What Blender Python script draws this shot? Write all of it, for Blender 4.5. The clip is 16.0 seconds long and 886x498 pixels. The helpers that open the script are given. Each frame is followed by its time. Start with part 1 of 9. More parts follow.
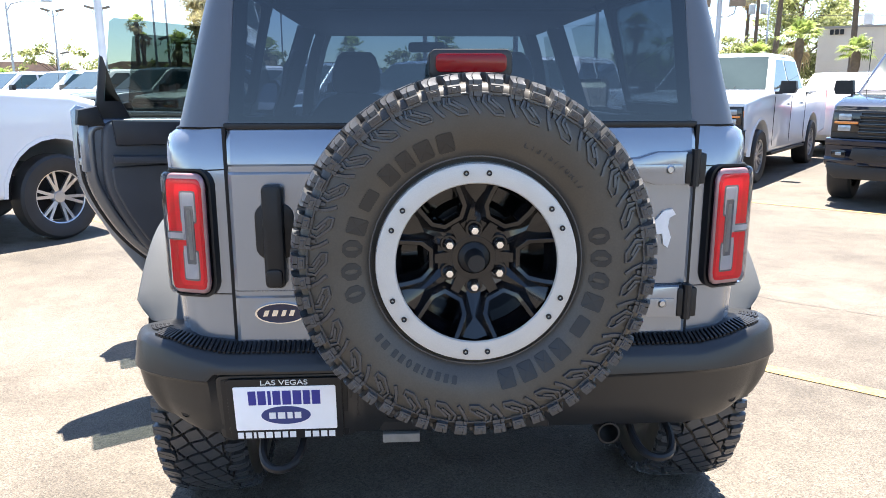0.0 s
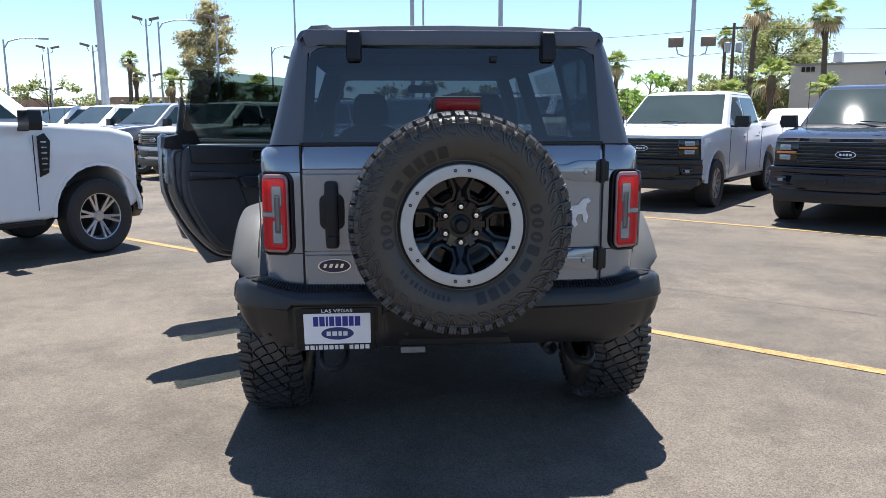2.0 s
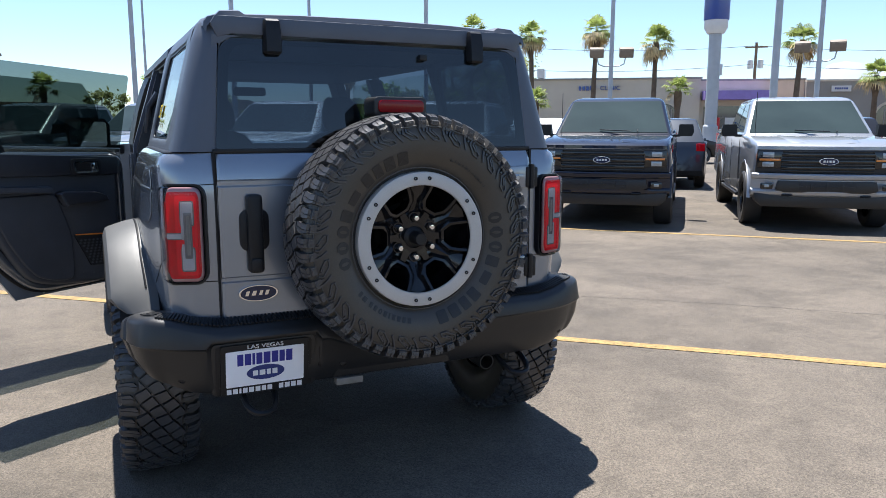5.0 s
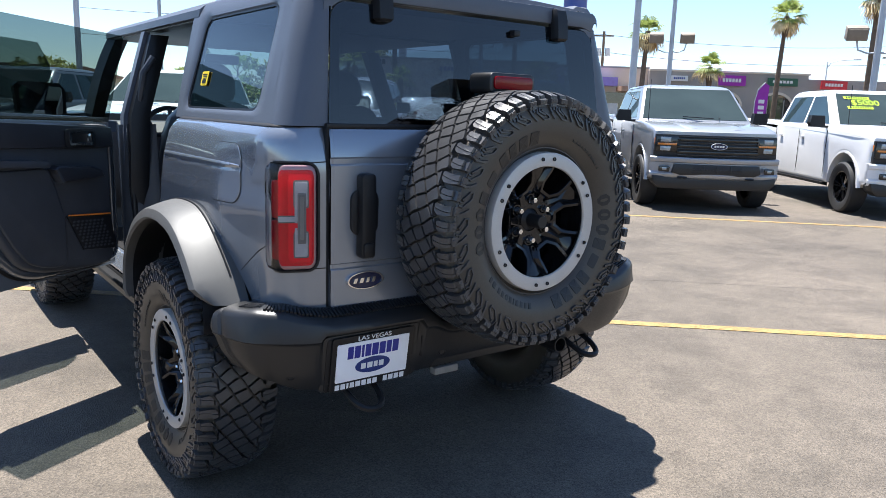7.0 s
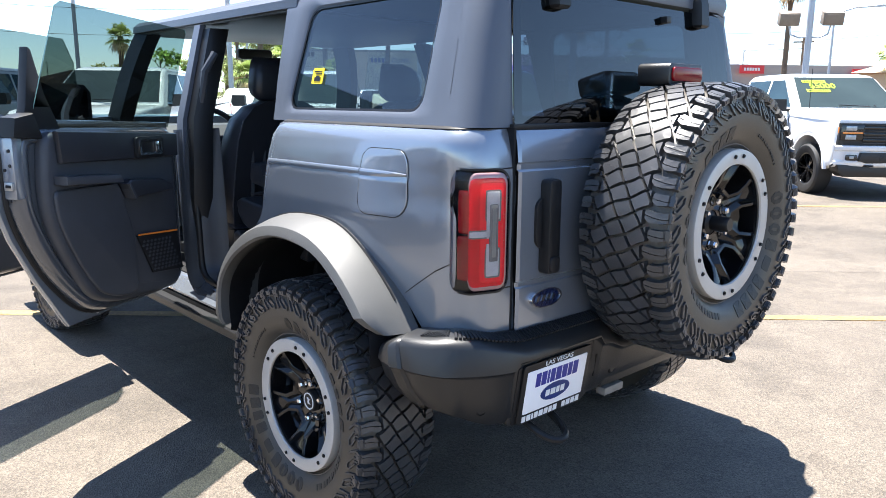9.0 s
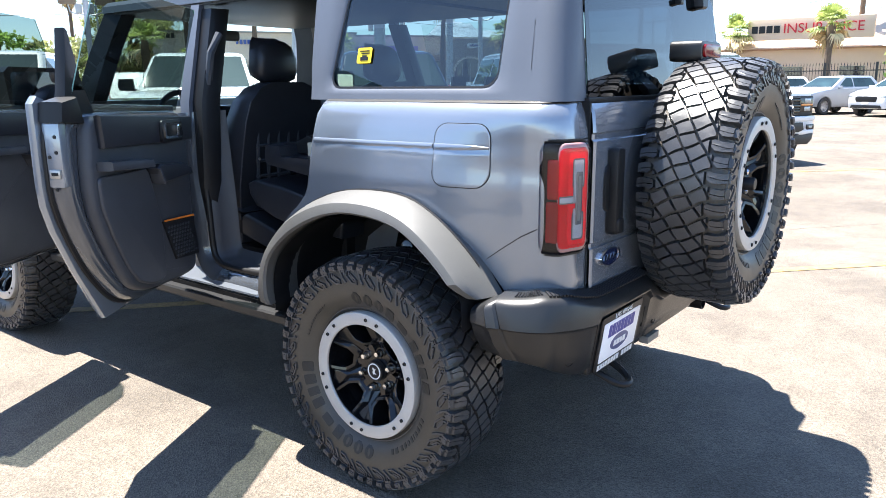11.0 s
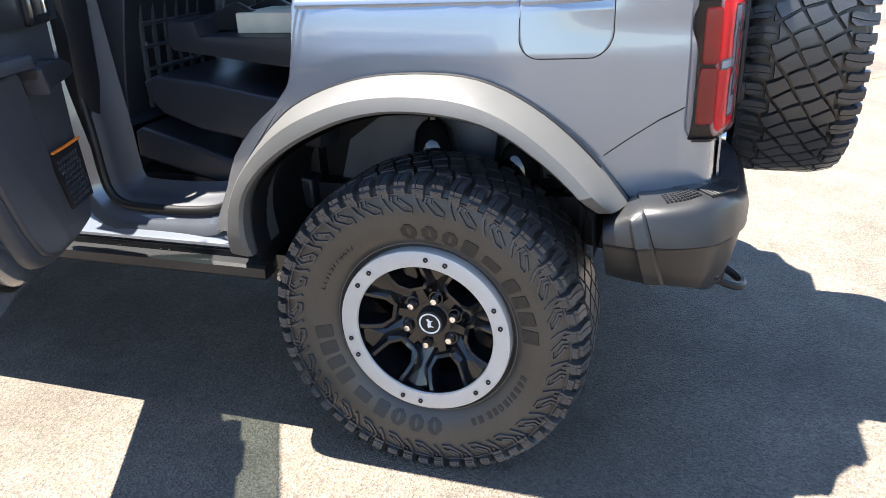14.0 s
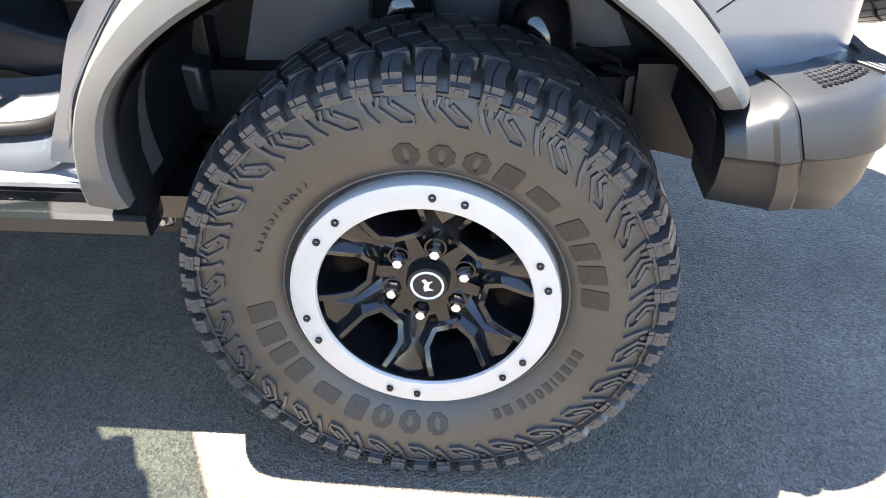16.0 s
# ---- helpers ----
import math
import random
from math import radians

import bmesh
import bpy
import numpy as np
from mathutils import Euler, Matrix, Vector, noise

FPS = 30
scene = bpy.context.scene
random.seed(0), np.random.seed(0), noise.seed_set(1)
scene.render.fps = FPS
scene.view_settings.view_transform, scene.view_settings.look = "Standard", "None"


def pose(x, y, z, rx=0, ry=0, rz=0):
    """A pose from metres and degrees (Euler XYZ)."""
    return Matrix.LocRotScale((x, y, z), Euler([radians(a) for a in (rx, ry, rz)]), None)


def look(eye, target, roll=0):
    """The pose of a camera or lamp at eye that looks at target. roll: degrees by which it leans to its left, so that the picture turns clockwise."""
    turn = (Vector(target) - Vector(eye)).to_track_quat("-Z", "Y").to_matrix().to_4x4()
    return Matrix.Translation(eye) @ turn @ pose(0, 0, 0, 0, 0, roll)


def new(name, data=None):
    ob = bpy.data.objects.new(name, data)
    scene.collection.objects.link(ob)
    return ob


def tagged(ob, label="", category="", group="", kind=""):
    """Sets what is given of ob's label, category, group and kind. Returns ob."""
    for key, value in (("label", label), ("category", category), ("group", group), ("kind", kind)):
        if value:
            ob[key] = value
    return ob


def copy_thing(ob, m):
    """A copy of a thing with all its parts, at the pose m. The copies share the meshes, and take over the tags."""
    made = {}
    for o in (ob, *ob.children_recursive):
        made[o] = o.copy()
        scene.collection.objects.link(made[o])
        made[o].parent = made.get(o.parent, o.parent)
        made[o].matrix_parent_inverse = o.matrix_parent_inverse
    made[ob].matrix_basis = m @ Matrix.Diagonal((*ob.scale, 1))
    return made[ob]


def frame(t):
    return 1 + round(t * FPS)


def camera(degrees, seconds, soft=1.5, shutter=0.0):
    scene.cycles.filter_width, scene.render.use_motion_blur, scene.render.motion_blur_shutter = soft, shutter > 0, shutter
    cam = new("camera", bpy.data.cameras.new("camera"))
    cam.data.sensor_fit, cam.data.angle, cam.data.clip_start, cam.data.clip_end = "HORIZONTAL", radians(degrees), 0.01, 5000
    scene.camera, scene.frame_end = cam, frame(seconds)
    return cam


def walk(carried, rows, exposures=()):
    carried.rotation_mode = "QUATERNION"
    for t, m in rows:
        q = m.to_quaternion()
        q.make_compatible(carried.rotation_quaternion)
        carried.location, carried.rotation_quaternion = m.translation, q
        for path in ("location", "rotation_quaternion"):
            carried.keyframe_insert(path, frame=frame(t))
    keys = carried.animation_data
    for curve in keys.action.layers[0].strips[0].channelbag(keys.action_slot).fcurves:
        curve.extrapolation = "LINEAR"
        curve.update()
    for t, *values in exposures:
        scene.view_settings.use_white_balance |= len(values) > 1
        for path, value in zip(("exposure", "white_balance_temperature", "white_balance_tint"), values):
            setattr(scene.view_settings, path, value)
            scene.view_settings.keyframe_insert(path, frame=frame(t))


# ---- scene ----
cam = camera(61.8, 16.0, 0.6)
# t, x, y, z, yaw, pitch, roll; the path is one unit long and METRES scales it
METRES, EYE, TURN = 6.5, 1.465, -3.4
ROWS = [
    (0.0, 0.0, 0.0, 0.0, -0.03, -12.47, 0.15),
    (0.5, 0.0006, -0.0602, 0.0016, 0.8, -11.37, 0.61),
    (1.0, -0.009, -0.1127, 0.0014, 1.07, -10.37, 0.09),
    (1.5, -0.0042, -0.1521, -0.0011, 1.09, -9.74, -0.2),
    (2.0, -0.007, -0.1725, -0.0011, -1.06, -9.87, 0.15),
    (2.5, -0.0092, -0.179, -0.0017, -5.85, -9.89, -0.06),
    (3.0, -0.0146, -0.1769, 0.0003, -4.18, -9.74, 1.06),
    (3.5, -0.0397, -0.1695, -0.0015, -6.68, -9.63, 1.26),
    (4.0, -0.0652, -0.1588, -0.0033, -13.02, -9.82, 0.98),
    (4.5, -0.0921, -0.1333, -0.0039, -17.84, -9.49, 0.59),
    (7.0, -0.2412, -0.0311, -0.0065, -33.15, -10.69, -1.81),
    (7.5, -0.2544, 0.0003, -0.0081, -33.64, -11.63, -0.75),
    (8.0, -0.2676, 0.0278, -0.0075, -34.1, -11.25, -1.33),
    (8.5, -0.2943, 0.0531, -0.0045, -38.23, -11.01, -1.19),
    (9.0, -0.3153, 0.0732, -0.0059, -38.97, -11.23, -0.45),
    (11.5, -0.4088, 0.1525, -0.009, -52.61, -14.09, 0.94),
    (12.0, -0.399, 0.1897, -0.0109, -55.56, -15.84, 1.3),
    (12.5, -0.4004, 0.2218, -0.0121, -58.75, -16.26, 0.63),
    (13.0, -0.4047, 0.2514, -0.0108, -63.69, -17.06, 1.37),
    (13.5, -0.3922, 0.2758, -0.0153, -67.53, -18.71, 3.31),
    (14.0, -0.3808, 0.2976, -0.017, -68.86, -22.94, 2.45),
    (14.5, -0.3731, 0.3267, -0.0183, -75.07, -23.81, 2.08),
    (15.0, -0.3568, 0.349, -0.0239, -80.34, -28.62, 2.26),
    (15.5, -0.3213, 0.363, -0.0298, -80.01, -30.89, 2.32),
    (16.0, -0.2946, 0.3762, -0.0424, -81.97, -34.04, 0.69),
]
PLACE = pose(-0.178, -2.675, EYE, 0, 0, TURN)
# seconds, stops, kelvin, tint
EXPOSURES = [(0.0, 2.47, 6600, 10), (0.7, 1.87, 6450, 10), (1.5, 1.32, 6280, 10), (4.7, 1.32, 6280, 10), (7.0, 1.55, 6250, 10), (7.5, 1.99, 6250, 10), (9.0, 2.22, 6400, 10), (11.5, 2.55, 6450, 10), (12.5, 2.60, 6650, 10), (13.5, 2.63, 6750, 10), (14.5, 2.74, 6600, 10), (15.0, 2.83, 6900, 10), (15.5, 3.20, 6900, 10), (16.0, 3.62, 6900, 10)]
walk(cam, [(t, PLACE @ pose(METRES * x, METRES * y, METRES * z, 90 + pitch, roll, yaw)) for t, x, y, z, yaw, pitch, roll in ROWS], EXPOSURES)

# ---- light: a high clear-sky sun in front of the parked car ----
SUN_ELEV = 73.5
world = bpy.data.worlds.new("sky")
scene.world = world
world.use_nodes = True
wn = world.node_tree.nodes
sky = wn.new("ShaderNodeTexSky")
sky.sky_type, sky.sun_disc = "NISHITA", False
sky.sun_elevation, sky.sun_rotation = radians(SUN_ELEV), radians(5)
sky.altitude, sky.air_density, sky.dust_density, sky.ozone_density = 1200, 1.0, 0.25, 3.0
world.node_tree.links.new(sky.outputs[0], wn["Background"].inputs[0])
wn["Background"].inputs[1].default_value = 0.083
sun = new("sun", bpy.data.lights.new("sun", "SUN"))
sun.data.energy, sun.data.angle, sun.data.color = 5.0, radians(0.53), (1.0, 0.95, 0.88)
sun.matrix_world = look((0.0, 0.0, 30.0), (-0.026 * 30, -0.295 * 30, 0.0))


# ---- helpers for meshes ----
def finish(bm, smooth=True, angle=32):
    bmesh.ops.recalc_face_normals(bm, faces=bm.faces)
    if smooth:
        lim = radians(angle)
        for f in bm.faces:
            f.smooth = True
        for e in bm.edges:
            if len(e.link_faces) == 2 and e.calc_face_angle(0) > lim:
                e.smooth = False


def mesh_of(bm, name, material, smooth=True, angle=32):
    finish(bm, smooth, angle)
    me = bpy.data.meshes.new(name)
    bm.to_mesh(me)
    bm.free()
    me.materials.append(material)
    return me


def part(name, bm, material, parent, label="", smooth=True, angle=32):
    ob = new(name, mesh_of(bm, name, material, smooth, angle))
    ob.parent = parent
    if label:
        tagged(ob, label)
    return ob


def facing(ob, v):
    """Turns a single pane so that its front looks along v."""
    if ob.data.polygons[0].normal.dot(Vector(v)) < 0:
        ob.data.flip_normals()
    return ob


def share(name, me, parent, m=None, label=""):
    ob = new(name, me)
    ob.parent = parent
    if m is not None:
        ob.matrix_local = m
    if label:
        tagged(ob, label)
    return ob


def thing(name, label, category, group="", kind="", m=None):
    ob = new(name)
    ob.empty_display_size = 0.1
    if m is not None:
        ob.matrix_world = m
    return tagged(ob, label, category, group, kind)


def solid(name, bm, material, label, category="", group="", kind="", smooth=True, angle=32):
    return tagged(new(name, mesh_of(bm, name, material, smooth, angle)), label, category, group, kind)


def B():
    return bmesh.new()


def bevel_all(bm, geom_edges, w, seg=2):
    if w > 0:
        bmesh.ops.bevel(bm, geom=list(geom_edges), offset=w, segments=seg, affect="EDGES", profile=0.6)


def box(bm, x0, x1, y0, y1, z0, z1, w=0.0, seg=2, m=None):
    vs = [bm.verts.new((x, y, z)) for x in (x0, x1) for y in (y0, y1) for z in (z0, z1)]
    fs = [bm.faces.new([vs[i] for i in q]) for q in ((0, 1, 3, 2), (4, 6, 7, 5), (0, 4, 5, 1), (2, 3, 7, 6), (0, 2, 6, 4), (1, 5, 7, 3))]
    if m is not None:
        bmesh.ops.transform(bm, matrix=m, verts=vs)
    if w:
        bevel_all(bm, {e for f in fs for e in f.edges}, w, seg)
    return bm


def prism(bm, pts, a0, a1, axis="x", w=0.0, seg=2, m=None):
    """A polygon pulled along an axis. pts: (y, z) for x, (x, z) for y, (x, y) for z."""
    def at(p, a):
        return {"x": (a, p[0], p[1]), "y": (p[0], a, p[1]), "z": (p[0], p[1], a)}[axis]
    lo = [bm.verts.new(at(p, a0)) for p in pts]
    hi = [bm.verts.new(at(p, a1)) for p in pts]
    n = len(pts)
    fs = [bm.faces.new(lo[::-1]), bm.faces.new(hi)]
    fs += [bm.faces.new((lo[i], lo[(i + 1) % n], hi[(i + 1) % n], hi[i])) for i in range(n)]
    bmesh.ops.recalc_face_normals(bm, faces=fs)
    if m is not None:
        bmesh.ops.transform(bm, matrix=m, verts=lo + hi)
    if w:
        bevel_all(bm, set(fs[0].edges) | set(fs[1].edges), w, seg)
    return bm


def loft(bm, rings, closed=True, caps=True):
    vr = [[bm.verts.new(p) for p in r] for r in rings]
    n = len(rings[0])
    for a, b in zip(vr, vr[1:]):
        for i in range(n if closed else n - 1):
            j = (i + 1) % n
            bm.faces.new((a[i], a[j], b[j], b[i]))
    if caps and closed:
        bm.faces.new(vr[0][::-1])
        bm.faces.new(vr[-1])
    return vr


def lathe(bm, prof, n=48, m=None, close=False, a0=0.0, a1=2 * math.pi):
    """(radius, height) turned round the local z axis."""
    full = abs(a1 - a0 - 2 * math.pi) < 1e-6
    steps = n if full else n + 1
    rings = []
    for k in range(steps):
        a = a0 + (a1 - a0) * k / n
        rings.append([bm.verts.new((r * math.cos(a), r * math.sin(a), h)) for r, h in prof])
    for k in range(n):
        a, b = rings[k], rings[(k + 1) % steps]
        for i in range(len(prof) if close else len(prof) - 1):
            j = (i + 1) % len(prof)
            bm.faces.new((a[i], b[i], b[j], a[j]))
    if m is not None:
        bmesh.ops.transform(bm, matrix=m, verts=[v for r in rings for v in r])
    bmesh.ops.remove_doubles(bm, verts=[v for r in rings for v in r if v.is_valid], dist=1e-6)


def tube(bm, pts, r, n=8, caps=True, r1=None):
    pts = [Vector(p) for p in pts]
    rings = []
    up = Vector((0.13, 0.31, 0.94))
    for i, p in enumerate(pts):
        d = (pts[min(i + 1, len(pts) - 1)] - pts[max(i - 1, 0)]).normalized()
        a = d.cross(up)
        if a.length < 0.05:
            a = d.cross(Vector((1, 0, 0)))
        a.normalize()
        b = d.cross(a)
        rr = r if r1 is None else r + (r1 - r) * i / (len(pts) - 1)
        rings.append([p + rr * (math.cos(2 * math.pi * k / n) * a + math.sin(2 * math.pi * k / n) * b) for k in range(n)])
    loft(bm, rings, True, caps)


def interp(x, xs, ys):
    return float(np.interp(x, xs, ys))


def smooth_curve(pts, n):
    """n points evenly along a Catmull-Rom curve through pts."""
    p = [Vector(q) for q in pts]
    p = [2 * p[0] - p[1]] + p + [2 * p[-1] - p[-2]]
    out = []
    for i in range(1, len(p) - 2):
        for k in range(16):
            t = k / 16
            a, b, c, d = p[i - 1:i + 3]
            out.append(0.5 * (2 * b + t * (c - a) + t * t * (2 * a - 5 * b + 4 * c - d) + t ** 3 * (3 * b - a - 3 * c + d)))
    out.append(p[-2])
    acc = [0.0]
    for a, b in zip(out, out[1:]):
        acc.append(acc[-1] + (b - a).length)
    res = []
    for k in range(n):
        s = acc[-1] * k / (n - 1)
        j = max(0, min(len(out) - 2, int(np.searchsorted(acc, s)) - 1))
        t = (s - acc[j]) / max(1e-9, acc[j + 1] - acc[j])
        res.append(out[j].lerp(out[j + 1], min(1, max(0, t))))
    return res


def rounded(x0, x1, z0, z1, r, k=5, cut=None):
    """The outline of a rectangle with round corners, anticlockwise from the lower right."""
    out = []
    rs = r if isinstance(r, (list, tuple)) else [r] * 4
    for (cx, cz, a), rr in zip(((x1, z0, -90), (x1, z1, 0), (x0, z1, 90), (x0, z0, 180)), rs):
        sx, sz = (-1 if cx == x1 else 1), (-1 if cz == z1 else 1)
        for i in range(k + 1):
            t = radians(a + 90 * i / k)
            out.append((cx + sx * rr + rr * math.cos(t), cz + sz * rr + rr * math.sin(t)))
    return out


def soften(pts, cut, k=6):
    """A polygon whose corners are cut by curves that begin up to cut from them."""
    out = []
    for i, p in enumerate(pts):
        p, a, b = Vector(p), Vector(pts[i - 1]), Vector(pts[(i + 1) % len(pts)])
        q = p + (a - p) * min(0.5, cut / (a - p).length)
        r = p + (b - p) * min(0.5, cut / (b - p).length)
        out += [q.lerp(p, j / k).lerp(p.lerp(r, j / k), j / k) for j in range(k + 1)]
    return [(v.x, v.y) for v in out]


def inset(pts, g):
    """An anticlockwise outline moved inwards by g."""
    out, n = [], len(pts)
    for i in range(n):
        d = (Vector(pts[(i + 1) % n]) - Vector(pts[i - 1])).normalized()
        out.append((pts[i][0] - d.y * g, pts[i][1] + d.x * g))
    return out


# ---- materials ----
def mat(name, color, rough=0.5, metal=0.0, vary=0.0, scale=6.0, fine=0.0, fine_scale=180.0, bump=0.0, coat=0.0, bump_scale=None, rough_vary=0.0, per_piece=0.0, dist=0.003, **inputs):
    m = bpy.data.materials.new(name)
    m.use_nodes = True
    nt = m.node_tree
    b = nt.nodes["Principled BSDF"]
    b.inputs["Base Color"].default_value = (*color, 1)
    b.inputs["Roughness"].default_value, b.inputs["Metallic"].default_value = rough, metal
    if coat:
        b.inputs["Coat Weight"].default_value, b.inputs["Coat Roughness"].default_value = coat, 0.03
    for k, v in inputs.items():
        b.inputs[k.replace("_", " ")].default_value = v
    co = nt.nodes.new("ShaderNodeTexCoord")
    last = None

    def layer(amount, sc, detail):
        nonlocal last
        n = nt.nodes.new("ShaderNodeTexNoise")
        n.inputs["Scale"].default_value, n.inputs["Detail"].default_value = sc, detail
        nt.links.new(co.outputs["Object"], n.inputs["Vector"])
        r = nt.nodes.new("ShaderNodeMapRange")
        r.inputs["From Min"].default_value, r.inputs["From Max"].default_value = 0.25, 0.75
        r.inputs["To Min"].default_value, r.inputs["To Max"].default_value = 1 - amount, 1 + amount
        nt.links.new(n.outputs[0], r.inputs["Value"])
        mx = nt.nodes.new("ShaderNodeVectorMath")
        mx.operation = "SCALE"
        if last is None:
            mx.inputs[0].default_value = color
        else:
            nt.links.new(last, mx.inputs[0])
        nt.links.new(r.outputs[0], mx.inputs["Scale"])
        last = mx.outputs[0]
        return n

    if vary:
        n = layer(vary, scale, 6)
        if rough_vary:
            r = nt.nodes.new("ShaderNodeMapRange")
            r.inputs["From Min"].default_value, r.inputs["From Max"].default_value = 0.3, 0.7
            r.inputs["To Min"].default_value, r.inputs["To Max"].default_value = rough - rough_vary, rough + rough_vary
            nt.links.new(n.outputs[0], r.inputs["Value"])
            nt.links.new(r.outputs[0], b.inputs["Roughness"])
    if fine:
        layer(fine, fine_scale, 3)
    if per_piece:
        ge = nt.nodes.new("ShaderNodeNewGeometry")
        r = nt.nodes.new("ShaderNodeMapRange")
        r.inputs["To Min"].default_value, r.inputs["To Max"].default_value = 1 - per_piece, 1 + per_piece
        nt.links.new(ge.outputs["Random Per Island"], r.inputs["Value"])
        mx = nt.nodes.new("ShaderNodeVectorMath")
        mx.operation = "SCALE"
        if last is None:
            mx.inputs[0].default_value = color
        else:
            nt.links.new(last, mx.inputs[0])
        nt.links.new(r.outputs[0], mx.inputs["Scale"])
        last = mx.outputs[0]
    if last is not None:
        nt.links.new(last, b.inputs["Base Color"])
    if bump:
        n = nt.nodes.new("ShaderNodeTexNoise")
        n.inputs["Scale"].default_value, n.inputs["Detail"].default_value = bump_scale or fine_scale, 4
        nt.links.new(co.outputs["Object"], n.inputs["Vector"])
        u = nt.nodes.new("ShaderNodeBump")
        u.inputs["Strength"].default_value, u.inputs["Distance"].default_value = bump, dist
        nt.links.new(n.outputs[0], u.inputs["Height"])
        nt.links.new(u.outputs[0], b.inputs["Normal"])
    return m


def glass(name, tint, ior=1.5, rough=0.0):
    """Thin pane: tinted see-through with a Fresnel sheen."""
    m = bpy.data.materials.new(name)
    m.use_nodes = True
    nt = m.node_tree
    nt.nodes.remove(nt.nodes["Principled BSDF"])
    tr, gl, fr, mx = (nt.nodes.new(k) for k in ("ShaderNodeBsdfTransparent", "ShaderNodeBsdfGlossy", "ShaderNodeFresnel", "ShaderNodeMixShader"))
    tr.inputs[0].default_value = (*tint, 1)
    gl.inputs["Roughness"].default_value = rough
    fr.inputs["IOR"].default_value = ior
    nt.links.new(fr.outputs[0], mx.inputs[0])
    nt.links.new(tr.outputs[0], mx.inputs[1])
    nt.links.new(gl.outputs[0], mx.inputs[2])
    nt.links.new(mx.outputs[0], nt.nodes["Material Output"].inputs[0])
    return m


PAINT = mat("grey_metallic_paint", (0.235, 0.262, 0.302), 0.22, 0.55, vary=0.03, scale=3, fine=0.04, fine_scale=1800, coat=1.0)
TOP = mat("moulded_grey_hardtop", (0.080, 0.091, 0.114), 0.42, 0.0, vary=0.05, scale=5, fine=0.1, fine_scale=900, bump=0.25, bump_scale=900, dist=0.0006)
PLASTIC = mat("black_moulded_plastic", (0.013, 0.0135, 0.0145), 0.37, 0.0, Specular_IOR_Level=0.5, vary=0.12, scale=8, fine=0.15, fine_scale=900, bump=0.3, bump_scale=1100, dist=0.0006)
FLARE = mat("grained_flare_plastic", (0.072, 0.072, 0.070), 0.50, 0.0, Specular_IOR_Level=0.5, vary=0.10, scale=7, fine=0.2, fine_scale=900, bump=0.4, bump_scale=1000, dist=0.0007)
RUBBER = mat("tyre_rubber", (0.040, 0.0405, 0.043), 0.34, 0.0, Specular_IOR_Level=0.6, vary=0.2, scale=9, fine=0.2, fine_scale=300, bump=0.25, bump_scale=500, dist=0.0006, rough_vary=0.08)
SIDEWALL = mat("tyre_sidewall", (0.050, 0.043, 0.034), 0.42, 0.0, vary=0.22, scale=7, fine=0.15, fine_scale=240, bump=0.15, bump_scale=600, dist=0.0004, rough_vary=0.08)
LETTER = mat("raised_tyre_letters", (0.012, 0.012, 0.012), 0.50, 0.0, vary=0.15, scale=30)
GLOSSBLACK = mat("gloss_black", (0.008, 0.008, 0.009), 0.10, 0.0, coat=0.4, vary=0.1, scale=10)
RIMBLACK = mat("gloss_black_alloy", (0.006, 0.006, 0.007), 0.09, 0.0, vary=0.1, scale=10)
SATIN = mat("satin_black", (0.012, 0.012, 0.013), 0.4, Specular_IOR_Level=0.3, vary=0.15, scale=20)
LAMPBLACK = mat("black_lamp_surround", (0.002, 0.002, 0.003), 0.05, Specular_IOR_Level=0.15, vary=0.1, scale=10)
DARK = mat("dark_underside", (0.011, 0.011, 0.012), 0.5, Specular_IOR_Level=0.2, vary=0.3, scale=12)
SILVER = mat("machined_silver_ring", (0.47, 0.455, 0.43), 0.42, 0.2, vary=0.05, scale=12, fine=0.06, fine_scale=400)
CHROME = mat("chrome", (0.75, 0.75, 0.76), 0.12, 1.0, vary=0.06, scale=40)
DULLSTEEL = mat("dull_steel", (0.20, 0.195, 0.185), 0.55, 0.3, vary=0.25, scale=30)
STEEL = mat("bare_steel", (0.42, 0.42, 0.42), 0.35, 0.9, vary=0.2, scale=60)
RED = mat("red_lamp_lens", (0.58, 0.003, 0.012), 0.12, 0.0, Specular_IOR_Level=0.2, vary=0.06, scale=20)
REDBRIGHT = mat("bright_red_inner_lens", (0.78, 0.010, 0.024), 0.15, 0.0, Specular_IOR_Level=0.2, vary=0.05, scale=20)
REDDARK = mat("deep_red_lens", (0.21, 0.002, 0.005), 0.12, 0.0, Specular_IOR_Level=0.3, vary=0.1, scale=20)
CLEAR = mat("clear_lamp_lens", (0.36, 0.39, 0.42), 0.12, 0.0, coat=1.0, vary=0.1, scale=40)
SMOKE = mat("smoked_lens", (0.09, 0.10, 0.11), 0.15, 0.0, coat=1.0, vary=0.1, scale=40)
LENSRIM = mat("pale_lens_edge", (0.34, 0.20, 0.21), 0.12, 0.0, coat=0.6, vary=0.15, scale=30)
BARGREY = mat("grey_lamp_bar", (0.17, 0.175, 0.17), 0.3, 0.0, vary=0.1, scale=40)
LAMPCOVER = glass("clear_lamp_cover", (0.97, 0.95, 0.95), 1.42, 0.015)
BADGEBLUE = mat("dark_blue_enamel", (0.004, 0.010, 0.045), 0.25, 0.0, coat=0.2, vary=0.05, scale=60)
BLUE = mat("blue_enamel", (0.01, 0.03, 0.16), 0.3, 0.0, coat=0.2, vary=0.05, scale=60)
# the body paint with the shade of the door opening put into its colour
JAMBSHADE = mat("shaded_door_jamb_paint", (0.085, 0.096, 0.114), 0.24, 0.5, vary=0.08, scale=8, coat=1.0)
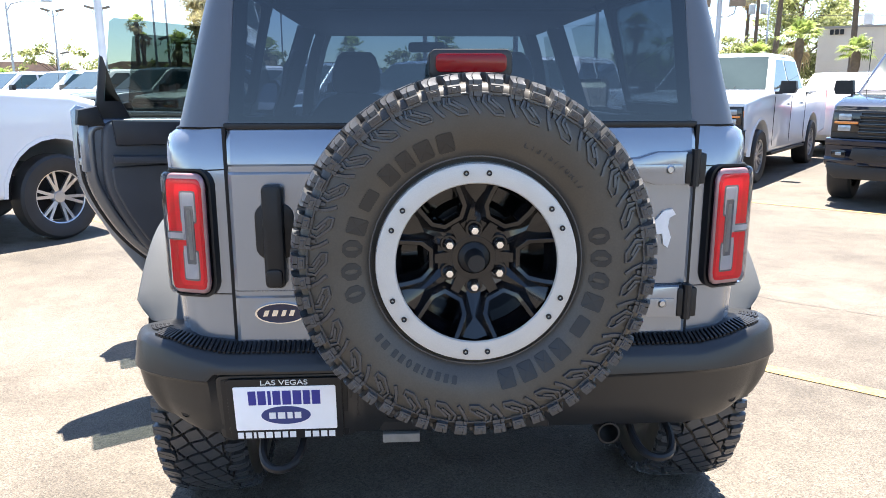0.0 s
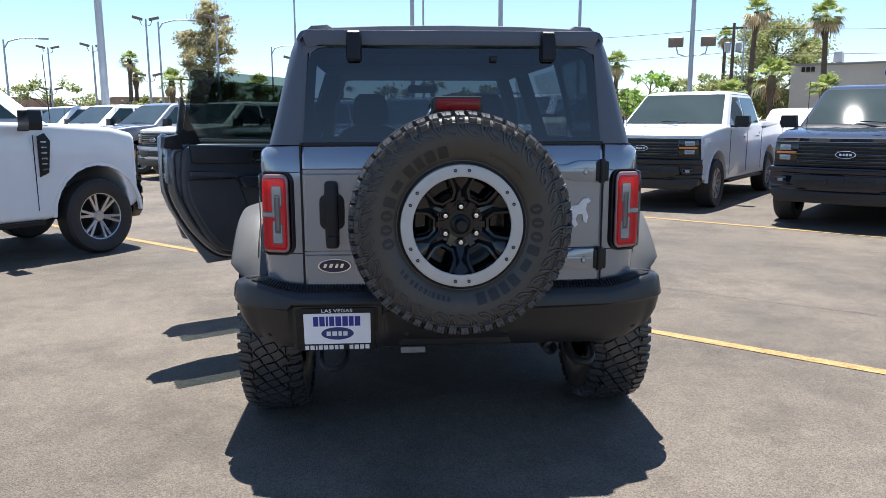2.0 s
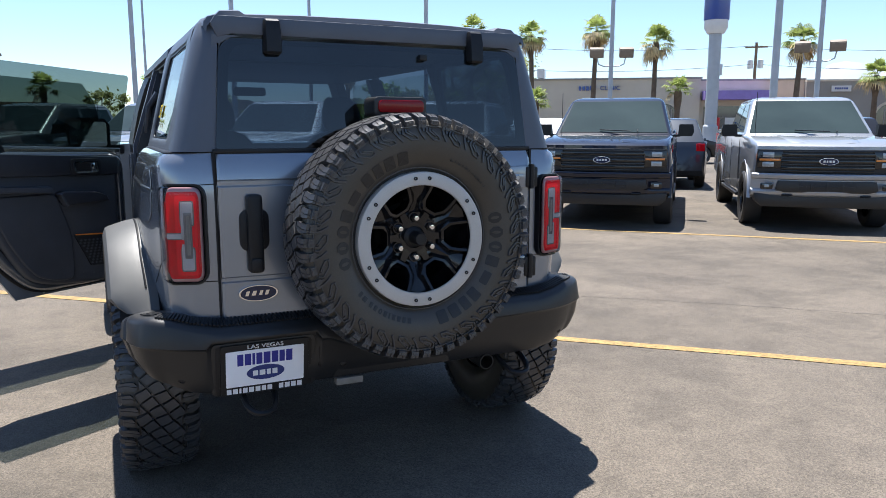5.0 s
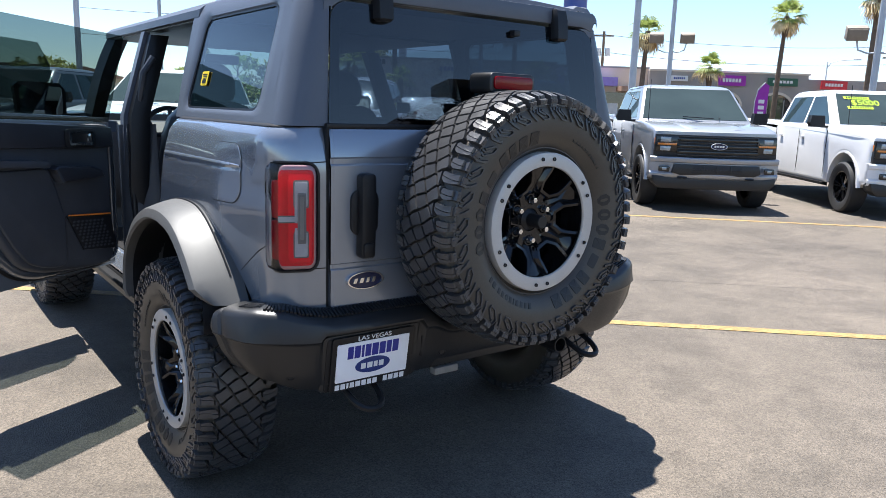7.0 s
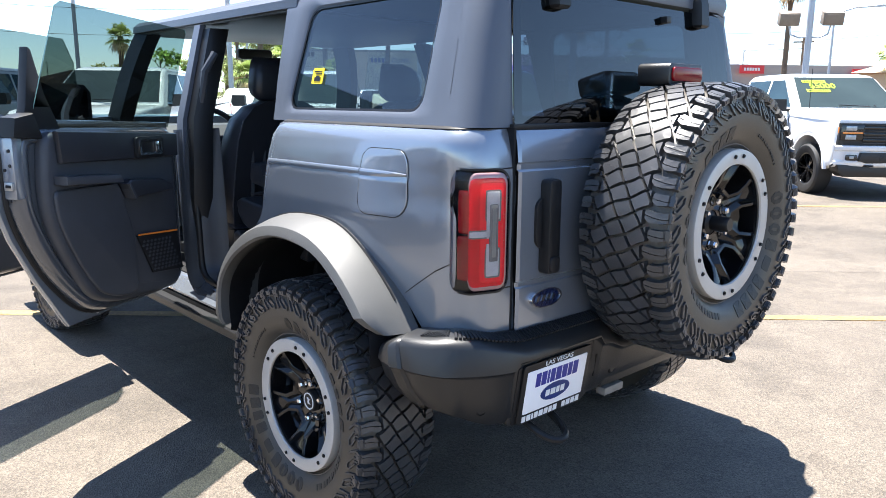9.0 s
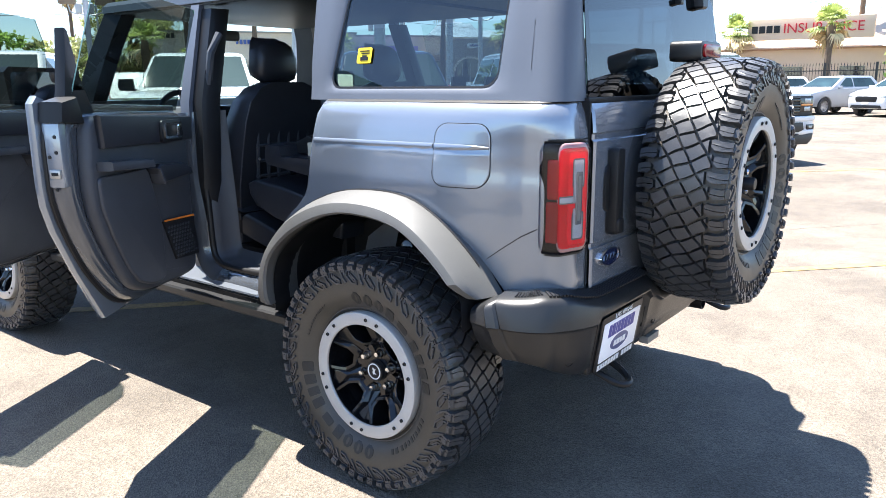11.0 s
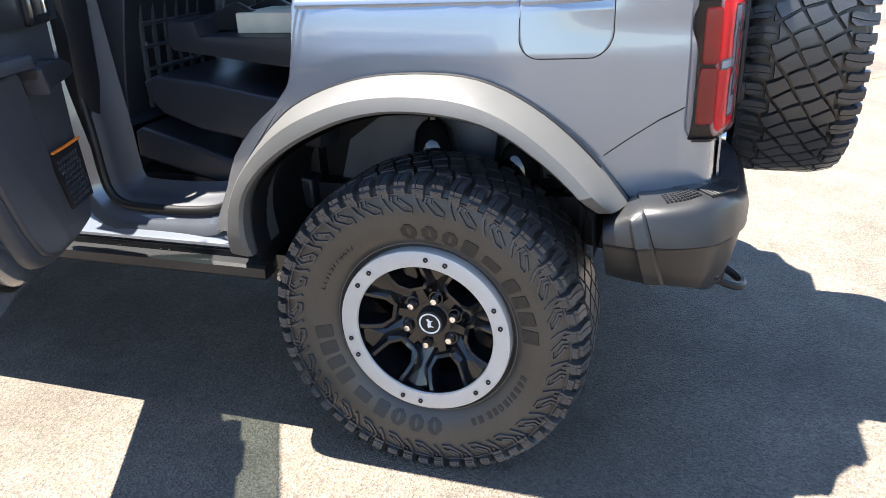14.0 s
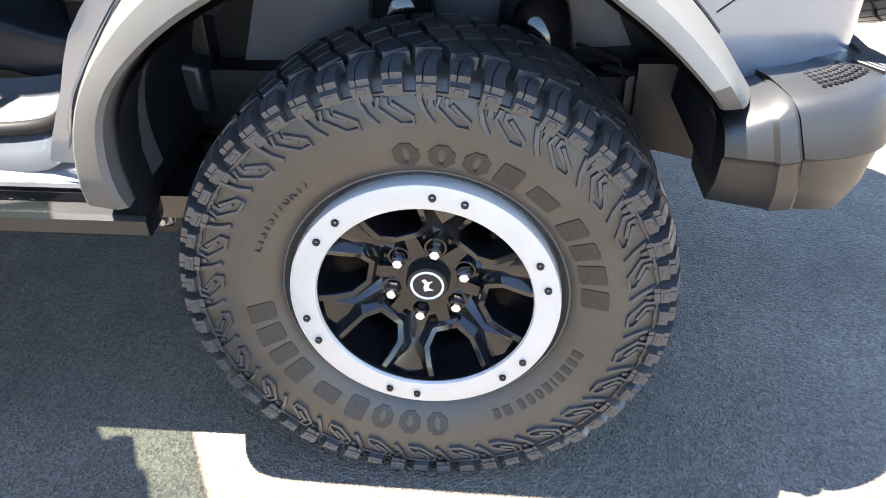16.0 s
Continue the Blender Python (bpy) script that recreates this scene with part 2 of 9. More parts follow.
PLATEWHITE = mat("white_plate", (0.85, 0.85, 0.88), 0.4, vary=0.03, scale=20)
INK = mat("blue_ink", (0.02, 0.025, 0.24), 0.4, vary=0.05, scale=60)
WHITEINK = mat("white_ink", (0.75, 0.75, 0.75), 0.4, vary=0.05, scale=60)
INNERWING = mat("grey_inner_wing", (0.12, 0.125, 0.135), 0.4, vary=0.25, scale=9)
LEATHER = mat("black_vinyl", (0.020, 0.0215, 0.027), 0.36, Specular_IOR_Level=0.4, vary=0.15, scale=14, fine=0.15, fine_scale=500, bump=0.3, bump_scale=420, dist=0.0008)
TRIM = mat("dark_trim", (0.044, 0.0475, 0.056), 0.44, Specular_IOR_Level=0.4, vary=0.12, scale=10, fine=0.12, fine_scale=700, bump=0.3, bump_scale=800, dist=0.0006)
ORANGE = mat("orange_strap", (0.75, 0.20, 0.02), 0.6, vary=0.1, scale=90)
YELLOW = mat("yellow_sticker", (0.85, 0.60, 0.02), 0.5, vary=0.05, scale=60)
REARGLASS = glass("dark_privacy_glass", (0.055, 0.075, 0.105), 1.75)
SIDEGLASS = glass("tinted_side_glass", (0.20, 0.26, 0.27), 1.8)
DOORGLASS = glass("green_tinted_glass", (0.19, 0.235, 0.225))
CLEARGLASS = glass("clear_windscreen", (0.80, 0.88, 0.85))
# opaque; base colour lightened to suggest the sunlit cabin behind the glass
SCREENGLASS = mat("sunlit_windscreen", (0.034, 0.048, 0.046), 0.012, 0.0, vary=0.22, scale=1.2)
CARGLASS = mat("dark_car_glass", (0.018, 0.036, 0.038), 0.01, 0.0, vary=0.5, scale=1.6)
# ---- ground ----
def asphalt():
    m = mat("worn_asphalt", (0.150, 0.135, 0.118), 0.82)
    nt = m.node_tree
    b = nt.nodes["Principled BSDF"]
    co = nt.nodes["Texture Coordinate"]

    def noise_at(sc, det, rough=0.55):
        n = nt.nodes.new("ShaderNodeTexNoise")
        n.inputs["Scale"].default_value, n.inputs["Detail"].default_value, n.inputs["Roughness"].default_value = sc, det, rough
        nt.links.new(co.outputs["Object"], n.inputs["Vector"])
        return n.outputs[0]

    def ramp(src, lo, hi, a, c):
        r = nt.nodes.new("ShaderNodeMapRange")
        for k, v in (("From Min", lo), ("From Max", hi), ("To Min", a), ("To Max", c)):
            r.inputs[k].default_value = v
        nt.links.new(src, r.inputs["Value"])
        return r.outputs[0]

    def times(a, c):
        x = nt.nodes.new("ShaderNodeMath")
        x.operation = "MULTIPLY"
        nt.links.new(a, x.inputs[0])
        nt.links.new(c, x.inputs[1])
        return x.outputs[0]

    big = ramp(noise_at(0.35, 5), 0.3, 0.7, 0.74, 1.22)
    stain = ramp(noise_at(1.1, 7, 0.68), 0.36, 0.55, 0.66, 1.04)
    mid = ramp(noise_at(7, 6), 0.3, 0.7, 0.90, 1.10)
    vor = nt.nodes.new("ShaderNodeTexVoronoi")
    vor.inputs["Scale"].default_value = 160
    nt.links.new(co.outputs["Object"], vor.inputs["Vector"])
    stones = ramp(vor.outputs["Color"], 0.1, 0.9, 0.60, 1.42)
    fine = ramp(noise_at(420, 2), 0.3, 0.7, 0.75, 1.25)
    total = times(times(times(big, stain), times(mid, stones)), fine)
    v = nt.nodes.new("ShaderNodeVectorMath")
    v.operation = "SCALE"
    v.inputs[0].default_value = (0.110, 0.091, 0.071)
    nt.links.new(total, v.inputs["Scale"])
    nt.links.new(v.outputs[0], b.inputs["Base Color"])
    u = nt.nodes.new("ShaderNodeBump")
    u.inputs["Strength"].default_value, u.inputs["Distance"].default_value = 0.75, 0.006
    add = nt.nodes.new("ShaderNodeMath")
    add.operation = "ADD"
    nt.links.new(vor.outputs["Distance"], add.inputs[0])
    nt.links.new(noise_at(60, 5), add.inputs[1])
    nt.links.new(add.outputs[0], u.inputs["Height"])
    nt.links.new(u.outputs[0], b.inputs["Normal"])
    return m


ASPHALT = asphalt()
CRACK = mat("crack_filler", (0.050, 0.046, 0.042), 0.9, vary=0.3, scale=20)
LINE = mat("worn_yellow_paint", (0.27, 0.175, 0.058), 0.75, vary=0.30, scale=14, fine=0.5, fine_scale=70, bump=0.3, bump_scale=200)
g = B()
for x0, x1, y0, y1 in ((-400, 400, -400, 400),):
    g.faces.new([g.verts.new(p) for p in ((x0, y0, 0), (x1, y0, 0), (x1, y1, 0), (x0, y1, 0))])
solid("ground", g, ASPHALT, "worn sunlit grey asphalt of the car lot", kind="structure", smooth=False)


def stripe(name, a, b, width, material, label, z=0.004, step=0.35):
    a, b = Vector((*a, 0)), Vector((*b, 0))
    d = (b - a).normalized()
    n = Vector((-d.y, d.x, 0))
    bm = B()
    rows = []
    k = max(2, int((b - a).length / step))
    rng = random.Random(int(a.x * 100) + 7)
    for i in range(k + 1):
        c = a.lerp(b, i / k)
        w0, w1 = width / 2 + rng.uniform(-0.006, 0.006), width / 2 + rng.uniform(-0.006, 0.006)
        rows.append([c + n * w0 + Vector((0, 0, z)), c - n * w1 + Vector((0, 0, z))])
    loft(bm, rows, closed=False)
    return solid(name, bm, material, label, kind="structure", smooth=False)


# the aisle runs along RUN; the far row of trucks noses to it along FACE
RUN = Vector((0.755, -0.656, 0))
FACE = Vector((-0.656, -0.755, 0))
stripe("parking_line", (-24.0, 24.2), (19.0, -14.72), 0.10, LINE, "worn yellow painted line along the aisle")
stripe("parking_line", (-26.0, 35.1), (26.0, -14.1), 0.10, LINE, "worn yellow painted line before the parked trucks")


def crack(pts, width, seed):
    rng = random.Random(seed)
    bm = B()
    cur = smooth_curve([(x, y, 0) for x, y in pts], int(12 * len(pts)))
    rows = []
    for k, p in enumerate(cur):
        d = (cur[min(k + 1, len(cur) - 1)] - cur[max(k - 1, 0)]).normalized()
        n = Vector((-d.y, d.x, 0))
        j = n * rng.uniform(-0.018, 0.018)
        w = width * rng.uniform(0.35, 1.2) / 2
        rows.append([p + j + n * w + Vector((0, 0, 0.003)), p + j - n * w + Vector((0, 0, 0.003))])
    loft(bm, rows, closed=False)
    solid("pavement_crack", bm, CRACK, "thin dark crack in the asphalt", kind="structure", smooth=False)


crack([(1.2, 3.3), (2.165, 2.365), (3.646, 1.104), (5.2, -0.3), (7.5, -2.2)], 0.009, 1)
PEBBLE = mat("pebbles", (0.26, 0.23, 0.20), 0.8, vary=0.3, scale=30, per_piece=0.45)
bm = B()
rng = random.Random(12)
for k in range(420):
    x, y, r = rng.uniform(-4.5, 4.5), rng.uniform(-3.5, 5.0), rng.choice((0.002, 0.003, 0.003, 0.005))
    m = pose(x, y, r * 0.4, rng.uniform(0, 90), rng.uniform(0, 90), 0) @ Matrix.Diagonal((r, r * 0.8, r * 0.6, 1))
    vs = [bm.verts.new(m @ Vector(v)) for v in ((1, 0, 0), (-1, 0, 0), (0, 1, 0), (0, -1, 0), (0, 0, 1), (0, 0, -1))]
    for a, b, c in ((0, 2, 4), (2, 1, 4), (1, 3, 4), (3, 0, 4), (2, 0, 5), (1, 2, 5), (3, 1, 5), (0, 3, 5)):
        bm.faces.new((vs[a], vs[b], vs[c]))
solid("pebbles", bm, PEBBLE, "scattered small pebbles on the asphalt", "pebbles", kind="stuff", smooth=False)
# ---- off-road tyre and wheel, axis along local z, outer face at +z ----
TYRE_R = 0.437


def tyre_mesh():
    bm = B()
    prof = [(0.216, -0.085), (0.232, -0.092), (0.246, -0.112), (0.27, -0.136), (0.31, -0.152), (0.355, -0.153), (0.392, -0.146), (0.408, -0.136), (0.413, -0.122),
            (0.4175, -0.06), (0.4185, 0.0), (0.4175, 0.06), (0.413, 0.122), (0.408, 0.136), (0.392, 0.146), (0.355, 0.153), (0.31, 0.152), (0.27, 0.136), (0.246, 0.112), (0.232, 0.092), (0.216, 0.085)]
    lathe(bm, prof, 96)
    return mesh_of(bm, "tyre", SIDEWALL, angle=60)


def clip_half(poly, nx, ny, d):
    """The part of a convex polygon where nx*x + ny*y <= d."""
    out = []
    for k, p in enumerate(poly):
        q = poly[(k + 1) % len(poly)]
        a, b = nx * p[0] + ny * p[1] - d, nx * q[0] + ny * q[1] - d
        if a <= 0:
            out.append(p)
        if (a < 0 < b) or (b < 0 < a):
            t = a / (a - b)
            out.append((p[0] + (q[0] - p[0]) * t, p[1] + (q[1] - p[1]) * t))
    return out


def shrink(poly, g):
    """A convex polygon with all its edges moved inwards by g."""
    c = (sum(p[0] for p in poly) / len(poly), sum(p[1] for p in poly) / len(poly))
    out = poly
    for k, p in enumerate(poly):
        q = poly[(k + 1) % len(poly)]
        ex, ey = q[0] - p[0], q[1] - p[1]
        ln = math.hypot(ex, ey)
        if ln < 1e-6:
            continue
        nx, ny = ey / ln, -ex / ln
        d = nx * p[0] + ny * p[1]
        if nx * c[0] + ny * c[1] > d:
            nx, ny, d = -nx, -ny, -d
        out = clip_half(out, nx, ny, d - g)
        if len(out) < 3:
            return []
    return out


def tread_mesh():
    """Lattice of slanting blocks in the middle, parted by two sets of grooves, with long and short lugs over the shoulders."""
    bm = B()
    n = 54
    pitch = 2 * math.pi * TYRE_R / n
    rng = random.Random(3)
    slant, rise, span, mid = 0.035 / pitch, -0.42, 0.070, 0.102

    def crown(u):
        return 0.016 * max(0.0, (abs(u) - 0.07) / 0.085) ** 2

    def warp(u, s_):
        f = max(0.0, 1 - abs(u) / 0.115)
        return u + 0.0035 * math.sin(math.pi * s_ / pitch) * f, s_ + 0.0030 * math.sin(u * 60)

    def raise_block(poly, r0, r1, chamfer=0.0016):
        """poly: (across, along), pulled out from radius r0 to r1."""
        if len(poly) < 3:
            return
        area = abs(sum(p[0] * q[1] - q[0] * p[1] for p, q in zip(poly, poly[1:] + poly[:1]))) / 2
        if area < 1.2e-5:
            return
        top = shrink(poly, chamfer)
        if len(top) < 3:
            return
        fine = []
        for k, p in enumerate(top):
            q = top[(k + 1) % len(top)]
            m = max(1, int(math.hypot(q[0] - p[0], q[1] - p[1]) / 0.012))
            fine += [(p[0] + (q[0] - p[0]) * i / m, p[1] + (q[1] - p[1]) * i / m) for i in range(m)]
        c = (sum(p[0] for p in fine) / len(fine), sum(p[1] for p in fine) / len(fine))
        wide = []
        for p in fine:
            dx, dy = p[0] - c[0], p[1] - c[1]
            ln = math.hypot(dx, dy)
            wide.append((p[0] + dx / ln * chamfer * 1.3, p[1] + dy / ln * chamfer * 1.3))
        rows = []
        for pts, r in ((wide, r0), (fine, r1)):
            row = []
            for p in pts:
                u, s_ = warp(*p)
                a, rr = s_ / TYRE_R, r - crown(u)
                row.append(bm.verts.new((rr * math.cos(a), rr * math.sin(a), u)))
            rows.append(row)
        for i in range(len(fine)):
            j = (i + 1) % len(fine)
            bm.faces.new((rows[0][i], rows[0][j], rows[1][j], rows[1][i]))
        u, s_ = warp(*c)
        hub = bm.verts.new(((r1 - crown(u)) * math.cos(s_ / TYRE_R), (r1 - crown(u)) * math.sin(s_ / TYRE_R), u))
        for i in range(len(fine)):
            bm.faces.new((rows[1][i], rows[1][(i + 1) % len(fine)], hub))

    def split(poly, angle, at=None):
        """Cut by a fine sipe through its middle."""
        c = at or (sum(p[0] for p in poly) / len(poly), sum(p[1] for p in poly) / len(poly))
        nx, ny = -math.sin(angle), math.cos(angle)
        d = nx * c[0] + ny * c[1]
        return clip_half(poly, nx, ny, d - 0.0004), clip_half(poly, -nx, -ny, -d - 0.0004)

    def corner(i, k):
        """Where cross groove i meets slanting groove k."""
        u = (span * k + 0.0350 * i) / (1 - slant * rise)
        return u, i * pitch + rise * u

    for i in range(n):
        for k in range(-60, 10):
            quad = [corner(i, k), corner(i, k + 1), corner(i + 1, k + 1), corner(i + 1, k)]
            if all(abs(p[0]) > mid for p in quad) and min(p[0] for p in quad) * max(p[0] for p in quad) > 0:
                continue
            hi_, lo_ = (0.087 if (i + 1) % 2 else 0.102), (0.087 if i % 2 else 0.102)
            poly = shrink(clip_half(clip_half(quad, 1, 0, hi_), -1, 0, lo_), 0.0037)
            if len(poly) < 3:
                continue
            lift = TYRE_R - rng.uniform(0, 0.0010)
            raise_block(poly, 0.412, lift, 0.0010)
        for sgn in (-1, 1):
            long_ = (i + (sgn > 0)) % 2
            end = 0.1585 if long_ else 0.151
            s0 = i * pitch + rise * sgn * 0.10 + pitch * 0.5
            u0 = 0.0905 if long_ else 0.1055
            h0, h1 = pitch * 0.35, pitch * 0.31
            lug = [(sgn * u0, s0 - h0 * 0.7), (sgn * (u0 + 0.008), s0 - h0), (sgn * end, s0 - h1), (sgn * end, s0 + h1), (sgn * (u0 + 0.012), s0 + h0), (sgn * u0, s0 + h0 * 0.5)]
            for half_ in split(lug, 0.10 * sgn, (sgn * 0.12, s0 + pitch * 0.03)):
                raise_block(half_, 0.402, TYRE_R - 0.0005, 0.0007)
            # the lug carries on down the shoulder
            aa, ab = (s0 - h1 * 0.95) / TYRE_R, (s0 + h1 * 0.95) / TYRE_R
            prof = ((0.4275 - crown(end), sgn * (end - 0.001)), (0.409, sgn * 0.1632), (0.395, sgn * 0.1615), (0.391, sgn * 0.140))
            vs = [[bm.verts.new((r * math.cos(a), r * math.sin(a), z)) for a in (aa, ab)] for r, z in prof]
            for v, x in zip(vs, vs[1:]):
                bm.faces.new((v[0], v[1], x[1], x[0]))
            for e in (0, 1):
                bm.faces.new([v[e] for v in vs] + [bm.verts.new((0.405 * math.cos((aa, ab)[e]), 0.405 * math.sin((aa, ab)[e]), sgn * 0.135))])
            # small square boss on the lug's outer face
            am, w = (aa + ab) / 2, 0.0085
            ca, sa = math.cos(am), math.sin(am)
            rad, tan = Vector((ca, sa, 0)), Vector((-sa, ca, 0))
            base = [Vector((0, 0, sgn * zz)) + rad * rr + tan * q for rr, q, zz in ((0.398, -w, 0.1615), (0.398, w, 0.1615), (0.407, w * 0.8, 0.1626), (0.407, -w * 0.8, 0.1626))]
            top = [p + Vector((0, 0, sgn * 0.0022)) - (p - sum(base, Vector()) / 4) * 0.25 for p in base]
            lo, hi = [bm.verts.new(p) for p in base], [bm.verts.new(p) for p in top]
            bm.faces.new(hi)
            for q in range(4):
                bm.faces.new((lo[q], lo[(q + 1) % 4], hi[(q + 1) % 4], hi[q]))
    return mesh_of(bm, "tread", RUBBER, smooth=False)


def biters_mesh():
    """Raised folded bars and thin rings on the outer sidewall."""
    bm = B()
    n = 27

    def wall(r):
        return interp(r, (0.31, 0.355, 0.392), (0.152, 0.153, 0.146))

    def bar(pts, w, lift):
        """pts: (radius, angle); a ridge of that width along them."""
        rows = []
        q = [Vector((r * math.cos(a), r * math.sin(a), 0)) for r, a in pts]
        for k, p in enumerate(q):
            d = (q[min(k + 1, len(q) - 1)] - q[max(k - 1, 0)]).normalized()
            m = Vector((-d.y, d.x, 0))
            z = wall(p.length)
            rows.append([(p.x + m.x * e, p.y + m.y * e, z + h) for e, h in ((-w, -0.003), (-w * 0.6, lift), (w * 0.6, lift), (w, -0.003))])
        loft(bm, rows, closed=False)
        for r in (rows[0], rows[-1]):
            bm.faces.new([bm.verts.new(p) for p in r])
    for i in range(n):
        a0 = 2 * math.pi * i / n
        st = 2 * math.pi / n
        bar([(0.388, a0 + 0.62 * st), (0.372, a0 + 0.66 * st), (0.346, a0 + 0.30 * st), (0.346, a0 + 0.04 * st), (0.357, a0 + 0.06 * st), (0.378, a0 + 0.42 * st)], 0.0042, 0.0070)
        bar([(0.386, a0 + 0.50 * st), (0.374, a0 + 0.50 * st), (0.360, a0 + 0.24 * st)], 0.0048, 0.0050)
        bar([(0.388, a0 + 0.98 * st), (0.364, a0 + 0.86 * st), (0.347, a0 + 0.70 * st)], 0.0054, 0.0068)
        bar([(0.386, a0 + 0.78 * st), (0.374, a0 + 0.76 * st)], 0.0062, 0.0056)
    for r, h in ((0.391, 0.0045), (0.236, 0.003), (0.250, 0.0018)):
        z = sidewall_z(r) if r < 0.36 else wall(r)
        lathe(bm, [(r - 0.0035, z - 0.004), (r - 0.0015, z + h), (r + 0.0015, z + h), (r + 0.0035, z - 0.004)], 96)
    return mesh_of(bm, "sidewall_relief", RUBBER, smooth=False)


def arc_bars(bm, r, a_mid, widths, h, gap, z, lift=0.0022, lean=0.0):
    """Plain raised shapes with cut corners along an arc, read clockwise."""
    total = sum(abs(w) for w in widths) + gap * (len(widths) - 1)
    s = total / 2
    for w in widths:
        round_ = w < 0
        w = abs(w)
        a = a_mid + (s - w / 2) / r
        s -= w + gap
        if w < 0.002:
            continue
        ca, sa = math.cos(a), math.sin(a)
        rad, tan = Vector((ca, sa, 0)), Vector((sa, -ca, 0))
        c = rad * r
        k = 0.29 if round_ else 0.08
        pts = [(-w / 2 + w * k, -h / 2), (w / 2 - w * k, -h / 2), (w / 2, -h / 2 + h * k), (w / 2, h / 2 - h * k), (w / 2 - w * k + lean, h / 2), (-w / 2 + w * k + lean, h / 2), (-w / 2, h / 2 - h * k), (-w / 2, -h / 2 + h * k)]
        lo = [bm.verts.new(c + tan * u + rad * v + Vector((0, 0, z(r + v) - 0.003))) for u, v in pts]
        hi = [bm.verts.new(c + tan * u * 0.95 + rad * v * 0.97 + Vector((0, 0, z(r + v) + lift))) for u, v in pts]
        if round_:
            inn = [bm.verts.new(c + tan * u * 0.26 + rad * v * 0.62 + Vector((0, 0, z(r + v * 0.62) + lift))) for u, v in pts]
        else:
            mid = bm.verts.new(c + Vector((0, 0, z(r) + lift + 0.0004)))
        for i in range(8):
            j = (i + 1) % 8
            bm.faces.new((lo[i], lo[j], hi[j], hi[i]))
            if round_:
                bm.faces.new((hi[i], hi[j], inn[j], inn[i]))
            else:
                bm.faces.new((hi[i], hi[j], mid))


def sidewall_z(r):
    return interp(r, (0.232, 0.246, 0.27, 0.31, 0.355), (0.092, 0.112, 0.136, 0.152, 0.153))


def letter_meshes(big, small):
    """One mesh for each raised shape, so that each stays a part of its own."""
    out = []

    def one(r, mid, widths, h, gap, lift):
        total = sum(abs(w) for w in widths) + gap * (len(widths) - 1)
        s = total / 2
        for w in widths:
            if abs(w) > 0.002:
                bm = B()
                arc_bars(bm, r, mid + (s - abs(w) / 2) / r, [w], h, 0, sidewall_z, lift)
                out.append(mesh_of(bm, "raised_mark", LETTER, smooth=False))
            s -= abs(w) + gap
    for a in big:
        one(0.290, radians(a + 31), [-0.042, -0.042, -0.042, 0.040], 0.046, 0.012, 0.0022)
        one(0.290, radians(a + 2), [0.052], 0.030, 0.0, 0.0018)
        one(0.290, radians(a - 27), [0.038, 0.034, 0.040, 0.040], 0.046, 0.011, 0.0022)
    for a in small:
        one(0.287, radians(a), [0.013, 0.012, 0.013, 0.013, 0.005, 0.013, -0.014, 0.013, 0.013, 0.0, 0.017, 0.013], 0.020, 0.008, 0.0015)
    return out


def face_z(r):
    return interp(r, (0.0, 0.05, 0.09, 0.13, 0.16, 0.19, 0.205), (0.036, 0.038, 0.050, 0.076, 0.091, 0.100, 0.104))


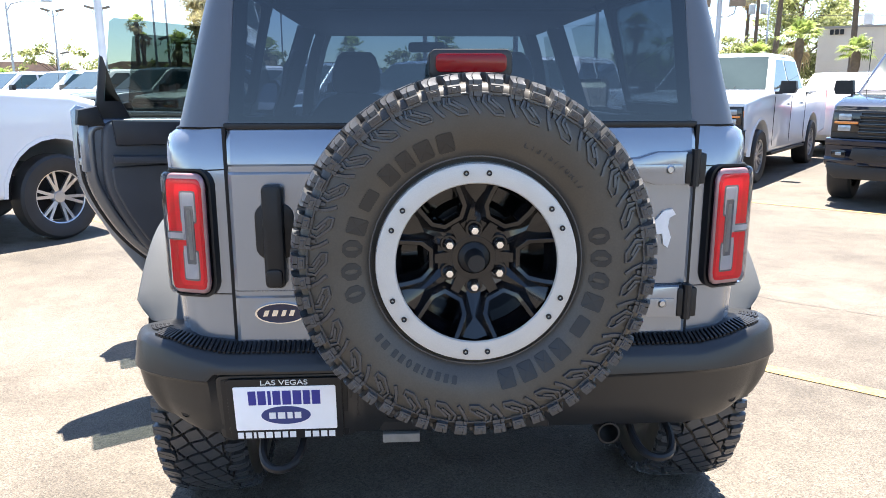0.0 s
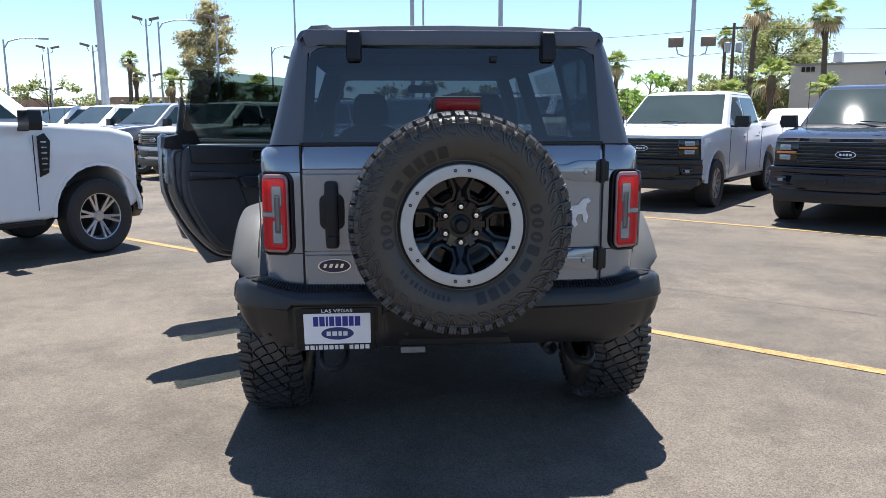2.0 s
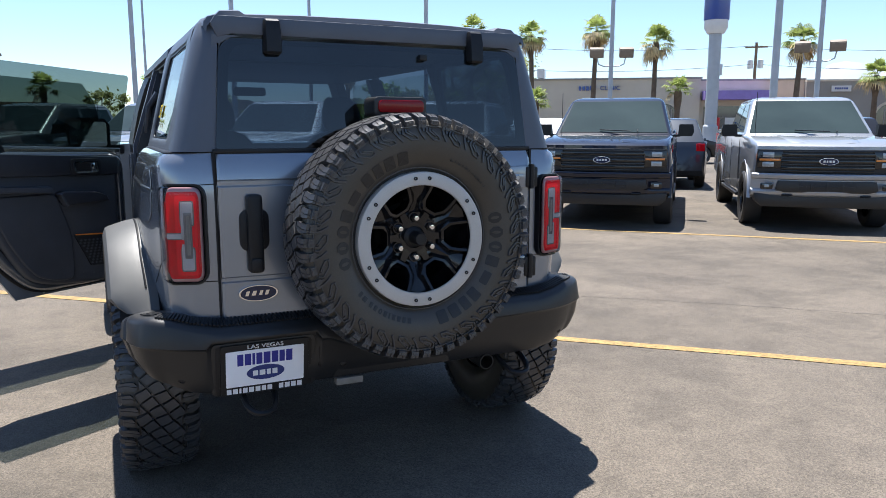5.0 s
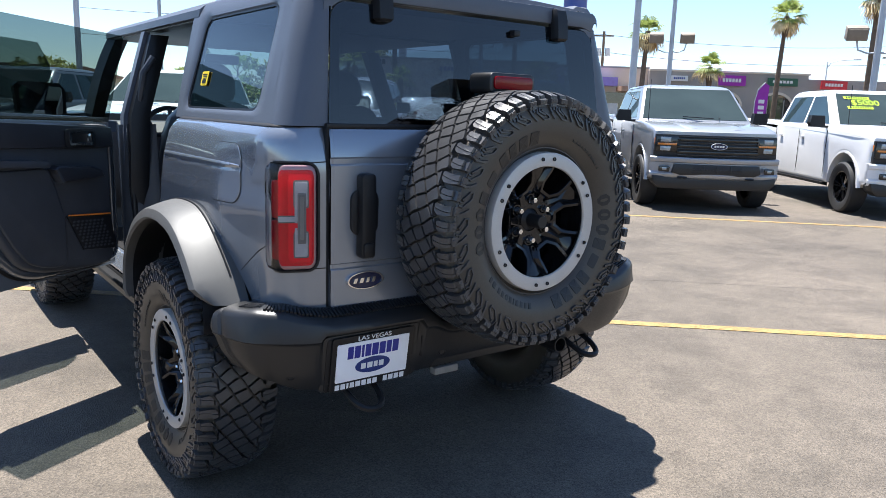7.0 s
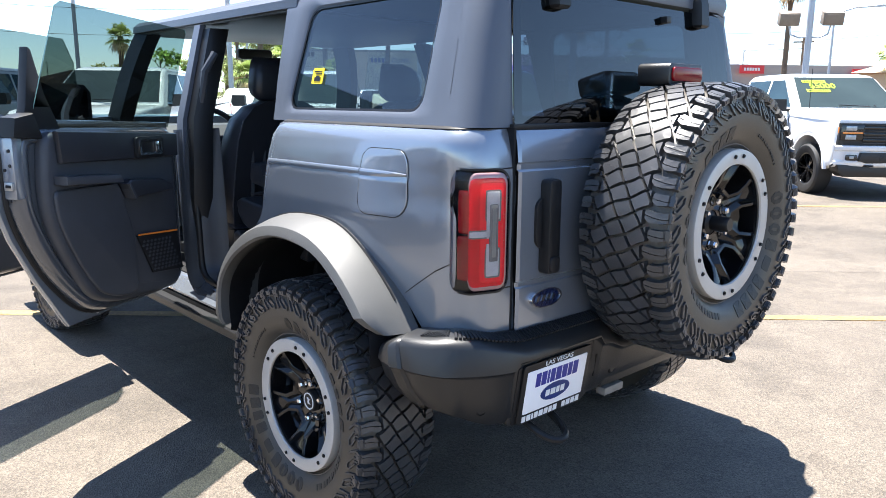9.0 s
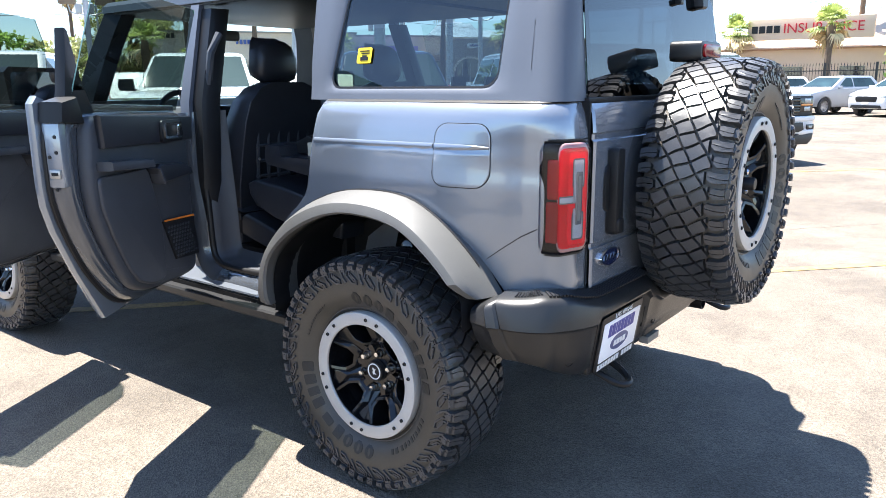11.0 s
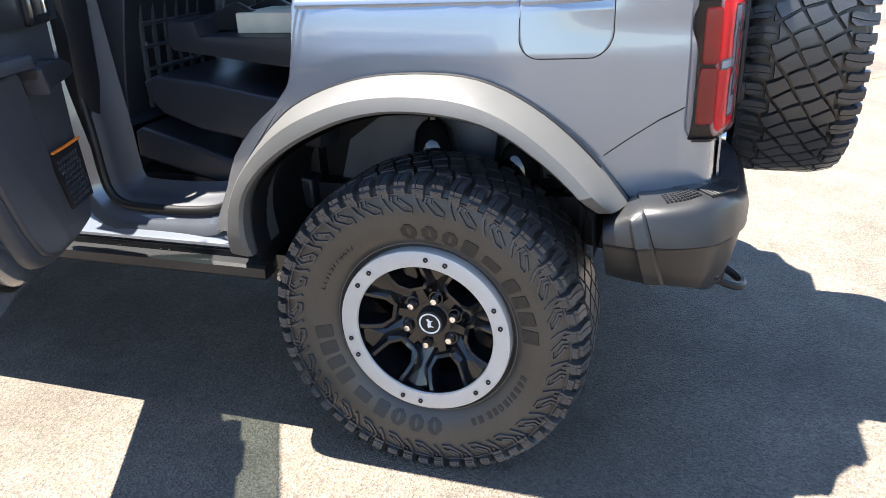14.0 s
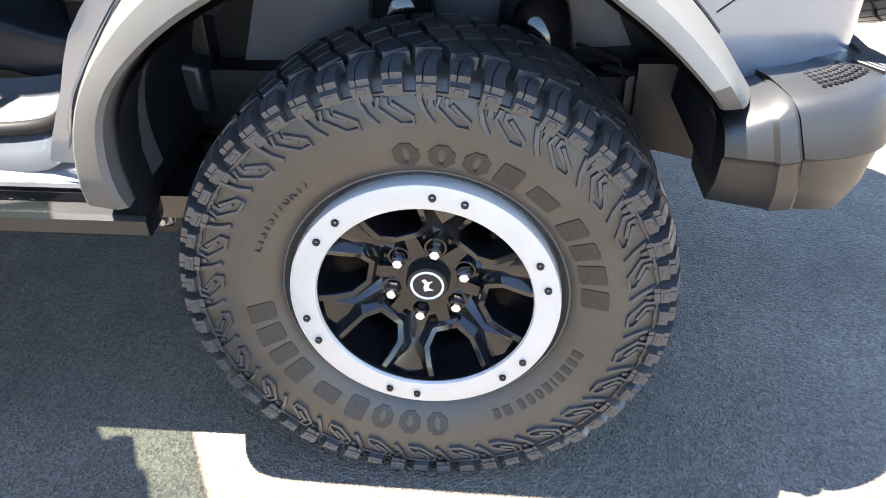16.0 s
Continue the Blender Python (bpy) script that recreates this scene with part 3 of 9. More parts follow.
def rim_mesh():
    """Face with six framed windows; the barrel, the hub, the webs and the lug seats are parts of their own."""
    bm = B()
    barrel, hub = B(), B()
    lathe(barrel, [(0.200, 0.060), (0.212, 0.070), (0.228, 0.078), (0.226, 0.084), (0.222, 0.108), (0.193, 0.108), (0.190, 0.030), (0.186, -0.06), (0.200, -0.10), (0.218, -0.112), (0.210, -0.118), (0.180, -0.07), (0.176, 0.03), (0.190, 0.058)], 72, close=True)
    hole = [(0.112, -0.019), (0.112, 0.019), (0.131, 0.0365), (0.160, 0.041), (0.1845, 0.0435), (0.1895, 0.0), (0.1845, -0.0435), (0.160, -0.041), (0.131, -0.0365)]
    wedge = [(0.056, -19), (0.056, 19), (0.084, 30), (0.140, 30), (0.192, 30), (0.198, 0), (0.192, -30), (0.140, -30), (0.084, -30)]
    wedge = [(r * math.cos(radians(a)), r * math.sin(radians(a))) for r, a in wedge]
    n = len(hole)

    def grown(g):
        out = []
        for k, (x, y) in enumerate(hole):
            if k in (4, 5, 6):
                out.append((x, y + (g if y > 0 else -g if y < 0 else 0.0)))
                continue
            (xa, ya), (xb, yb) = hole[k - 1], hole[(k + 1) % n]
            na, nb = Vector((y - ya, xa - x)).normalized(), Vector((yb - y, x - xb)).normalized()
            m = (na + nb).normalized()
            if m.dot(Vector((x - 0.15, y))) < 0:
                m = -m
            m *= g / max(0.5, abs(m.dot(nb)))
            out.append((x + m.x, y + m.y))
        return out

    for k in range(6):
        c, s_ = math.cos(radians(60 * k)), math.sin(radians(60 * k))

        def ring(pts, dz):
            return [bm.verts.new((c * x - s_ * y, s_ * x + c * y, face_z(math.hypot(x, y)) + dz)) for x, y in pts]
        loops = [ring(wedge, 0.0), ring(grown(0.0250), -0.0060), ring(grown(0.0135), 0.0100), ring(grown(0.0125), 0.0106), ring(grown(0.0035), 0.0086), ring(grown(0.0020), 0.0066), ring(hole, -0.006), ring([(0.150 + (x - 0.150) * 0.98, y * 0.96) for x, y in hole], -0.052)]
        for a, b in zip(loops, loops[1:]):
            for i in range(n):
                j = (i + 1) % n
                bm.faces.new((a[i], a[j], b[j], b[i]))
    lathe(hub, [(0.0, 0.038), (0.040, 0.038), (0.040, 0.0545), (0.053, 0.0550), (0.0565, 0.0525), (0.058, 0.02)], 36)
    lathe(barrel, [(0.07, -0.06), (0.186, -0.06)], 72)
    # web between the hub and a window frame; seat round a lug nut
    web, lug_seat = B(), B()
    outline = [(0.040, -0.021), (0.060, -0.0165), (0.096, -0.0125), (0.096, 0.0125), (0.060, 0.0165), (0.040, 0.021)]
    loft(web, [[(x, y, 0.034) for x, y in outline], [(x, y * 0.86, 0.0545 + 0.16 * max(0.0, x - 0.060)) for x, y in outline]])
    lathe(lug_seat, [(0.0160, 0.030), (0.0165, 0.0535), (0.0205, 0.0535), (0.0225, 0.036)], 18)
    for b in (bm, barrel):
        bmesh.ops.remove_doubles(b, verts=b.verts, dist=1e-4)
    return [mesh_of(b, n, RIMBLACK, angle=22) for b, n in ((bm, "rim"), (barrel, "barrel"), (hub, "hub"), (web, "spoke_web"), (lug_seat, "lug_seat"))]


def ring_mesh():
    bm = B()
    lathe(bm, [(0.192, 0.090), (0.1885, 0.0965), (0.191, 0.1015), (0.228, 0.1050), (0.2345, 0.1025), (0.2365, 0.094), (0.234, 0.062)], 96, close=True)
    return mesh_of(bm, "beadlock_ring", SILVER, angle=40)


def bolt_mesh():
    bm = B()
    lathe(bm, [(0.0, 0.102), (0.0028, 0.102), (0.0028, 0.106), (0.0062, 0.1075), (0.0068, 0.1035)], 12)
    return mesh_of(bm, "bolt", SATIN)


def lug_mesh():
    bm = B()
    lathe(bm, [(0.0135, 0.040), (0.0135, 0.056), (0.0115, 0.060), (0.0115, 0.073), (0.009, 0.078), (0.0, 0.079)], 6)
    return mesh_of(bm, "lug_nut", CHROME, angle=20)


def cap_mesh():
    bm = B()
    lathe(bm, [(0.0395, 0.045), (0.0395, 0.067), (0.036, 0.073), (0.0, 0.074)], 32)
    return mesh_of(bm, "hub_cap", SATIN)


def cap_ring_mesh():
    bm = B()
    lathe(bm, [(0.0265, 0.0735), (0.0265, 0.0752), (0.0305, 0.0752), (0.0305, 0.0735)], 32, close=True)
    # a small plain animal-like shape
    prism(bm, [(-0.013, 0.004), (-0.004, 0.007), (0.004, 0.004), (0.011, 0.010), (0.014, 0.004), (0.008, -0.001), (0.010, -0.010), (0.004, -0.004), (-0.005, -0.003), (-0.010, -0.011), (-0.010, -0.001)], 0.0735, 0.0755, "z")
    return mesh_of(bm, "emblem", WHITEINK, smooth=False)


def spindle_mesh():
    bm = B()
    lathe(bm, [(0.0, 0.118), (0.020, 0.118), (0.023, 0.113), (0.024, 0.060), (0.038, 0.052), (0.042, 0.03)], 24)
    return mesh_of(bm, "hub_cover", SATIN)


TYRE, TREAD, BITERS = tyre_mesh(), tread_mesh(), biters_mesh()
def text_mesh(name, body, size, material, depth=0.001):
    cu = bpy.data.curves.new(name, "FONT")
    cu.body, cu.size, cu.align_x, cu.align_y, cu.extrude = body, size, "CENTER", "CENTER", depth
    tmp = new(name, cu)
    me = bpy.data.meshes.new_from_object(tmp.evaluated_get(bpy.context.evaluated_depsgraph_get()))
    bpy.data.objects.remove(tmp)
    me.materials.clear()
    me.materials.append(material)
    return me


# the tyre's size, one raised figure after another along the sidewall
SIZE_MARKS = []
for k, ch in enumerate("LT315/70R17"):
    a = radians(53 + 15.5 - 3.1 * k)
    ca, sa = math.cos(a), math.sin(a)
    z = sidewall_z(0.296) + 0.0006
    SIZE_MARKS.append((text_mesh("size_mark", ch, 0.024, LETTER, 0.0012), Matrix(((sa, ca, 0, 0.296 * ca), (-ca, sa, 0, 0.296 * sa), (0, 0, 1, z), (0, 0, 0, 1)))))
(RIM, BARREL, HUB, WEB, LUGSEAT), RING, BOLT, LUG, CAP, CAPRING, SPINDLE = rim_mesh(), ring_mesh(), bolt_mesh(), lug_mesh(), cap_mesh(), cap_ring_mesh(), spindle_mesh()
MARKS_SIDE = letter_meshes((-43, 137), (-131,))
MARKS_SPARE = letter_meshes((146, 326), (238,))


def wheel(parent, name, m, spin, marks, spare=False):
    w = share(name, RIM, parent, m @ pose(0, 0, 0, 0, 0, spin), "gloss black six-spoke alloy wheel")
    back = pose(0, 0, 0, 0, 0, -spin)
    slim = back @ Matrix.Diagonal((1, 1, 0.925, 1))
    share("tyre", TYRE, w, slim, "black all-terrain tyre sidewall")
    share("tread", TREAD, w, slim, "chunky tread blocks")
    share("sidewall_relief", BITERS, w, slim)
    for mk in marks:
        share("raised_mark", mk, w, slim)
    for me, mm in SIZE_MARKS:
        share("size_mark", me, w, slim @ mm)
    share("beadlock_ring", RING, w, pose(0, 0, 0.025), "silver bolted ring")
    share("barrel", BARREL, w)
    share("hub", HUB, w)
    for k in range(6):
        share("spoke_web", WEB, w, pose(0, 0, 0, 0, 0, 60 * k))
        for d in (-7, 7):
            a = radians(60 * k + 30 + d)
            share("bolt", BOLT, w, pose(0.2145 * math.cos(a), 0.2145 * math.sin(a), 0.026))
        a = radians(60 * k + 30)
        share("lug_seat", LUGSEAT, w, pose(0.0695 * math.cos(a), 0.0695 * math.sin(a), 0))
        share("lug_nut", LUG, w, pose(0.0695 * math.cos(a), 0.0695 * math.sin(a), 0), "chrome lug nut")
    if spare:
        share("hub_cover", SPINDLE, w)
    else:
        share("hub_cap", CAP, w)
        share("emblem", CAPRING, w, back)
    return w


# ---- the off-roader: rear axle over the origin, nose along +y ----
suv = thing("off_road_vehicle", "grey four-door off-road vehicle, driver-side doors open, spare wheel behind", "car")
HALF_Z = (0.55, 0.70, 0.78, 0.95, 1.10, 1.205, 1.212, 1.218, 1.27, 1.315, 1.338, 1.352, 1.360)
HALF_X = (0.842, 0.850, 0.856, 0.866, 0.866, 0.856, 0.850, 0.8515, 0.842, 0.829, 0.816, 0.800, 0.780)


def half(z):
    return interp(z, HALF_Z, HALF_X)


def ease(t):
    t = max(0.0, min(1.0, t))
    return t * t * (3 - 2 * t)


def skin(s, z, side):
    """A point of the rear quarter: s runs back along the side, round the corner and in along the rear."""
    tuck = max(0.0, min(1.0, (s - 0.22) / 0.36))
    hx = half(z) - 0.045 * tuck * tuck * (3 - 2 * tuck) * ease((1.385 - z) / 0.25)
    r, yc, y_rear = 0.10, -0.545, -0.672 + 0.03 * max(0.0, (z - 1.2) / 0.16) ** 2
    if s < -yc:
        x, y = hx, -s
    else:
        t = s - (-yc)
        arc = r * math.pi / 2
        if t < arc:
            a = t / r
            ry = (-y_rear + yc)
            x, y = hx - r + r * math.cos(a), yc - ry * math.sin(a)
        else:
            x, y = hx - r - (t - arc), y_rear
    return (side * x, y, z)


REAR_S = 0.545 + 0.10 * math.pi / 2


ARCH_OUT = [(p.x, p.y) for p in smooth_curve([(0.585, 0.595, 0), (0.55, 0.73, 0), (0.47, 0.86, 0), (0.35, 0.972, 0), (0.18, 1.04, 0), (0.0, 1.058, 0), (-0.15, 1.042, 0), (-0.285, 0.975, 0), (-0.40, 0.875, 0), (-0.487, 0.765, 0)], 41)]
ARCH_IN = [(p.x, p.y) for p in smooth_curve([(0.462, 0.595, 0), (0.470, 0.68, 0), (0.450, 0.765, 0), (0.390, 0.838, 0), (0.282, 0.912, 0), (0.137, 0.972, 0), (-0.007, 0.99, 0), (-0.177, 0.966, 0), (-0.294, 0.897, 0), (-0.383, 0.818, 0), (-0.425, 0.765, 0)], 41)]


def quarter(side):
    """Rear quarter panel, ruled between the wheel arch below and the door opening and belt above."""
    bm = B()
    low = [(-y, z) for y, z in ARCH_OUT] + [(0.53, 0.757), (0.575, 0.755)]
    low += [(0.545 + 0.157 * k / 6, 0.755) for k in range(2, 7)] + [(REAR_S + 0.03, 0.752), (REAR_S + 0.086, 0.75)]
    top_pts = [(-0.665, 0.60, 0), (-0.640, 0.66, 0), (-0.598, 0.74, 0), (-0.555, 0.83, 0), (-0.48, 0.915, 0), (-0.40, 0.98, 0), (-0.352, 1.05, 0), (-0.335, 1.20, 0), (-0.318, 1.36, 0)]
    n1 = 18
    top = [(p.x, p.y) for p in smooth_curve(top_pts, n1)]
    n2 = len(low) - n1
    belt_s = list(np.linspace(-0.318, 0.545, n2 - 7)[1:]) + [low[k][0] for k in range(len(low) - 8, len(low))]
    top += [(s, 1.36) for s in belt_s[:n2]]
    rows = []
    m = 26
    for j in range(m + 1):
        v = j / m
        row = []
        for (s0, z0), (s1, z1) in zip(low, top):
            row.append(skin(s0 + (s1 - s0) * v, z0 + (z1 - z0) * v, side))
        rows.append(row)
    loft(bm, rows, closed=False)
    return part("quarter_panel", bm, PAINT, suv, "glossy grey metallic rear quarter", angle=50)


for side in (-1, 1):
    quarter(side)


def flare(side):
    bm = B()
    rings = []
    for (yo, zo), (yi, zi) in zip(ARCH_OUT, ARCH_IN):
        xb = half(zo)
        ring = [(xb - 0.012, yo, zo), (xb + 0.012, yo, zo), *((x_, yo + (yi - yo) * f_, zo + (zi - zo) * f_) for x_, f_ in ((xb + 0.045, 0.08), (0.950, 0.24), (0.978, 0.37), (0.990, 0.46), (0.998, 0.70), (1.002, 0.90))), (0.994, yi, zi),
                (0.95, yi * 1.0, zi + 0.002), (0.84, yi, zi + 0.01), (0.83, yo, zo)]
        rings.append([(side * x, y, z) for x, y, z in ring])
    # the ends draw in to the body
    for k, f in ((0, 0.92), (-1, 0.62), (-2, 0.85)):
        rings[k] = [(side * (0.86 + (abs(x) - 0.86) * f) if abs(x) > 0.86 else x, y, z) for x, y, z in rings[k]]
    loft(bm, rings)
    part("wheel_arch_flare", bm, FLARE, suv, "matt dark grey plastic wheel-arch flare", angle=20)
    # dark joint between flare and paint
    bm = B()
    tube(bm, [(side * (half(zo) + 0.010), yo, zo) for yo, zo in ARCH_OUT[1:-3]], 0.0042, 6)
    part("flare_gap", bm, DARK, suv)
    # liner inside the arch
    bm = B()
    arch = [(y * 0.995, z - 0.004) for y, z in ARCH_IN]
    ring2 = [[(side * 0.965, y * 0.988, z - 0.006) for y, z in arch], [(side * 0.70, y * 1.04, z + 0.03) for y, z in arch], [(side * 0.53, y * 1.04, z + 0.01) for y, z in arch]]
    ring2 = [[(x, 0.462 if abs(x) > 0.9 else 0.52, 0.57 if abs(x) > 0.9 else 0.45)] + r + [(x, -0.425, 0.66)] for r, x in zip(ring2, (side * 0.965, side * 0.70, side * 0.53))]
    loft(bm, ring2, closed=False)
    bm.faces.new([bm.verts.new(p) for p in ring2[-1]])
    part("wheel_well_liner", bm, DARK, suv, "black wheel-well liner", angle=50)


for side in (-1, 1):
    flare(side)
    # lighter inner wing behind the liner lip, rubber boots, bracket with its hole
    bm = B()
    prism(bm, [(0.42, 0.60), (0.36, 0.80), (0.22, 0.90), (0.0, 0.93), (-0.16, 0.91), (-0.30, 0.84), (-0.36, 0.72), (-0.10, 0.70), (0.12, 0.70)], side * 0.535, side * 0.545, "x", 0.004)
    part("inner_wing", bm, INNERWING, suv, "grey inner wing behind the wheel")
    for y, z in ((0.064, 0.85), (-0.18, 0.81)):
        bm = B()
        lathe(bm, [(0.014, 0.15), (0.016, 0.04), (0.026, 0.036), (0.034, 0.030), (0.050, 0.012), (0.060, -0.03), (0.068, -0.10), (0.066, -0.16)], 24, m=pose(side * 0.62, y, z))
        part("suspension_boot", bm, GLOSSBLACK, suv, "black rubber suspension boot")
    bm = B()
    o, i = rounded(-0.470, -0.345, 0.555, 0.690, 0.012, 3), rounded(-0.424, -0.384, 0.603, 0.629, 0.012, 3)
    loft(bm, [[(side * 0.615, y, z) for y, z in o], [(side * 0.622, y, z) for y, z in o], [(side * 0.622, y, z) for y, z in i], [(side * 0.610, y, z) for y, z in i]], True, False)
    part("hole_bracket", bm, PLASTIC, suv, "black bracket with an oval hole")
    bm = B()
    tube(bm, [(side * 0.60, -0.30, 0.70), (side * 0.61, -0.37, 0.685), (side * 0.61, -0.43, 0.69)], 0.006, 6)
    tube(bm, [(side * 0.60, -0.25, 0.74), (side * 0.60, -0.33, 0.71), (side * 0.61, -0.35, 0.66)], 0.005, 6)
    part("brake_hose", bm, SATIN, suv)


# tailgate with a pressed lower edge
bm = B()
cols = [(-0.632, 0.0), (-0.622, 0.006), (-0.45, 0.010), (-0.2, 0.012), (0.0, 0.012), (0.2, 0.012), (0.45, 0.010), (0.624, 0.006), (0.634, 0.0)]
zr = [(0.748, 0.004), (0.756, 0.012), (0.80, 0.010), (0.895, 0.010), (0.900, 0.004), (0.912, 0.004), (0.917, 0.010), (1.10, 0.010), (1.235, 0.010), (1.241, 0.003), (1.256, 0.003), (1.262, 0.008), (1.32, 0.002), (1.350, -0.012), (1.360, -0.03)]
loft(bm, [[(x, -0.672 - d - e, z) for x, d in cols] for z, e in zr], closed=False)
part("tailgate", bm, PAINT, suv, "grey side-hinged tailgate", angle=25)
bm = B()
box(bm, -0.63, 0.63, -0.655, -0.60, 0.75, 1.355)
part("tailgate_inner", bm, DARK, suv)
# rear valance and dark gap under the body
bm = B()
box(bm, -0.74, 0.74, -0.66, -0.45, 0.70, 0.756)
part("rear_valance", bm, DARK, suv)


def hardtop_side(side):
    """Side of the removable top with its window opening."""
    bm = B()
    zs, xs = (1.358, 1.40, 1.60, 1.745, 1.79, 1.82), (0.778, 0.766, 0.716, 0.678, 0.664, 0.640)

    def put(y, z):
        r = 0.09
        x = interp(z, zs, xs)
        yc = -0.545 + 0.03 * (z - 1.36)
        yr = -0.655 + 0.11 * (z - 1.36)
        return (side * x, y, z)
    outer = [(-0.535, 1.358), (-0.530, 1.45), (-0.520, 1.60), (-0.505, 1.74), (-0.50, 1.815), (-0.30, 1.818), (0.0, 1.82), (0.30, 1.822), (0.47, 1.822), (0.455, 1.70), (0.435, 1.50), (0.41, 1.358), (0.20, 1.358), (-0.2, 1.358)]
    win = rounded(-0.412, 0.325, 1.398, 1.752, 0.05, 4)
    win = [(y - (0.035 * (z - 1.398) / 0.35 if y > 0 else 0.0), z) for y, z in win]
    k = 80

    def sample(pts, closed=True):
        p = [Vector((a, b, 0)) for a, b in pts] + [Vector((*pts[0], 0))]
        acc = [0.0]
        for a, b in zip(p, p[1:]):
            acc.append(acc[-1] + (b - a).length)
        return p, acc
    c = Vector((-0.04, 1.575, 0))

    def ray(pts, ang):
        d = Vector((math.cos(ang), math.sin(ang), 0))
        best = None
        n = len(pts)
        for i in range(n):
            a, b = Vector((*pts[i], 0)) - c, Vector((*pts[(i + 1) % n], 0)) - c
            e = b - a
            den = d.x * e.y - d.y * e.x
            if abs(den) < 1e-9:
                continue
            t = (a.x * e.y - a.y * e.x) / den
            u = (a.x * d.y - a.y * d.x) / den
            if t > 0 and -1e-6 <= u <= 1 + 1e-6 and (best is None or t > best):
                best = t
        q = c + d * best
        return (q.x, q.y)
    angs = sorted({round(math.atan2(z - c.y, y - c.x), 5) for y, z in outer + win} | {round(-math.pi + 2 * math.pi * i / 40, 5) for i in range(40)})
    ro, rw = [ray(outer, a) for a in angs], [ray(win, a) for a in angs]
    rm = [((a[0] + b[0]) / 2, (a[1] + b[1]) / 2) for a, b in zip(ro, rw)]
    lip = [(c.x + (y - c.x) * 1.025, c.y + (z - c.y) * 1.04) for y, z in rw]
    rings = [[put(*p) for p in ro], [put(*p) for p in rm], [put(*p) for p in lip], [(x - side * 0.006, y, z) for x, y, z in (put(*p) for p in rw)], [(x - side * 0.03, y, z) for x, y, z in (put(*p) for p in rw)]]
    vr = loft(bm, rings, closed=True, caps=False)
    part("hardtop_side", bm, TOP, suv, "satin grey moulded hardtop side", angle=40)
    bm = B()
    gl = [bm.verts.new((x - side * 0.010, y, z)) for x, y, z in (put(*p) for p in rw)]
    bm.faces.new(gl)
    facing(part("side_window", bm, SIDEGLASS, suv, "dark tinted quarter window", smooth=False), (-1, 0, 0))
    # thin black seal round the pane
    bm = B()
    a = [put(*p) for p in rw]
    b2 = [put(c.x + (y - c.x) * 0.985, c.y + (z - c.y) * 0.965) for y, z in rw]
    loft(bm, [[(x - side * 0.004, y, z) for x, y, z in a], [(x - side * 0.005, y, z) for x, y, z in b2]], True, False)
    part("window_seal", bm, SATIN, suv)
    # rounded rear corner post
    bm = B()
    rings = []
    for z in (1.358, 1.45, 1.60, 1.74, 1.80, 1.822):
        x = interp(z, zs, xs)
        y0 = interp(z, (1.358, 1.82), (-0.534, -0.499))
        yr = interp(z, (1.358, 1.80, 1.822), (-0.652, -0.600, -0.585))
        r = 0.085
        ring = [(x, y0)]
        for i in range(9):
            t = radians(90 * i / 8)
            ring.append((x - r + r * math.cos(t), (yr + r) - r * math.sin(t)))
        ring += [(interp(z, (1.358, 1.75), (0.640, 0.612)) - 0.012, yr), (0.60, yr + 0.03), (x - 0.03, y0)]
        rings.append([(side * px, py, z) for px, py in ring])
    loft(bm, rings)
    part("hardtop_corner", bm, TOP, suv, angle=50)


for side in (-1, 1):
    hardtop_side(side)

# roof skin with raised edge ribs
bm = B()
prof = [(-0.645, 1.790), (-0.641, 1.808), (-0.628, 1.824), (-0.60, 1.832), (-0.585, 1.846), (-0.52, 1.850), (-0.50, 1.838), (-0.30, 1.846), (0.0, 1.850), (0.30, 1.846), (0.50, 1.838), (0.52, 1.850), (0.585, 1.846), (0.60, 1.832), (0.628, 1.824), (0.641, 1.808), (0.645, 1.790)]
rings = []
for y, drop, k in ((-0.605, 0.022, 0.985), (-0.598, 0.004, 1.0), (-0.585, 0.0, 1.0), (0.44, 0.0, 1.0), (0.445, 0.004, 1.0), (0.455, 0.004, 1.0), (0.46, 0.0, 1.0), (1.1, 0.002, 1.0), (1.108, 0.006, 1.0), (1.116, 0.002, 1.0), (1.90, 0.010, 0.985), (2.00, 0.022, 0.975), (2.05, 0.044, 0.965)):
    rings.append([(x * k, y, z - drop) for x, z in prof])
loft(bm, rings, closed=False)
part("roof", bm, TOP, suv, "satin grey moulded hardtop roof", angle=35)
bm = B()
box(bm, -0.655, 0.655, 0.43, 2.00, 1.756, 1.768, 0.003)
box(bm, -0.60, 0.60, -0.57, 0.43, 1.770, 1.776)
part("headliner", bm, SATIN, suv, "black headliner under the hardtop")
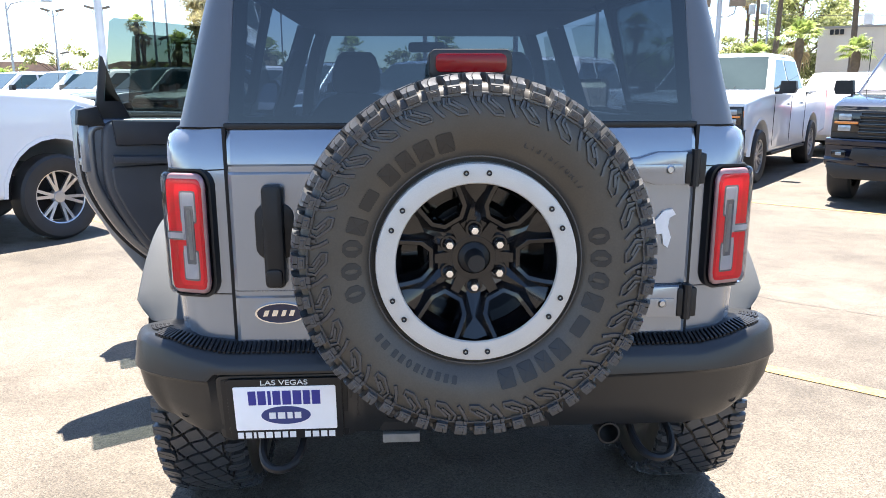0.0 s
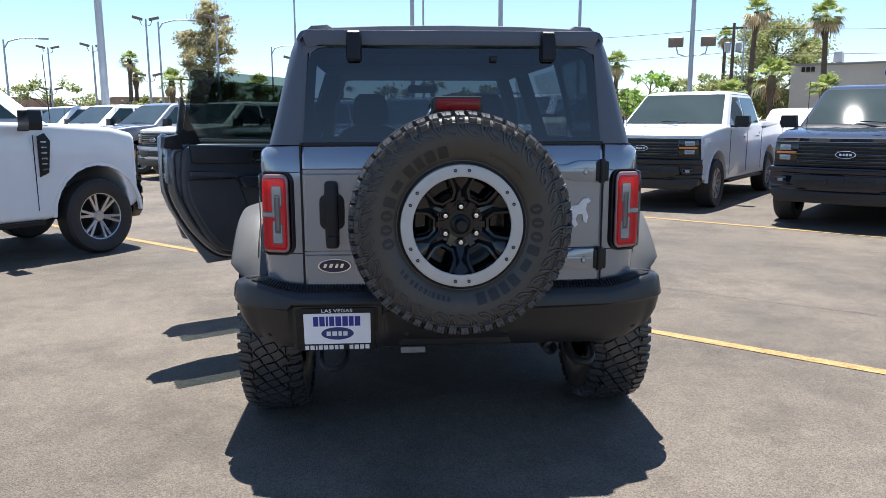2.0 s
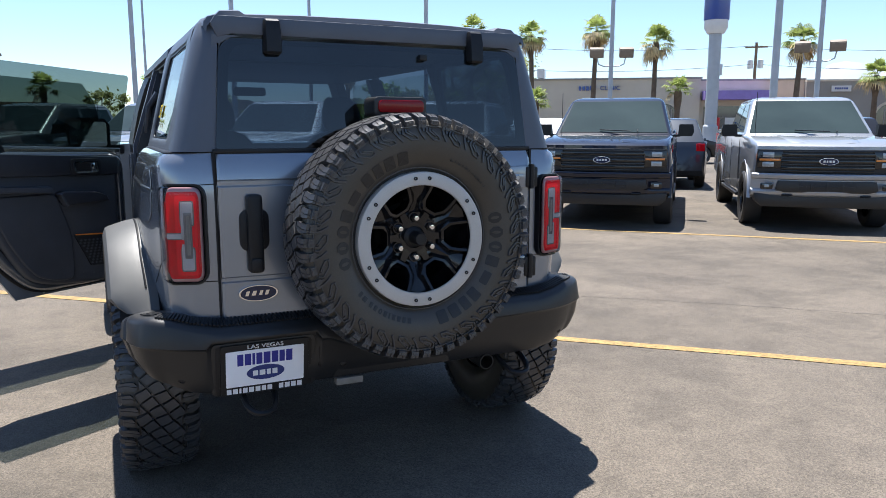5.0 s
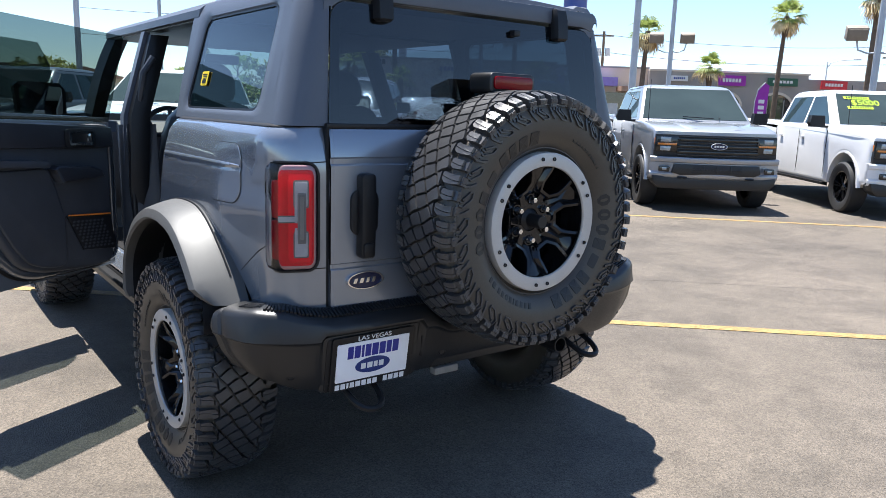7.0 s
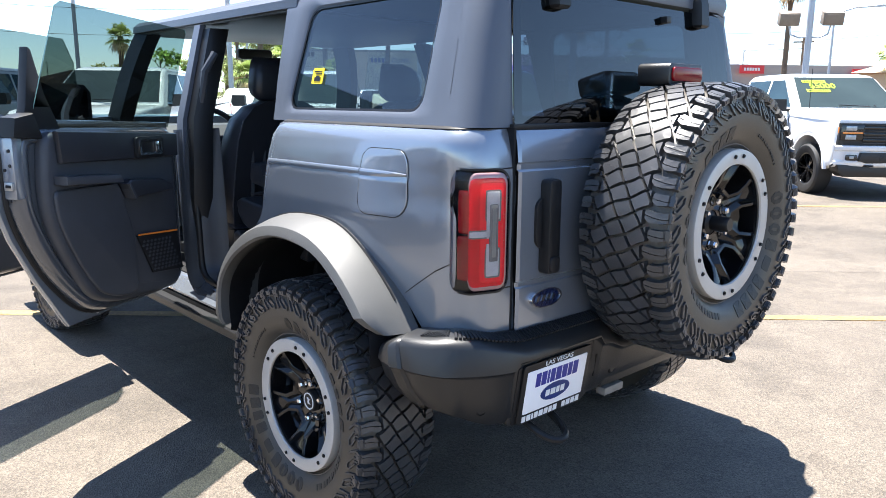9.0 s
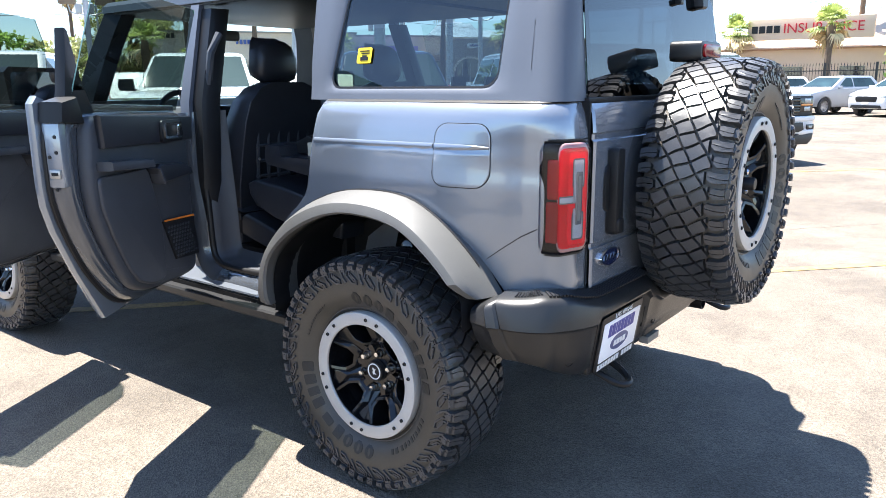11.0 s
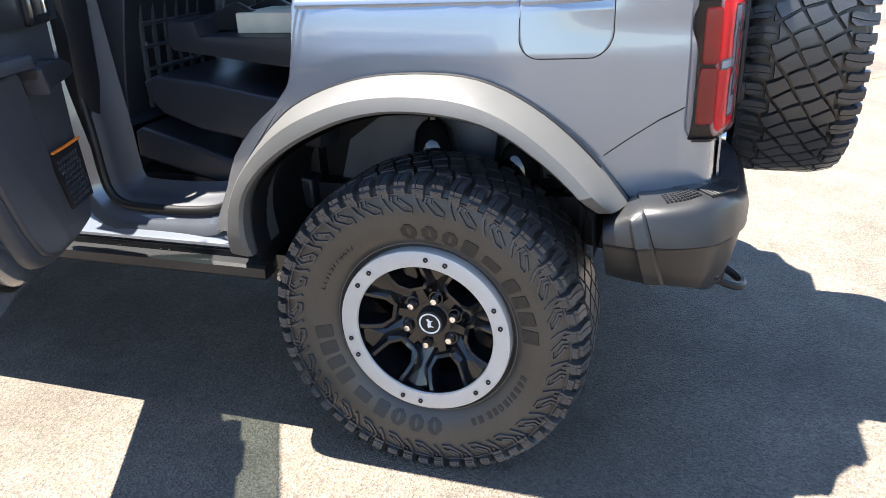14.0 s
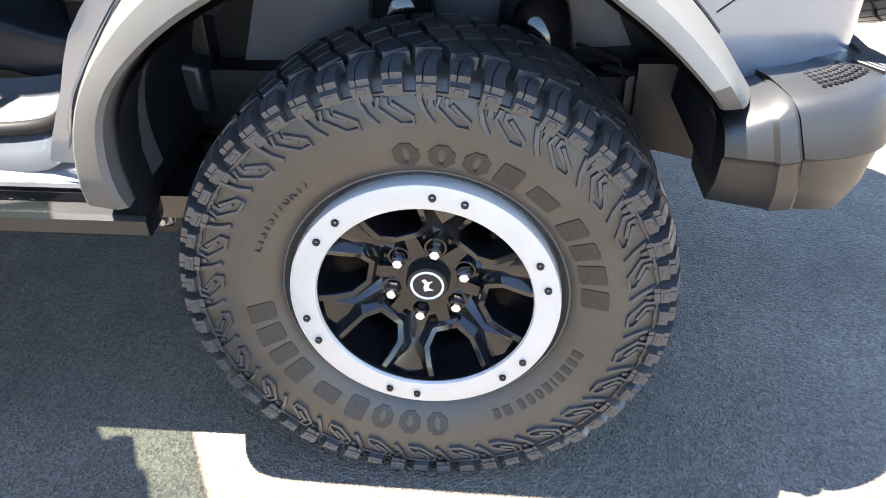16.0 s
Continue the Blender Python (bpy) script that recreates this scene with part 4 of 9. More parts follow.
for side in (-1, 1):
    # rail over the doors
    bm = B()
    prism(bm, [(side * 0.668, 1.80), (side * 0.640, 1.822), (side * 0.60, 1.80), (side * 0.632, 1.760), (side * 0.672, 1.768)], 0.40, 2.03, "y", 0.004)
    part("roof_rail", bm, TOP, suv)
    # pillar between the doors
    bm = B()
    loft(bm, [[(side * x, y, z) for x, y in ((xo, y0), (xo, y1), (xo - 0.03, y1 - 0.005), (xo - 0.03, y0 + 0.005))] for z, xo, y0, y1 in ((0.56, 0.80, 1.165, 1.205), (1.0, 0.818, 1.155, 1.21), (1.34, 0.806, 1.150, 1.215), (1.76, 0.672, 1.215, 1.275))])
    part("door_pillar", bm, TOP, suv, angle=40)
    bm = B()
    loft(bm, [[(side * x, y, z) for x, y in ((xo, y0 + 0.02), (xo, y1), (xo - 0.075, y1), (xo - 0.085, y0 + 0.01), (xo - 0.05, y0))] for z, xo, y0, y1 in ((0.60, 0.786, 1.095, 1.165), (1.0, 0.800, 1.075, 1.16), (1.34, 0.786, 1.065, 1.16), (1.74, 0.660, 1.125, 1.22))])
    part("pillar_trim", bm, SATIN, suv, angle=40)
    # windscreen post
    bm = B()
    loft(bm, [[(side * x, y, z) for x, y in ((xo - 0.02, y0 - 0.17), (xo, y0 - 0.04), (xo - 0.03, y0), (xo - 0.10, y0 - 0.05), (xo - 0.085, y0 - 0.19))] for z, xo, y0 in ((1.28, 0.795, 2.235), (1.42, 0.772, 2.17), (1.55, 0.745, 2.12), (1.68, 0.705, 2.075), (1.80, 0.655, 2.045))])
    part("windscreen_post", bm, SATIN, suv, "black windscreen post", angle=25)
    # sill, black rocker with its row of rivets, step bar and the bushing at its end
    bm = B()
    prism(bm, [(side * 0.838, 0.540), (side * 0.850, 0.550), (side * 0.849, 0.558), (side * 0.840, 0.566), (side * 0.808, 0.600), (side * 0.793, 0.614), (side * 0.775, 0.621), (side * 0.60, 0.621), (side * 0.60, 0.54)], 0.575, 2.45, "y", 0.005)
    part("sill", bm, PAINT, suv, "grey painted sill that slopes outwards", angle=30)
    hoop = smooth_curve([(1.140, 1.30, 0), (1.118, 1.05, 0), (1.098, 0.86, 0), (1.090, 0.735, 0), (1.079, 0.675, 0), (1.045, 0.637, 0), (0.974, 0.624, 0), (0.813, 0.624, 0), (0.705, 0.634, 0), (0.658, 0.655, 0), (0.628, 0.690, 0), (0.596, 0.735, 0), (0.540, 0.815, 0), (0.455, 0.925, 0), (0.362, 1.04, 0)], 72)

    def sweep(name, material, label, cut, angle=60):
        """A band along the door opening: x and how far it lies outside the opening's line."""
        bm = B()
        rows_ = []
        for k, p in enumerate(hoop):
            d = (hoop[min(k + 1, 71)] - hoop[max(k - 1, 0)]).normalized()
            n = Vector((d.y, -d.x, 0))
            if n.dot(p - Vector((0.82, 0.98, 0))) < 0:
                n = -n
            back = ease((0.70 - p.x) / 0.12)
            up = ease((p.y - 0.75) / 0.35)
            rows_.append([(side * (x + 0.030 * back - 0.004 * up * (1 - back)), p.x + n.x * q * (1 - 0.65 * back), p.y + n.y * q * (1 - 0.65 * back)) for x, q in cut])
        loft(bm, rows_, closed=False)
        part(name, bm, material, suv, label, angle=angle)
    sweep("door_jamb", JAMBSHADE, "grey painted jamb round the door opening", [(0.780, -0.004), (0.790, 0.004), (0.800, 0.016), (0.815, 0.028), (0.830, 0.042), (0.836, 0.060)])
    sweep("sill_trim", TRIM, "dark plastic trim inside the door opening", [(0.786, -0.004), (0.770, -0.016), (0.742, -0.024), (0.700, -0.030), (0.675, -0.060)])
    sweep("aperture_seal", SATIN, "black rubber seal round the door opening", [(0.778, -0.004), (0.776, -0.014), (0.784, -0.018), (0.796, -0.014), (0.800, -0.003), (0.795, 0.005)])
    bm = B()
    box(bm, min(side * 0.600, side * 0.735), max(side * 0.600, side * 0.735), 1.20, 2.40, 0.6215, 0.628, 0.002)
    part("sill_plate", bm, SATIN, suv, "black plastic plate along the sill")
    bm = B()
    prism(bm, [(side * 0.850, 0.495), (side * 0.852, 0.541), (side * 0.60, 0.541), (side * 0.60, 0.495)], 0.42, 2.45, "y", 0.004)
    rocker = part("rocker_panel", bm, GLOSSBLACK, suv, "black rocker panel under the sill")
    for y in (0.72, 0.76, 0.80, 0.84, 0.87, 0.94, 1.02, 1.10):
        bm = B()
        lathe(bm, [(0.0, 0.003), (0.004, 0.002), (0.005, 0.0)], 8, m=pose(side * 0.851, y, 0.522, 0, 90 * side, 0))
        part("rivet", bm, SATIN, rocker)
    bm = B()
    prism(bm, [(side * 0.890, 0.478), (side * 0.898, 0.486), (side * 0.898, 0.514), (side * 0.890, 0.522), (side * 0.850, 0.522), (side * 0.840, 0.510), (side * 0.840, 0.484)], 0.49, 2.42, "y", 0.005)
    bar = part("step_bar", bm, PLASTIC, suv, "black step bar along the sill")
    for y in (0.70, 1.5, 2.3):
        bm = B()
        prism(bm, [(side * 0.87, 0.485), (side * 0.87, 0.510), (side * 0.62, 0.55), (side * 0.62, 0.51)], y - 0.03, y + 0.03, "y")
        part("step_bracket", bm, DARK, bar)
    bm = B()
    prism(bm, [(0.50, 0.36), (0.53, 0.345), (0.64, 0.365), (0.60, 0.44), (0.52, 0.43)], side * 0.62, side * 0.655, "x", 0.005)
    lathe(bm, [(0.022, 0.012), (0.036, 0.014), (0.040, 0.004), (0.040, -0.03)], 20, m=pose(side * 0.665, 0.574, 0.385, 0, 90 * side, 0))
    bush = part("link_bushing", bm, SATIN, suv, "black suspension bushing")
    bm = B()
    lathe(bm, [(0.0, 0.030), (0.009, 0.030), (0.010, 0.014), (0.018, 0.013), (0.019, 0.004), (0.024, 0.003), (0.024, -0.01)], 6, m=pose(side * 0.668, 0.574, 0.385, 0, 90 * side, 0))
    part("bracket_bolt", bm, STEEL, bush, "steel bolt")

# back window: one big tinted pane with a dark frame, two hinges and a washer nozzle
bm = B()
rows = rounded(-0.628, 0.628, 1.366, 1.752, [0.01, 0.06, 0.06, 0.01], 5)
bm.faces.new([bm.verts.new((x * (1 - 0.05 * (z - 1.366) / 0.386), -0.658 + 0.125 * (z - 1.366), z)) for x, z in rows])
facing(part("rear_window", bm, REARGLASS, suv, "large dark tinted rear window", smooth=False), (0, -1, 0))
bm = B()
o = [(x * (1 - 0.05 * (z - 1.366) / 0.386), -0.6555 + 0.125 * (z - 1.366), z) for x, z in rows]
i = [(x * 0.94, y + 0.002, 1.56 + (z - 1.56) * 0.90) for x, y, z in o]
loft(bm, [o, i], True, False)
part("window_band", bm, SATIN, suv, "black ceramic edge of the rear window")
bm = B()
prism(bm, [(-0.60, 1.752), (-0.55, 1.765), (0.55, 1.765), (0.60, 1.752), (0.622, 1.80), (0.605, 1.826), (-0.605, 1.826), (-0.622, 1.80)], -0.612, -0.575, "y", 0.006)
part("hardtop_header", bm, TOP, suv)
for side in (-1, 1):
    bm = B()
    prism(bm, [(side * 0.520, 1.760), (side * 0.618, 1.760), (side * 0.622, 1.660), (side * 0.604, 1.690), (side * 0.590, 1.732), (side * 0.560, 1.752)], -0.608, -0.590, "y")
    part("window_corner_fill", bm, TOP, suv)
bm = B()
box(bm, -0.64, 0.64, -0.668, -0.63, 1.352, 1.368, 0.004)
part("window_base_seal", bm, SATIN, suv)
for x in (-0.411, 0.401):
    bm = B()
    loft(bm, [[(x + dx * w, y + dy, z) for dx, dy in ((-1, 0.0), (-0.8, -0.018), (0.8, -0.018), (1, 0.0), (1, 0.03), (-1, 0.03))] for z, w, y in ((1.700, 0.026, -0.625), (1.708, 0.032, -0.632), (1.78, 0.032, -0.625), (1.815, 0.030, -0.615), (1.822, 0.028, -0.605))])
    part("glass_hinge", bm, SATIN, suv, angle=30)
bm = B()
box(bm, 0.155, 0.185, -0.640, -0.61, 1.700, 1.722, 0.004)
part("washer_nozzle", bm, SATIN, suv)
# tailgate handle: recess and upright grip
bm = B()
prism(bm, rounded(-0.566, -0.462, 1.005, 1.158, 0.035, 5), -0.6985, -0.668, "y", 0.004)
part("handle_recess", bm, SATIN, suv)
bm = B()
prism(bm, rounded(-0.542, -0.487, 0.930, 1.210, 0.014, 3), -0.728, -0.680, "y", 0.012)
prism(bm, rounded(-0.536, -0.493, 0.935, 0.985, 0.012, 3), -0.735, -0.69, "y", 0.008)
part("tailgate_handle", bm, SATIN, suv, "upright black tailgate handle")
# oval badge
bm = B()
m = pose(-0.509, -0.6905, 0.853, 90, 0, 0) @ Matrix.Diagonal((1, 0.42, 1, 1))
lathe(bm, [(0.0, 0.006), (0.066, 0.006), (0.069, 0.003), (0.069, -0.01)], 40, m=m)
badge = part("oval_badge", bm, BADGEBLUE, suv, "small dark blue oval badge")
bm = B()
lathe(bm, [(0.063, 0.004), (0.064, 0.010), (0.070, 0.010), (0.072, 0.0), (0.072, -0.01)], 40, m=m)
for x, w in ((-0.042, 0.012), (-0.018, 0.014), (0.006, 0.011), (0.028, 0.012)):
    prism(bm, [(x - w / 2 - 0.509, 0.845), (x + w / 2 - 0.509, 0.845), (x + w / 2 - 0.503, 0.862), (x - w / 2 - 0.503, 0.862)], -0.700, -0.694, "y")
part("badge_rim", bm, CHROME, badge)
# light animal-shaped emblem, plain
bm = B()
prism(bm, [(0.485, 1.07), (0.50, 1.095), (0.53, 1.10), (0.55, 1.125), (0.575, 1.13), (0.585, 1.115), (0.568, 1.105), (0.565, 1.08), (0.575, 1.05), (0.568, 1.02), (0.555, 1.03), (0.55, 1.06), (0.53, 1.06), (0.52, 1.04), (0.53, 1.015), (0.515, 1.00), (0.505, 1.03), (0.50, 1.06), (0.488, 1.05)], -0.697, -0.684, "y")
part("emblem", bm, WHITEINK, suv, "plain white animal-shaped emblem", smooth=False)
for z in (1.245, 0.868):
    bm = B()
    prism(bm, [(0.33, z - 0.030), (0.47, z - 0.032), (0.52, z - 0.048), (0.605, z - 0.048), (0.605, z + 0.044), (0.52, z + 0.044), (0.47, z + 0.028), (0.33, z + 0.026)], -0.712, -0.678, "y", 0.010)
    prism(bm, [(0.35, z - 0.012), (0.59, z - 0.012), (0.59, z + 0.010), (0.35, z + 0.010)], -0.716, -0.70, "y", 0.003)
    part("tailgate_hinge", bm, PAINT, suv)
    bm = B()
    box(bm, 0.598, 0.655, -0.716, -0.668, z - 0.045, z + 0.04, 0.008)
    tube(bm, [(0.625, -0.712, z - 0.05), (0.625, -0.712, z + 0.05)], 0.013, 10)
    part("hinge_knuckle", bm, SATIN, suv)
    bm = B()
    lathe(bm, [(0.0, 0.004), (0.008, 0.004), (0.012, 0.0)], 12, m=pose(0.555, -0.716, z - 0.004, 90))
    part("hinge_screw", bm, STEEL, suv)


def tail_lamp(side):
    """Box-like lamp cluster that wraps the rear corner: u runs back along the side, round the corner and in along the rear."""
    def spot(u):
        a, b, c, d, e = (Vector(q) for q in ((0.814, -0.592, 0), (0.807, -0.642, 0), (0.804, -0.663, 0), (0.785, -0.670, 0), (0.688, -0.702, 0)))
        if u < 0.085:
            return a.lerp(b, u / 0.085)
        if u < 0.125:
            t = (u - 0.085) / 0.04
            return b.lerp(c, t).lerp(c.lerp(d, t), t)
        return d.lerp(e, (u - 0.125) / 0.112)

    def at(u, z, lift):
        d = (spot(u + 0.002) - spot(u - 0.002)).normalized()
        n = Vector((-d.y, d.x, 0))
        if n.dot(Vector((0.7, -0.7, 0))) < 0:
            n = -n
        p = spot(u) + n * lift
        return (side * p.x, p.y, z)

    def shell(name, s0, s1, z0, z1, lift, base, material, label="", r=0.02, soft=0.0):
        bm = B()
        cs, cz = (s0 + s1) / 2, (z0 + z1) / 2

        def steps(a, b, gap, least):
            n = max(least, int((b - a) / gap))
            edge = [soft * q for q in (0.0, 0.06, 0.22, 0.5, 1.0)] if soft else [0.0]
            inner = [a + edge[-1] + (b - a - 2 * edge[-1]) * k / n for k in range(n + 1)]
            return [a + e for e in edge[:-1]] + inner + [b - e for e in edge[-2::-1]] if soft else inner
        cols, rows = steps(s0, s1, 0.008, 4), steps(z0, z1, 0.02, 8)

        def fall(s, z):
            # the rim of a soft shell rolls over towards its base
            if not soft:
                return 0.0
            ds, dz = max(s0 + soft - s, s - (s1 - soft), 0), max(z0 + soft - z, z - (z1 - soft), 0)
            return 0.75 * soft * (1 - math.sqrt(max(0.0, 1 - min(1.0, math.hypot(ds, dz) / soft) ** 2)))

        def fit_in(s, z):
            # pull grid corners into the rounded outline
            ds, dz = max(s0 + r - s, s - (s1 - r), 0), max(z0 + r - z, z - (z1 - r), 0)
            if ds > 0 and dz > 0:
                f = max(ds, dz) / math.hypot(ds, dz)
                sg, zg = (1 if s > cs else -1), (1 if z > cz else -1)
                return (cs + sg * ((s1 - s0) / 2 - r + ds * f), cz + zg * ((z1 - z0) / 2 - r + dz * f))
            return (s, z)
        vr = loft(bm, [[at(*fit_in(s, z), lift - fall(s, z)) for s in cols] for z in rows], closed=False)
        edge = vr[0] + [r_[-1] for r_ in vr[1:]] + vr[-1][-2::-1] + [r_[0] for r_ in vr[-2:0:-1]]
        sz = [fit_in(s, rows[0]) for s in cols] + [fit_in(cols[-1], z) for z in rows[1:]] + [fit_in(s, rows[-1]) for s in cols[-2::-1]] + [fit_in(cols[0], z) for z in rows[-2:0:-1]]
        low = [bm.verts.new(at(s, z, base)) for s, z in sz]
        n = len(edge)
        for k in range(n):
            bm.faces.new((edge[k], edge[(k + 1) % n], low[(k + 1) % n], low[k]))
        return part(name, bm, material, lamp, label, angle=30)
    bm = B()
    box(bm, side * 0.74 - 0.05, side * 0.74 + 0.05, -0.67, -0.60, 0.93, 1.22, 0.004)
    lamp = part("tail_lamp", bm, SATIN, suv, "red and clear tail lamp on the rear corner")
    shell("lamp_seat", -0.010, 0.246, 0.898, 1.250, -0.010, -0.06, SATIN, "", 0.045)
    shell("lamp_housing", -0.004, 0.238, 0.904, 1.245, -0.006, -0.05, LAMPBLACK, "black lamp surround", 0.042)
    shell("dark_red_lens", 0.052, 0.108, 1.072, 1.192, 0.0005, -0.02, REDDARK, "red side lens in the black housing", 0.010, 0.006)
    shell("dark_red_lens", 0.048, 0.108, 0.940, 1.066, 0.0005, -0.02, REDDARK, "red side lens in the black housing", 0.010, 0.006)
    shell("lens_rim", 0.098, 0.232, 0.910, 1.240, 0.002, -0.02, LENSRIM, "pale clear edge of the lens", 0.030, 0.010)
    shell("red_lens", 0.102, 0.224, 0.922, 1.226, 0.0045, -0.01, RED, "glossy red lens", 0.020, 0.006)
    shell("red_band", 0.134, 0.216, 0.934, 1.214, 0.0060, 0.0, REDBRIGHT, "brighter red inner band", 0.014, 0.003)
    for z0, z1, c0, c1 in ((1.110, 1.190, 1.060, 1.188), (0.952, 1.030, 0.954, 1.045)):
        shell("clear_lens_edge", 0.152, 0.205, z0 - 0.004, z1 + 0.004, 0.0068, 0.0, SMOKE, "", 0.006)
        shell("clear_lens", 0.156, 0.201, z0, z1, 0.0078, 0.0, CLEAR, "clear reversing lens", 0.005, 0.003)
        shell("clear_column", 0.156, 0.166, c0, c1, 0.0082, 0.0, CLEAR, "", 0.003)
    shell("smoked_bar", 0.166, 0.196, 0.994, 1.154, 0.0088, 0.0, SMOKE, "smoked centre bar", 0.004, 0.002)
    shell("bar_core", 0.175, 0.188, 1.006, 1.142, 0.0096, 0.0, BARGREY, "", 0.002)
    shell("lamp_bridge_edge", 0.104, 0.168, 1.060, 1.084, 0.0072, 0.0, SMOKE, "", 0.003)
    shell("lamp_bridge", 0.106, 0.168, 1.064, 1.080, 0.0082, 0.0, CLEAR, "", 0.003)
    cover = shell("lens_cover", 0.012, 0.235, 0.907, 1.242, 0.0130, -0.01, LAMPCOVER, "clear wrap-round cover of the lamp", 0.036, 0.020)
    cover.visible_shadow = False


for side in (-1, 1):
    tail_lamp(side)


# ---- rear bumper ----
# ribbed step pads on the bumper top
RIB = B()
box(RIB, -0.0042, 0.0042, -0.024, 0.024, -0.002, 0.0058, 0.0012, 1)
RIB = mesh_of(RIB, "step_rib", SATIN)
STUD = B()
lathe(STUD, [(0.0038, -0.001), (0.0032, 0.0022), (0.0, 0.0024)], 6)
STUD = mesh_of(STUD, "step_stud", SATIN)


def bumper():
    """One moulding swept from the middle round the corner to a seam, with an end piece in front of the seam on each side."""
    path = smooth_curve([(0.0, -0.768, 0), (0.18, -0.768, 0), (0.23, -0.768, 0), (0.28, -0.768, 0), (0.34, -0.768, 0), (0.60, -0.768, 0), (0.70, -0.762, 0), (0.780, -0.746, 0), (0.856, -0.712, 0), (0.912, -0.657, 0), (0.943, -0.592, 0), (0.957, -0.530, 0)], 56)
    tail = [Vector(p) for p in ((0.957, -0.5275, 0), (0.959, -0.522, 0), (0.967, -0.500, 0), (0.967, -0.494, 0), (0.966, -0.470, 0), (0.965, -0.440, 0))]

    def top_z(x):
        return interp(x, (0, 0.19, 0.225, 0.26, 0.285, 0.66, 0.76, 0.82, 0.90, 0.950, 0.957), (0.705, 0.705, 0.715, 0.760, 0.771, 0.773, 0.785, 0.797, 0.797, 0.786, 0.783))

    def section(p, d, swell, pocket=False):
        n = Vector((d.y, -d.x, 0))
        zt = top_z(p.x) - max(0.0, p.y + 0.530) * 0.42
        zb = interp(p.x, (0, 0.66, 0.77, 0.85, 0.905, 0.957), (0.496, 0.495, 0.510, 0.538, 0.558, 0.576)) + max(0.0, p.y + 0.530) * 0.12
        zc = interp(p.x, (0, 0.19, 0.26, 0.7, 0.957), (0.640, 0.640, 0.672, 0.680, 0.692))
        drop = interp(p.x, (0, 0.19, 0.26, 0.66, 0.80, 0.90), (0.012, 0.012, 0.030, 0.030, 0.016, 0.008))
        lip = zt - drop
        prof = [(-0.150, zt - 0.006), (-0.092, zt), (-0.060, zt - 0.25 * drop), (-0.032, zt - 0.72 * drop), (-0.020, lip - 0.002), (-0.011, lip - 0.009), (-0.005, lip - 0.020)]
        prof += [(0.000, zc + 0.008), (0.0005, zc + 0.003), (-0.0065, zc - 0.003), (-0.010, zc - 0.012), (-0.024, zb + (zc - zb) * 0.50), (-0.044, zb + 0.026), (-0.058, zb + 0.004), (-0.066, zb), (-0.150, zb + 0.014)]
        if pocket:
            prof[7:12] = [(0.000, 0.709), (-0.001, 0.703), (-0.026, 0.699), (-0.029, 0.690), (-0.038, zb + (zc - zb) * 0.50)]
        w = interp(p.x, (0.86, 0.957), (0.0, 1.0)) * (1 - 0.75 * min(1.0, max(0.0, (p.y + 0.527) / 0.087)))
        return [(p.x + n.x * (o + swell), p.y + n.y * (o + swell) - 0.30 * (zt - z) * w, z) for o, z in prof]

    def way(pts, k):
        return (pts[min(k + 1, len(pts) - 1)] - pts[max(k - 1, 0)]).normalized()
    secs = [section(p, way(path, k), 0.0 if k < 55 else -0.004) for k, p in enumerate(path)]
    secs[0] = [(0.0, y, z) for x, y, z in secs[0]]
    bm = B()
    # the plate sits in a shallow pocket on one side
    held = [section(p, way(path, k), 0.0, 0.30 < p.x < 0.70) if k < 55 else secs[k] for k, p in enumerate(path)]
    full = [[(-x, y, z) for x, y, z in s] for s in held[:0:-1]] + secs
    loft(bm, full, closed=True, caps=True)
    # step pads: ribs across the top behind the plate and round the corner, small studs beyond
    pads = smooth_curve(path, 400)
    for k, p in enumerate(pads):
        d = way(pads, k)
        z = top_z(p.x) - 0.001
        drop = interp(p.x, (0, 0.66, 0.80, 0.90), (0.030, 0.030, 0.016, 0.008))
        lean = math.degrees(math.atan2(drop * 0.7, 0.060))
        for side in (-1, 1):
            if 0.28 < p.x < 0.885 and k % 5 == 0:
                share("step_rib", RIB, suv, pose(side * (p.x - d.y * 0.052), p.y + d.x * 0.052, z - 0.33 * drop, lean, 0, side * math.degrees(math.atan2(d.y, d.x))))
            if 0.893 < p.x < 0.945 and k % 4 == 0:
                for e in (0.046, 0.057, 0.068, 0.079, 0.090):
                    share("step_stud", STUD, suv, pose(side * (p.x - d.y * e), p.y + d.x * e, z))
    part("rear_bumper", bm, PLASTIC, suv, "black moulded rear bumper with stepped top", angle=30)
    ends = [section(p, Vector((0.06, 1, 0)).normalized(), e) for p, e in zip(tail, (-0.004, 0.003, 0.004, -0.003, -0.006, -0.014))]
    for side in (-1, 1):
        bm = B()
        loft(bm, [[(side * x, y, z) for x, y, z in s] for s in ends], closed=True, caps=True)
        part("bumper_end", bm, PLASTIC, suv, "black moulded end piece of the bumper", angle=30)
        bm = B()
        loft(bm, [[(side * (x - 0.012), y + q, z + (0.006 if z < 0.7 else -0.006)) for x, y, z in section(tail[0], Vector((0.06, 1, 0)).normalized(), 0.0)] for q in (-0.012, 0.016)], closed=True, caps=True)
        part("bumper_seam", bm, DARK, suv)


bumper()
# the face below the crease leans forward, and the plate with it
LEAN = pose(0, -0.746, 0.690, 8.5) @ pose(0, 0.766, -0.690)
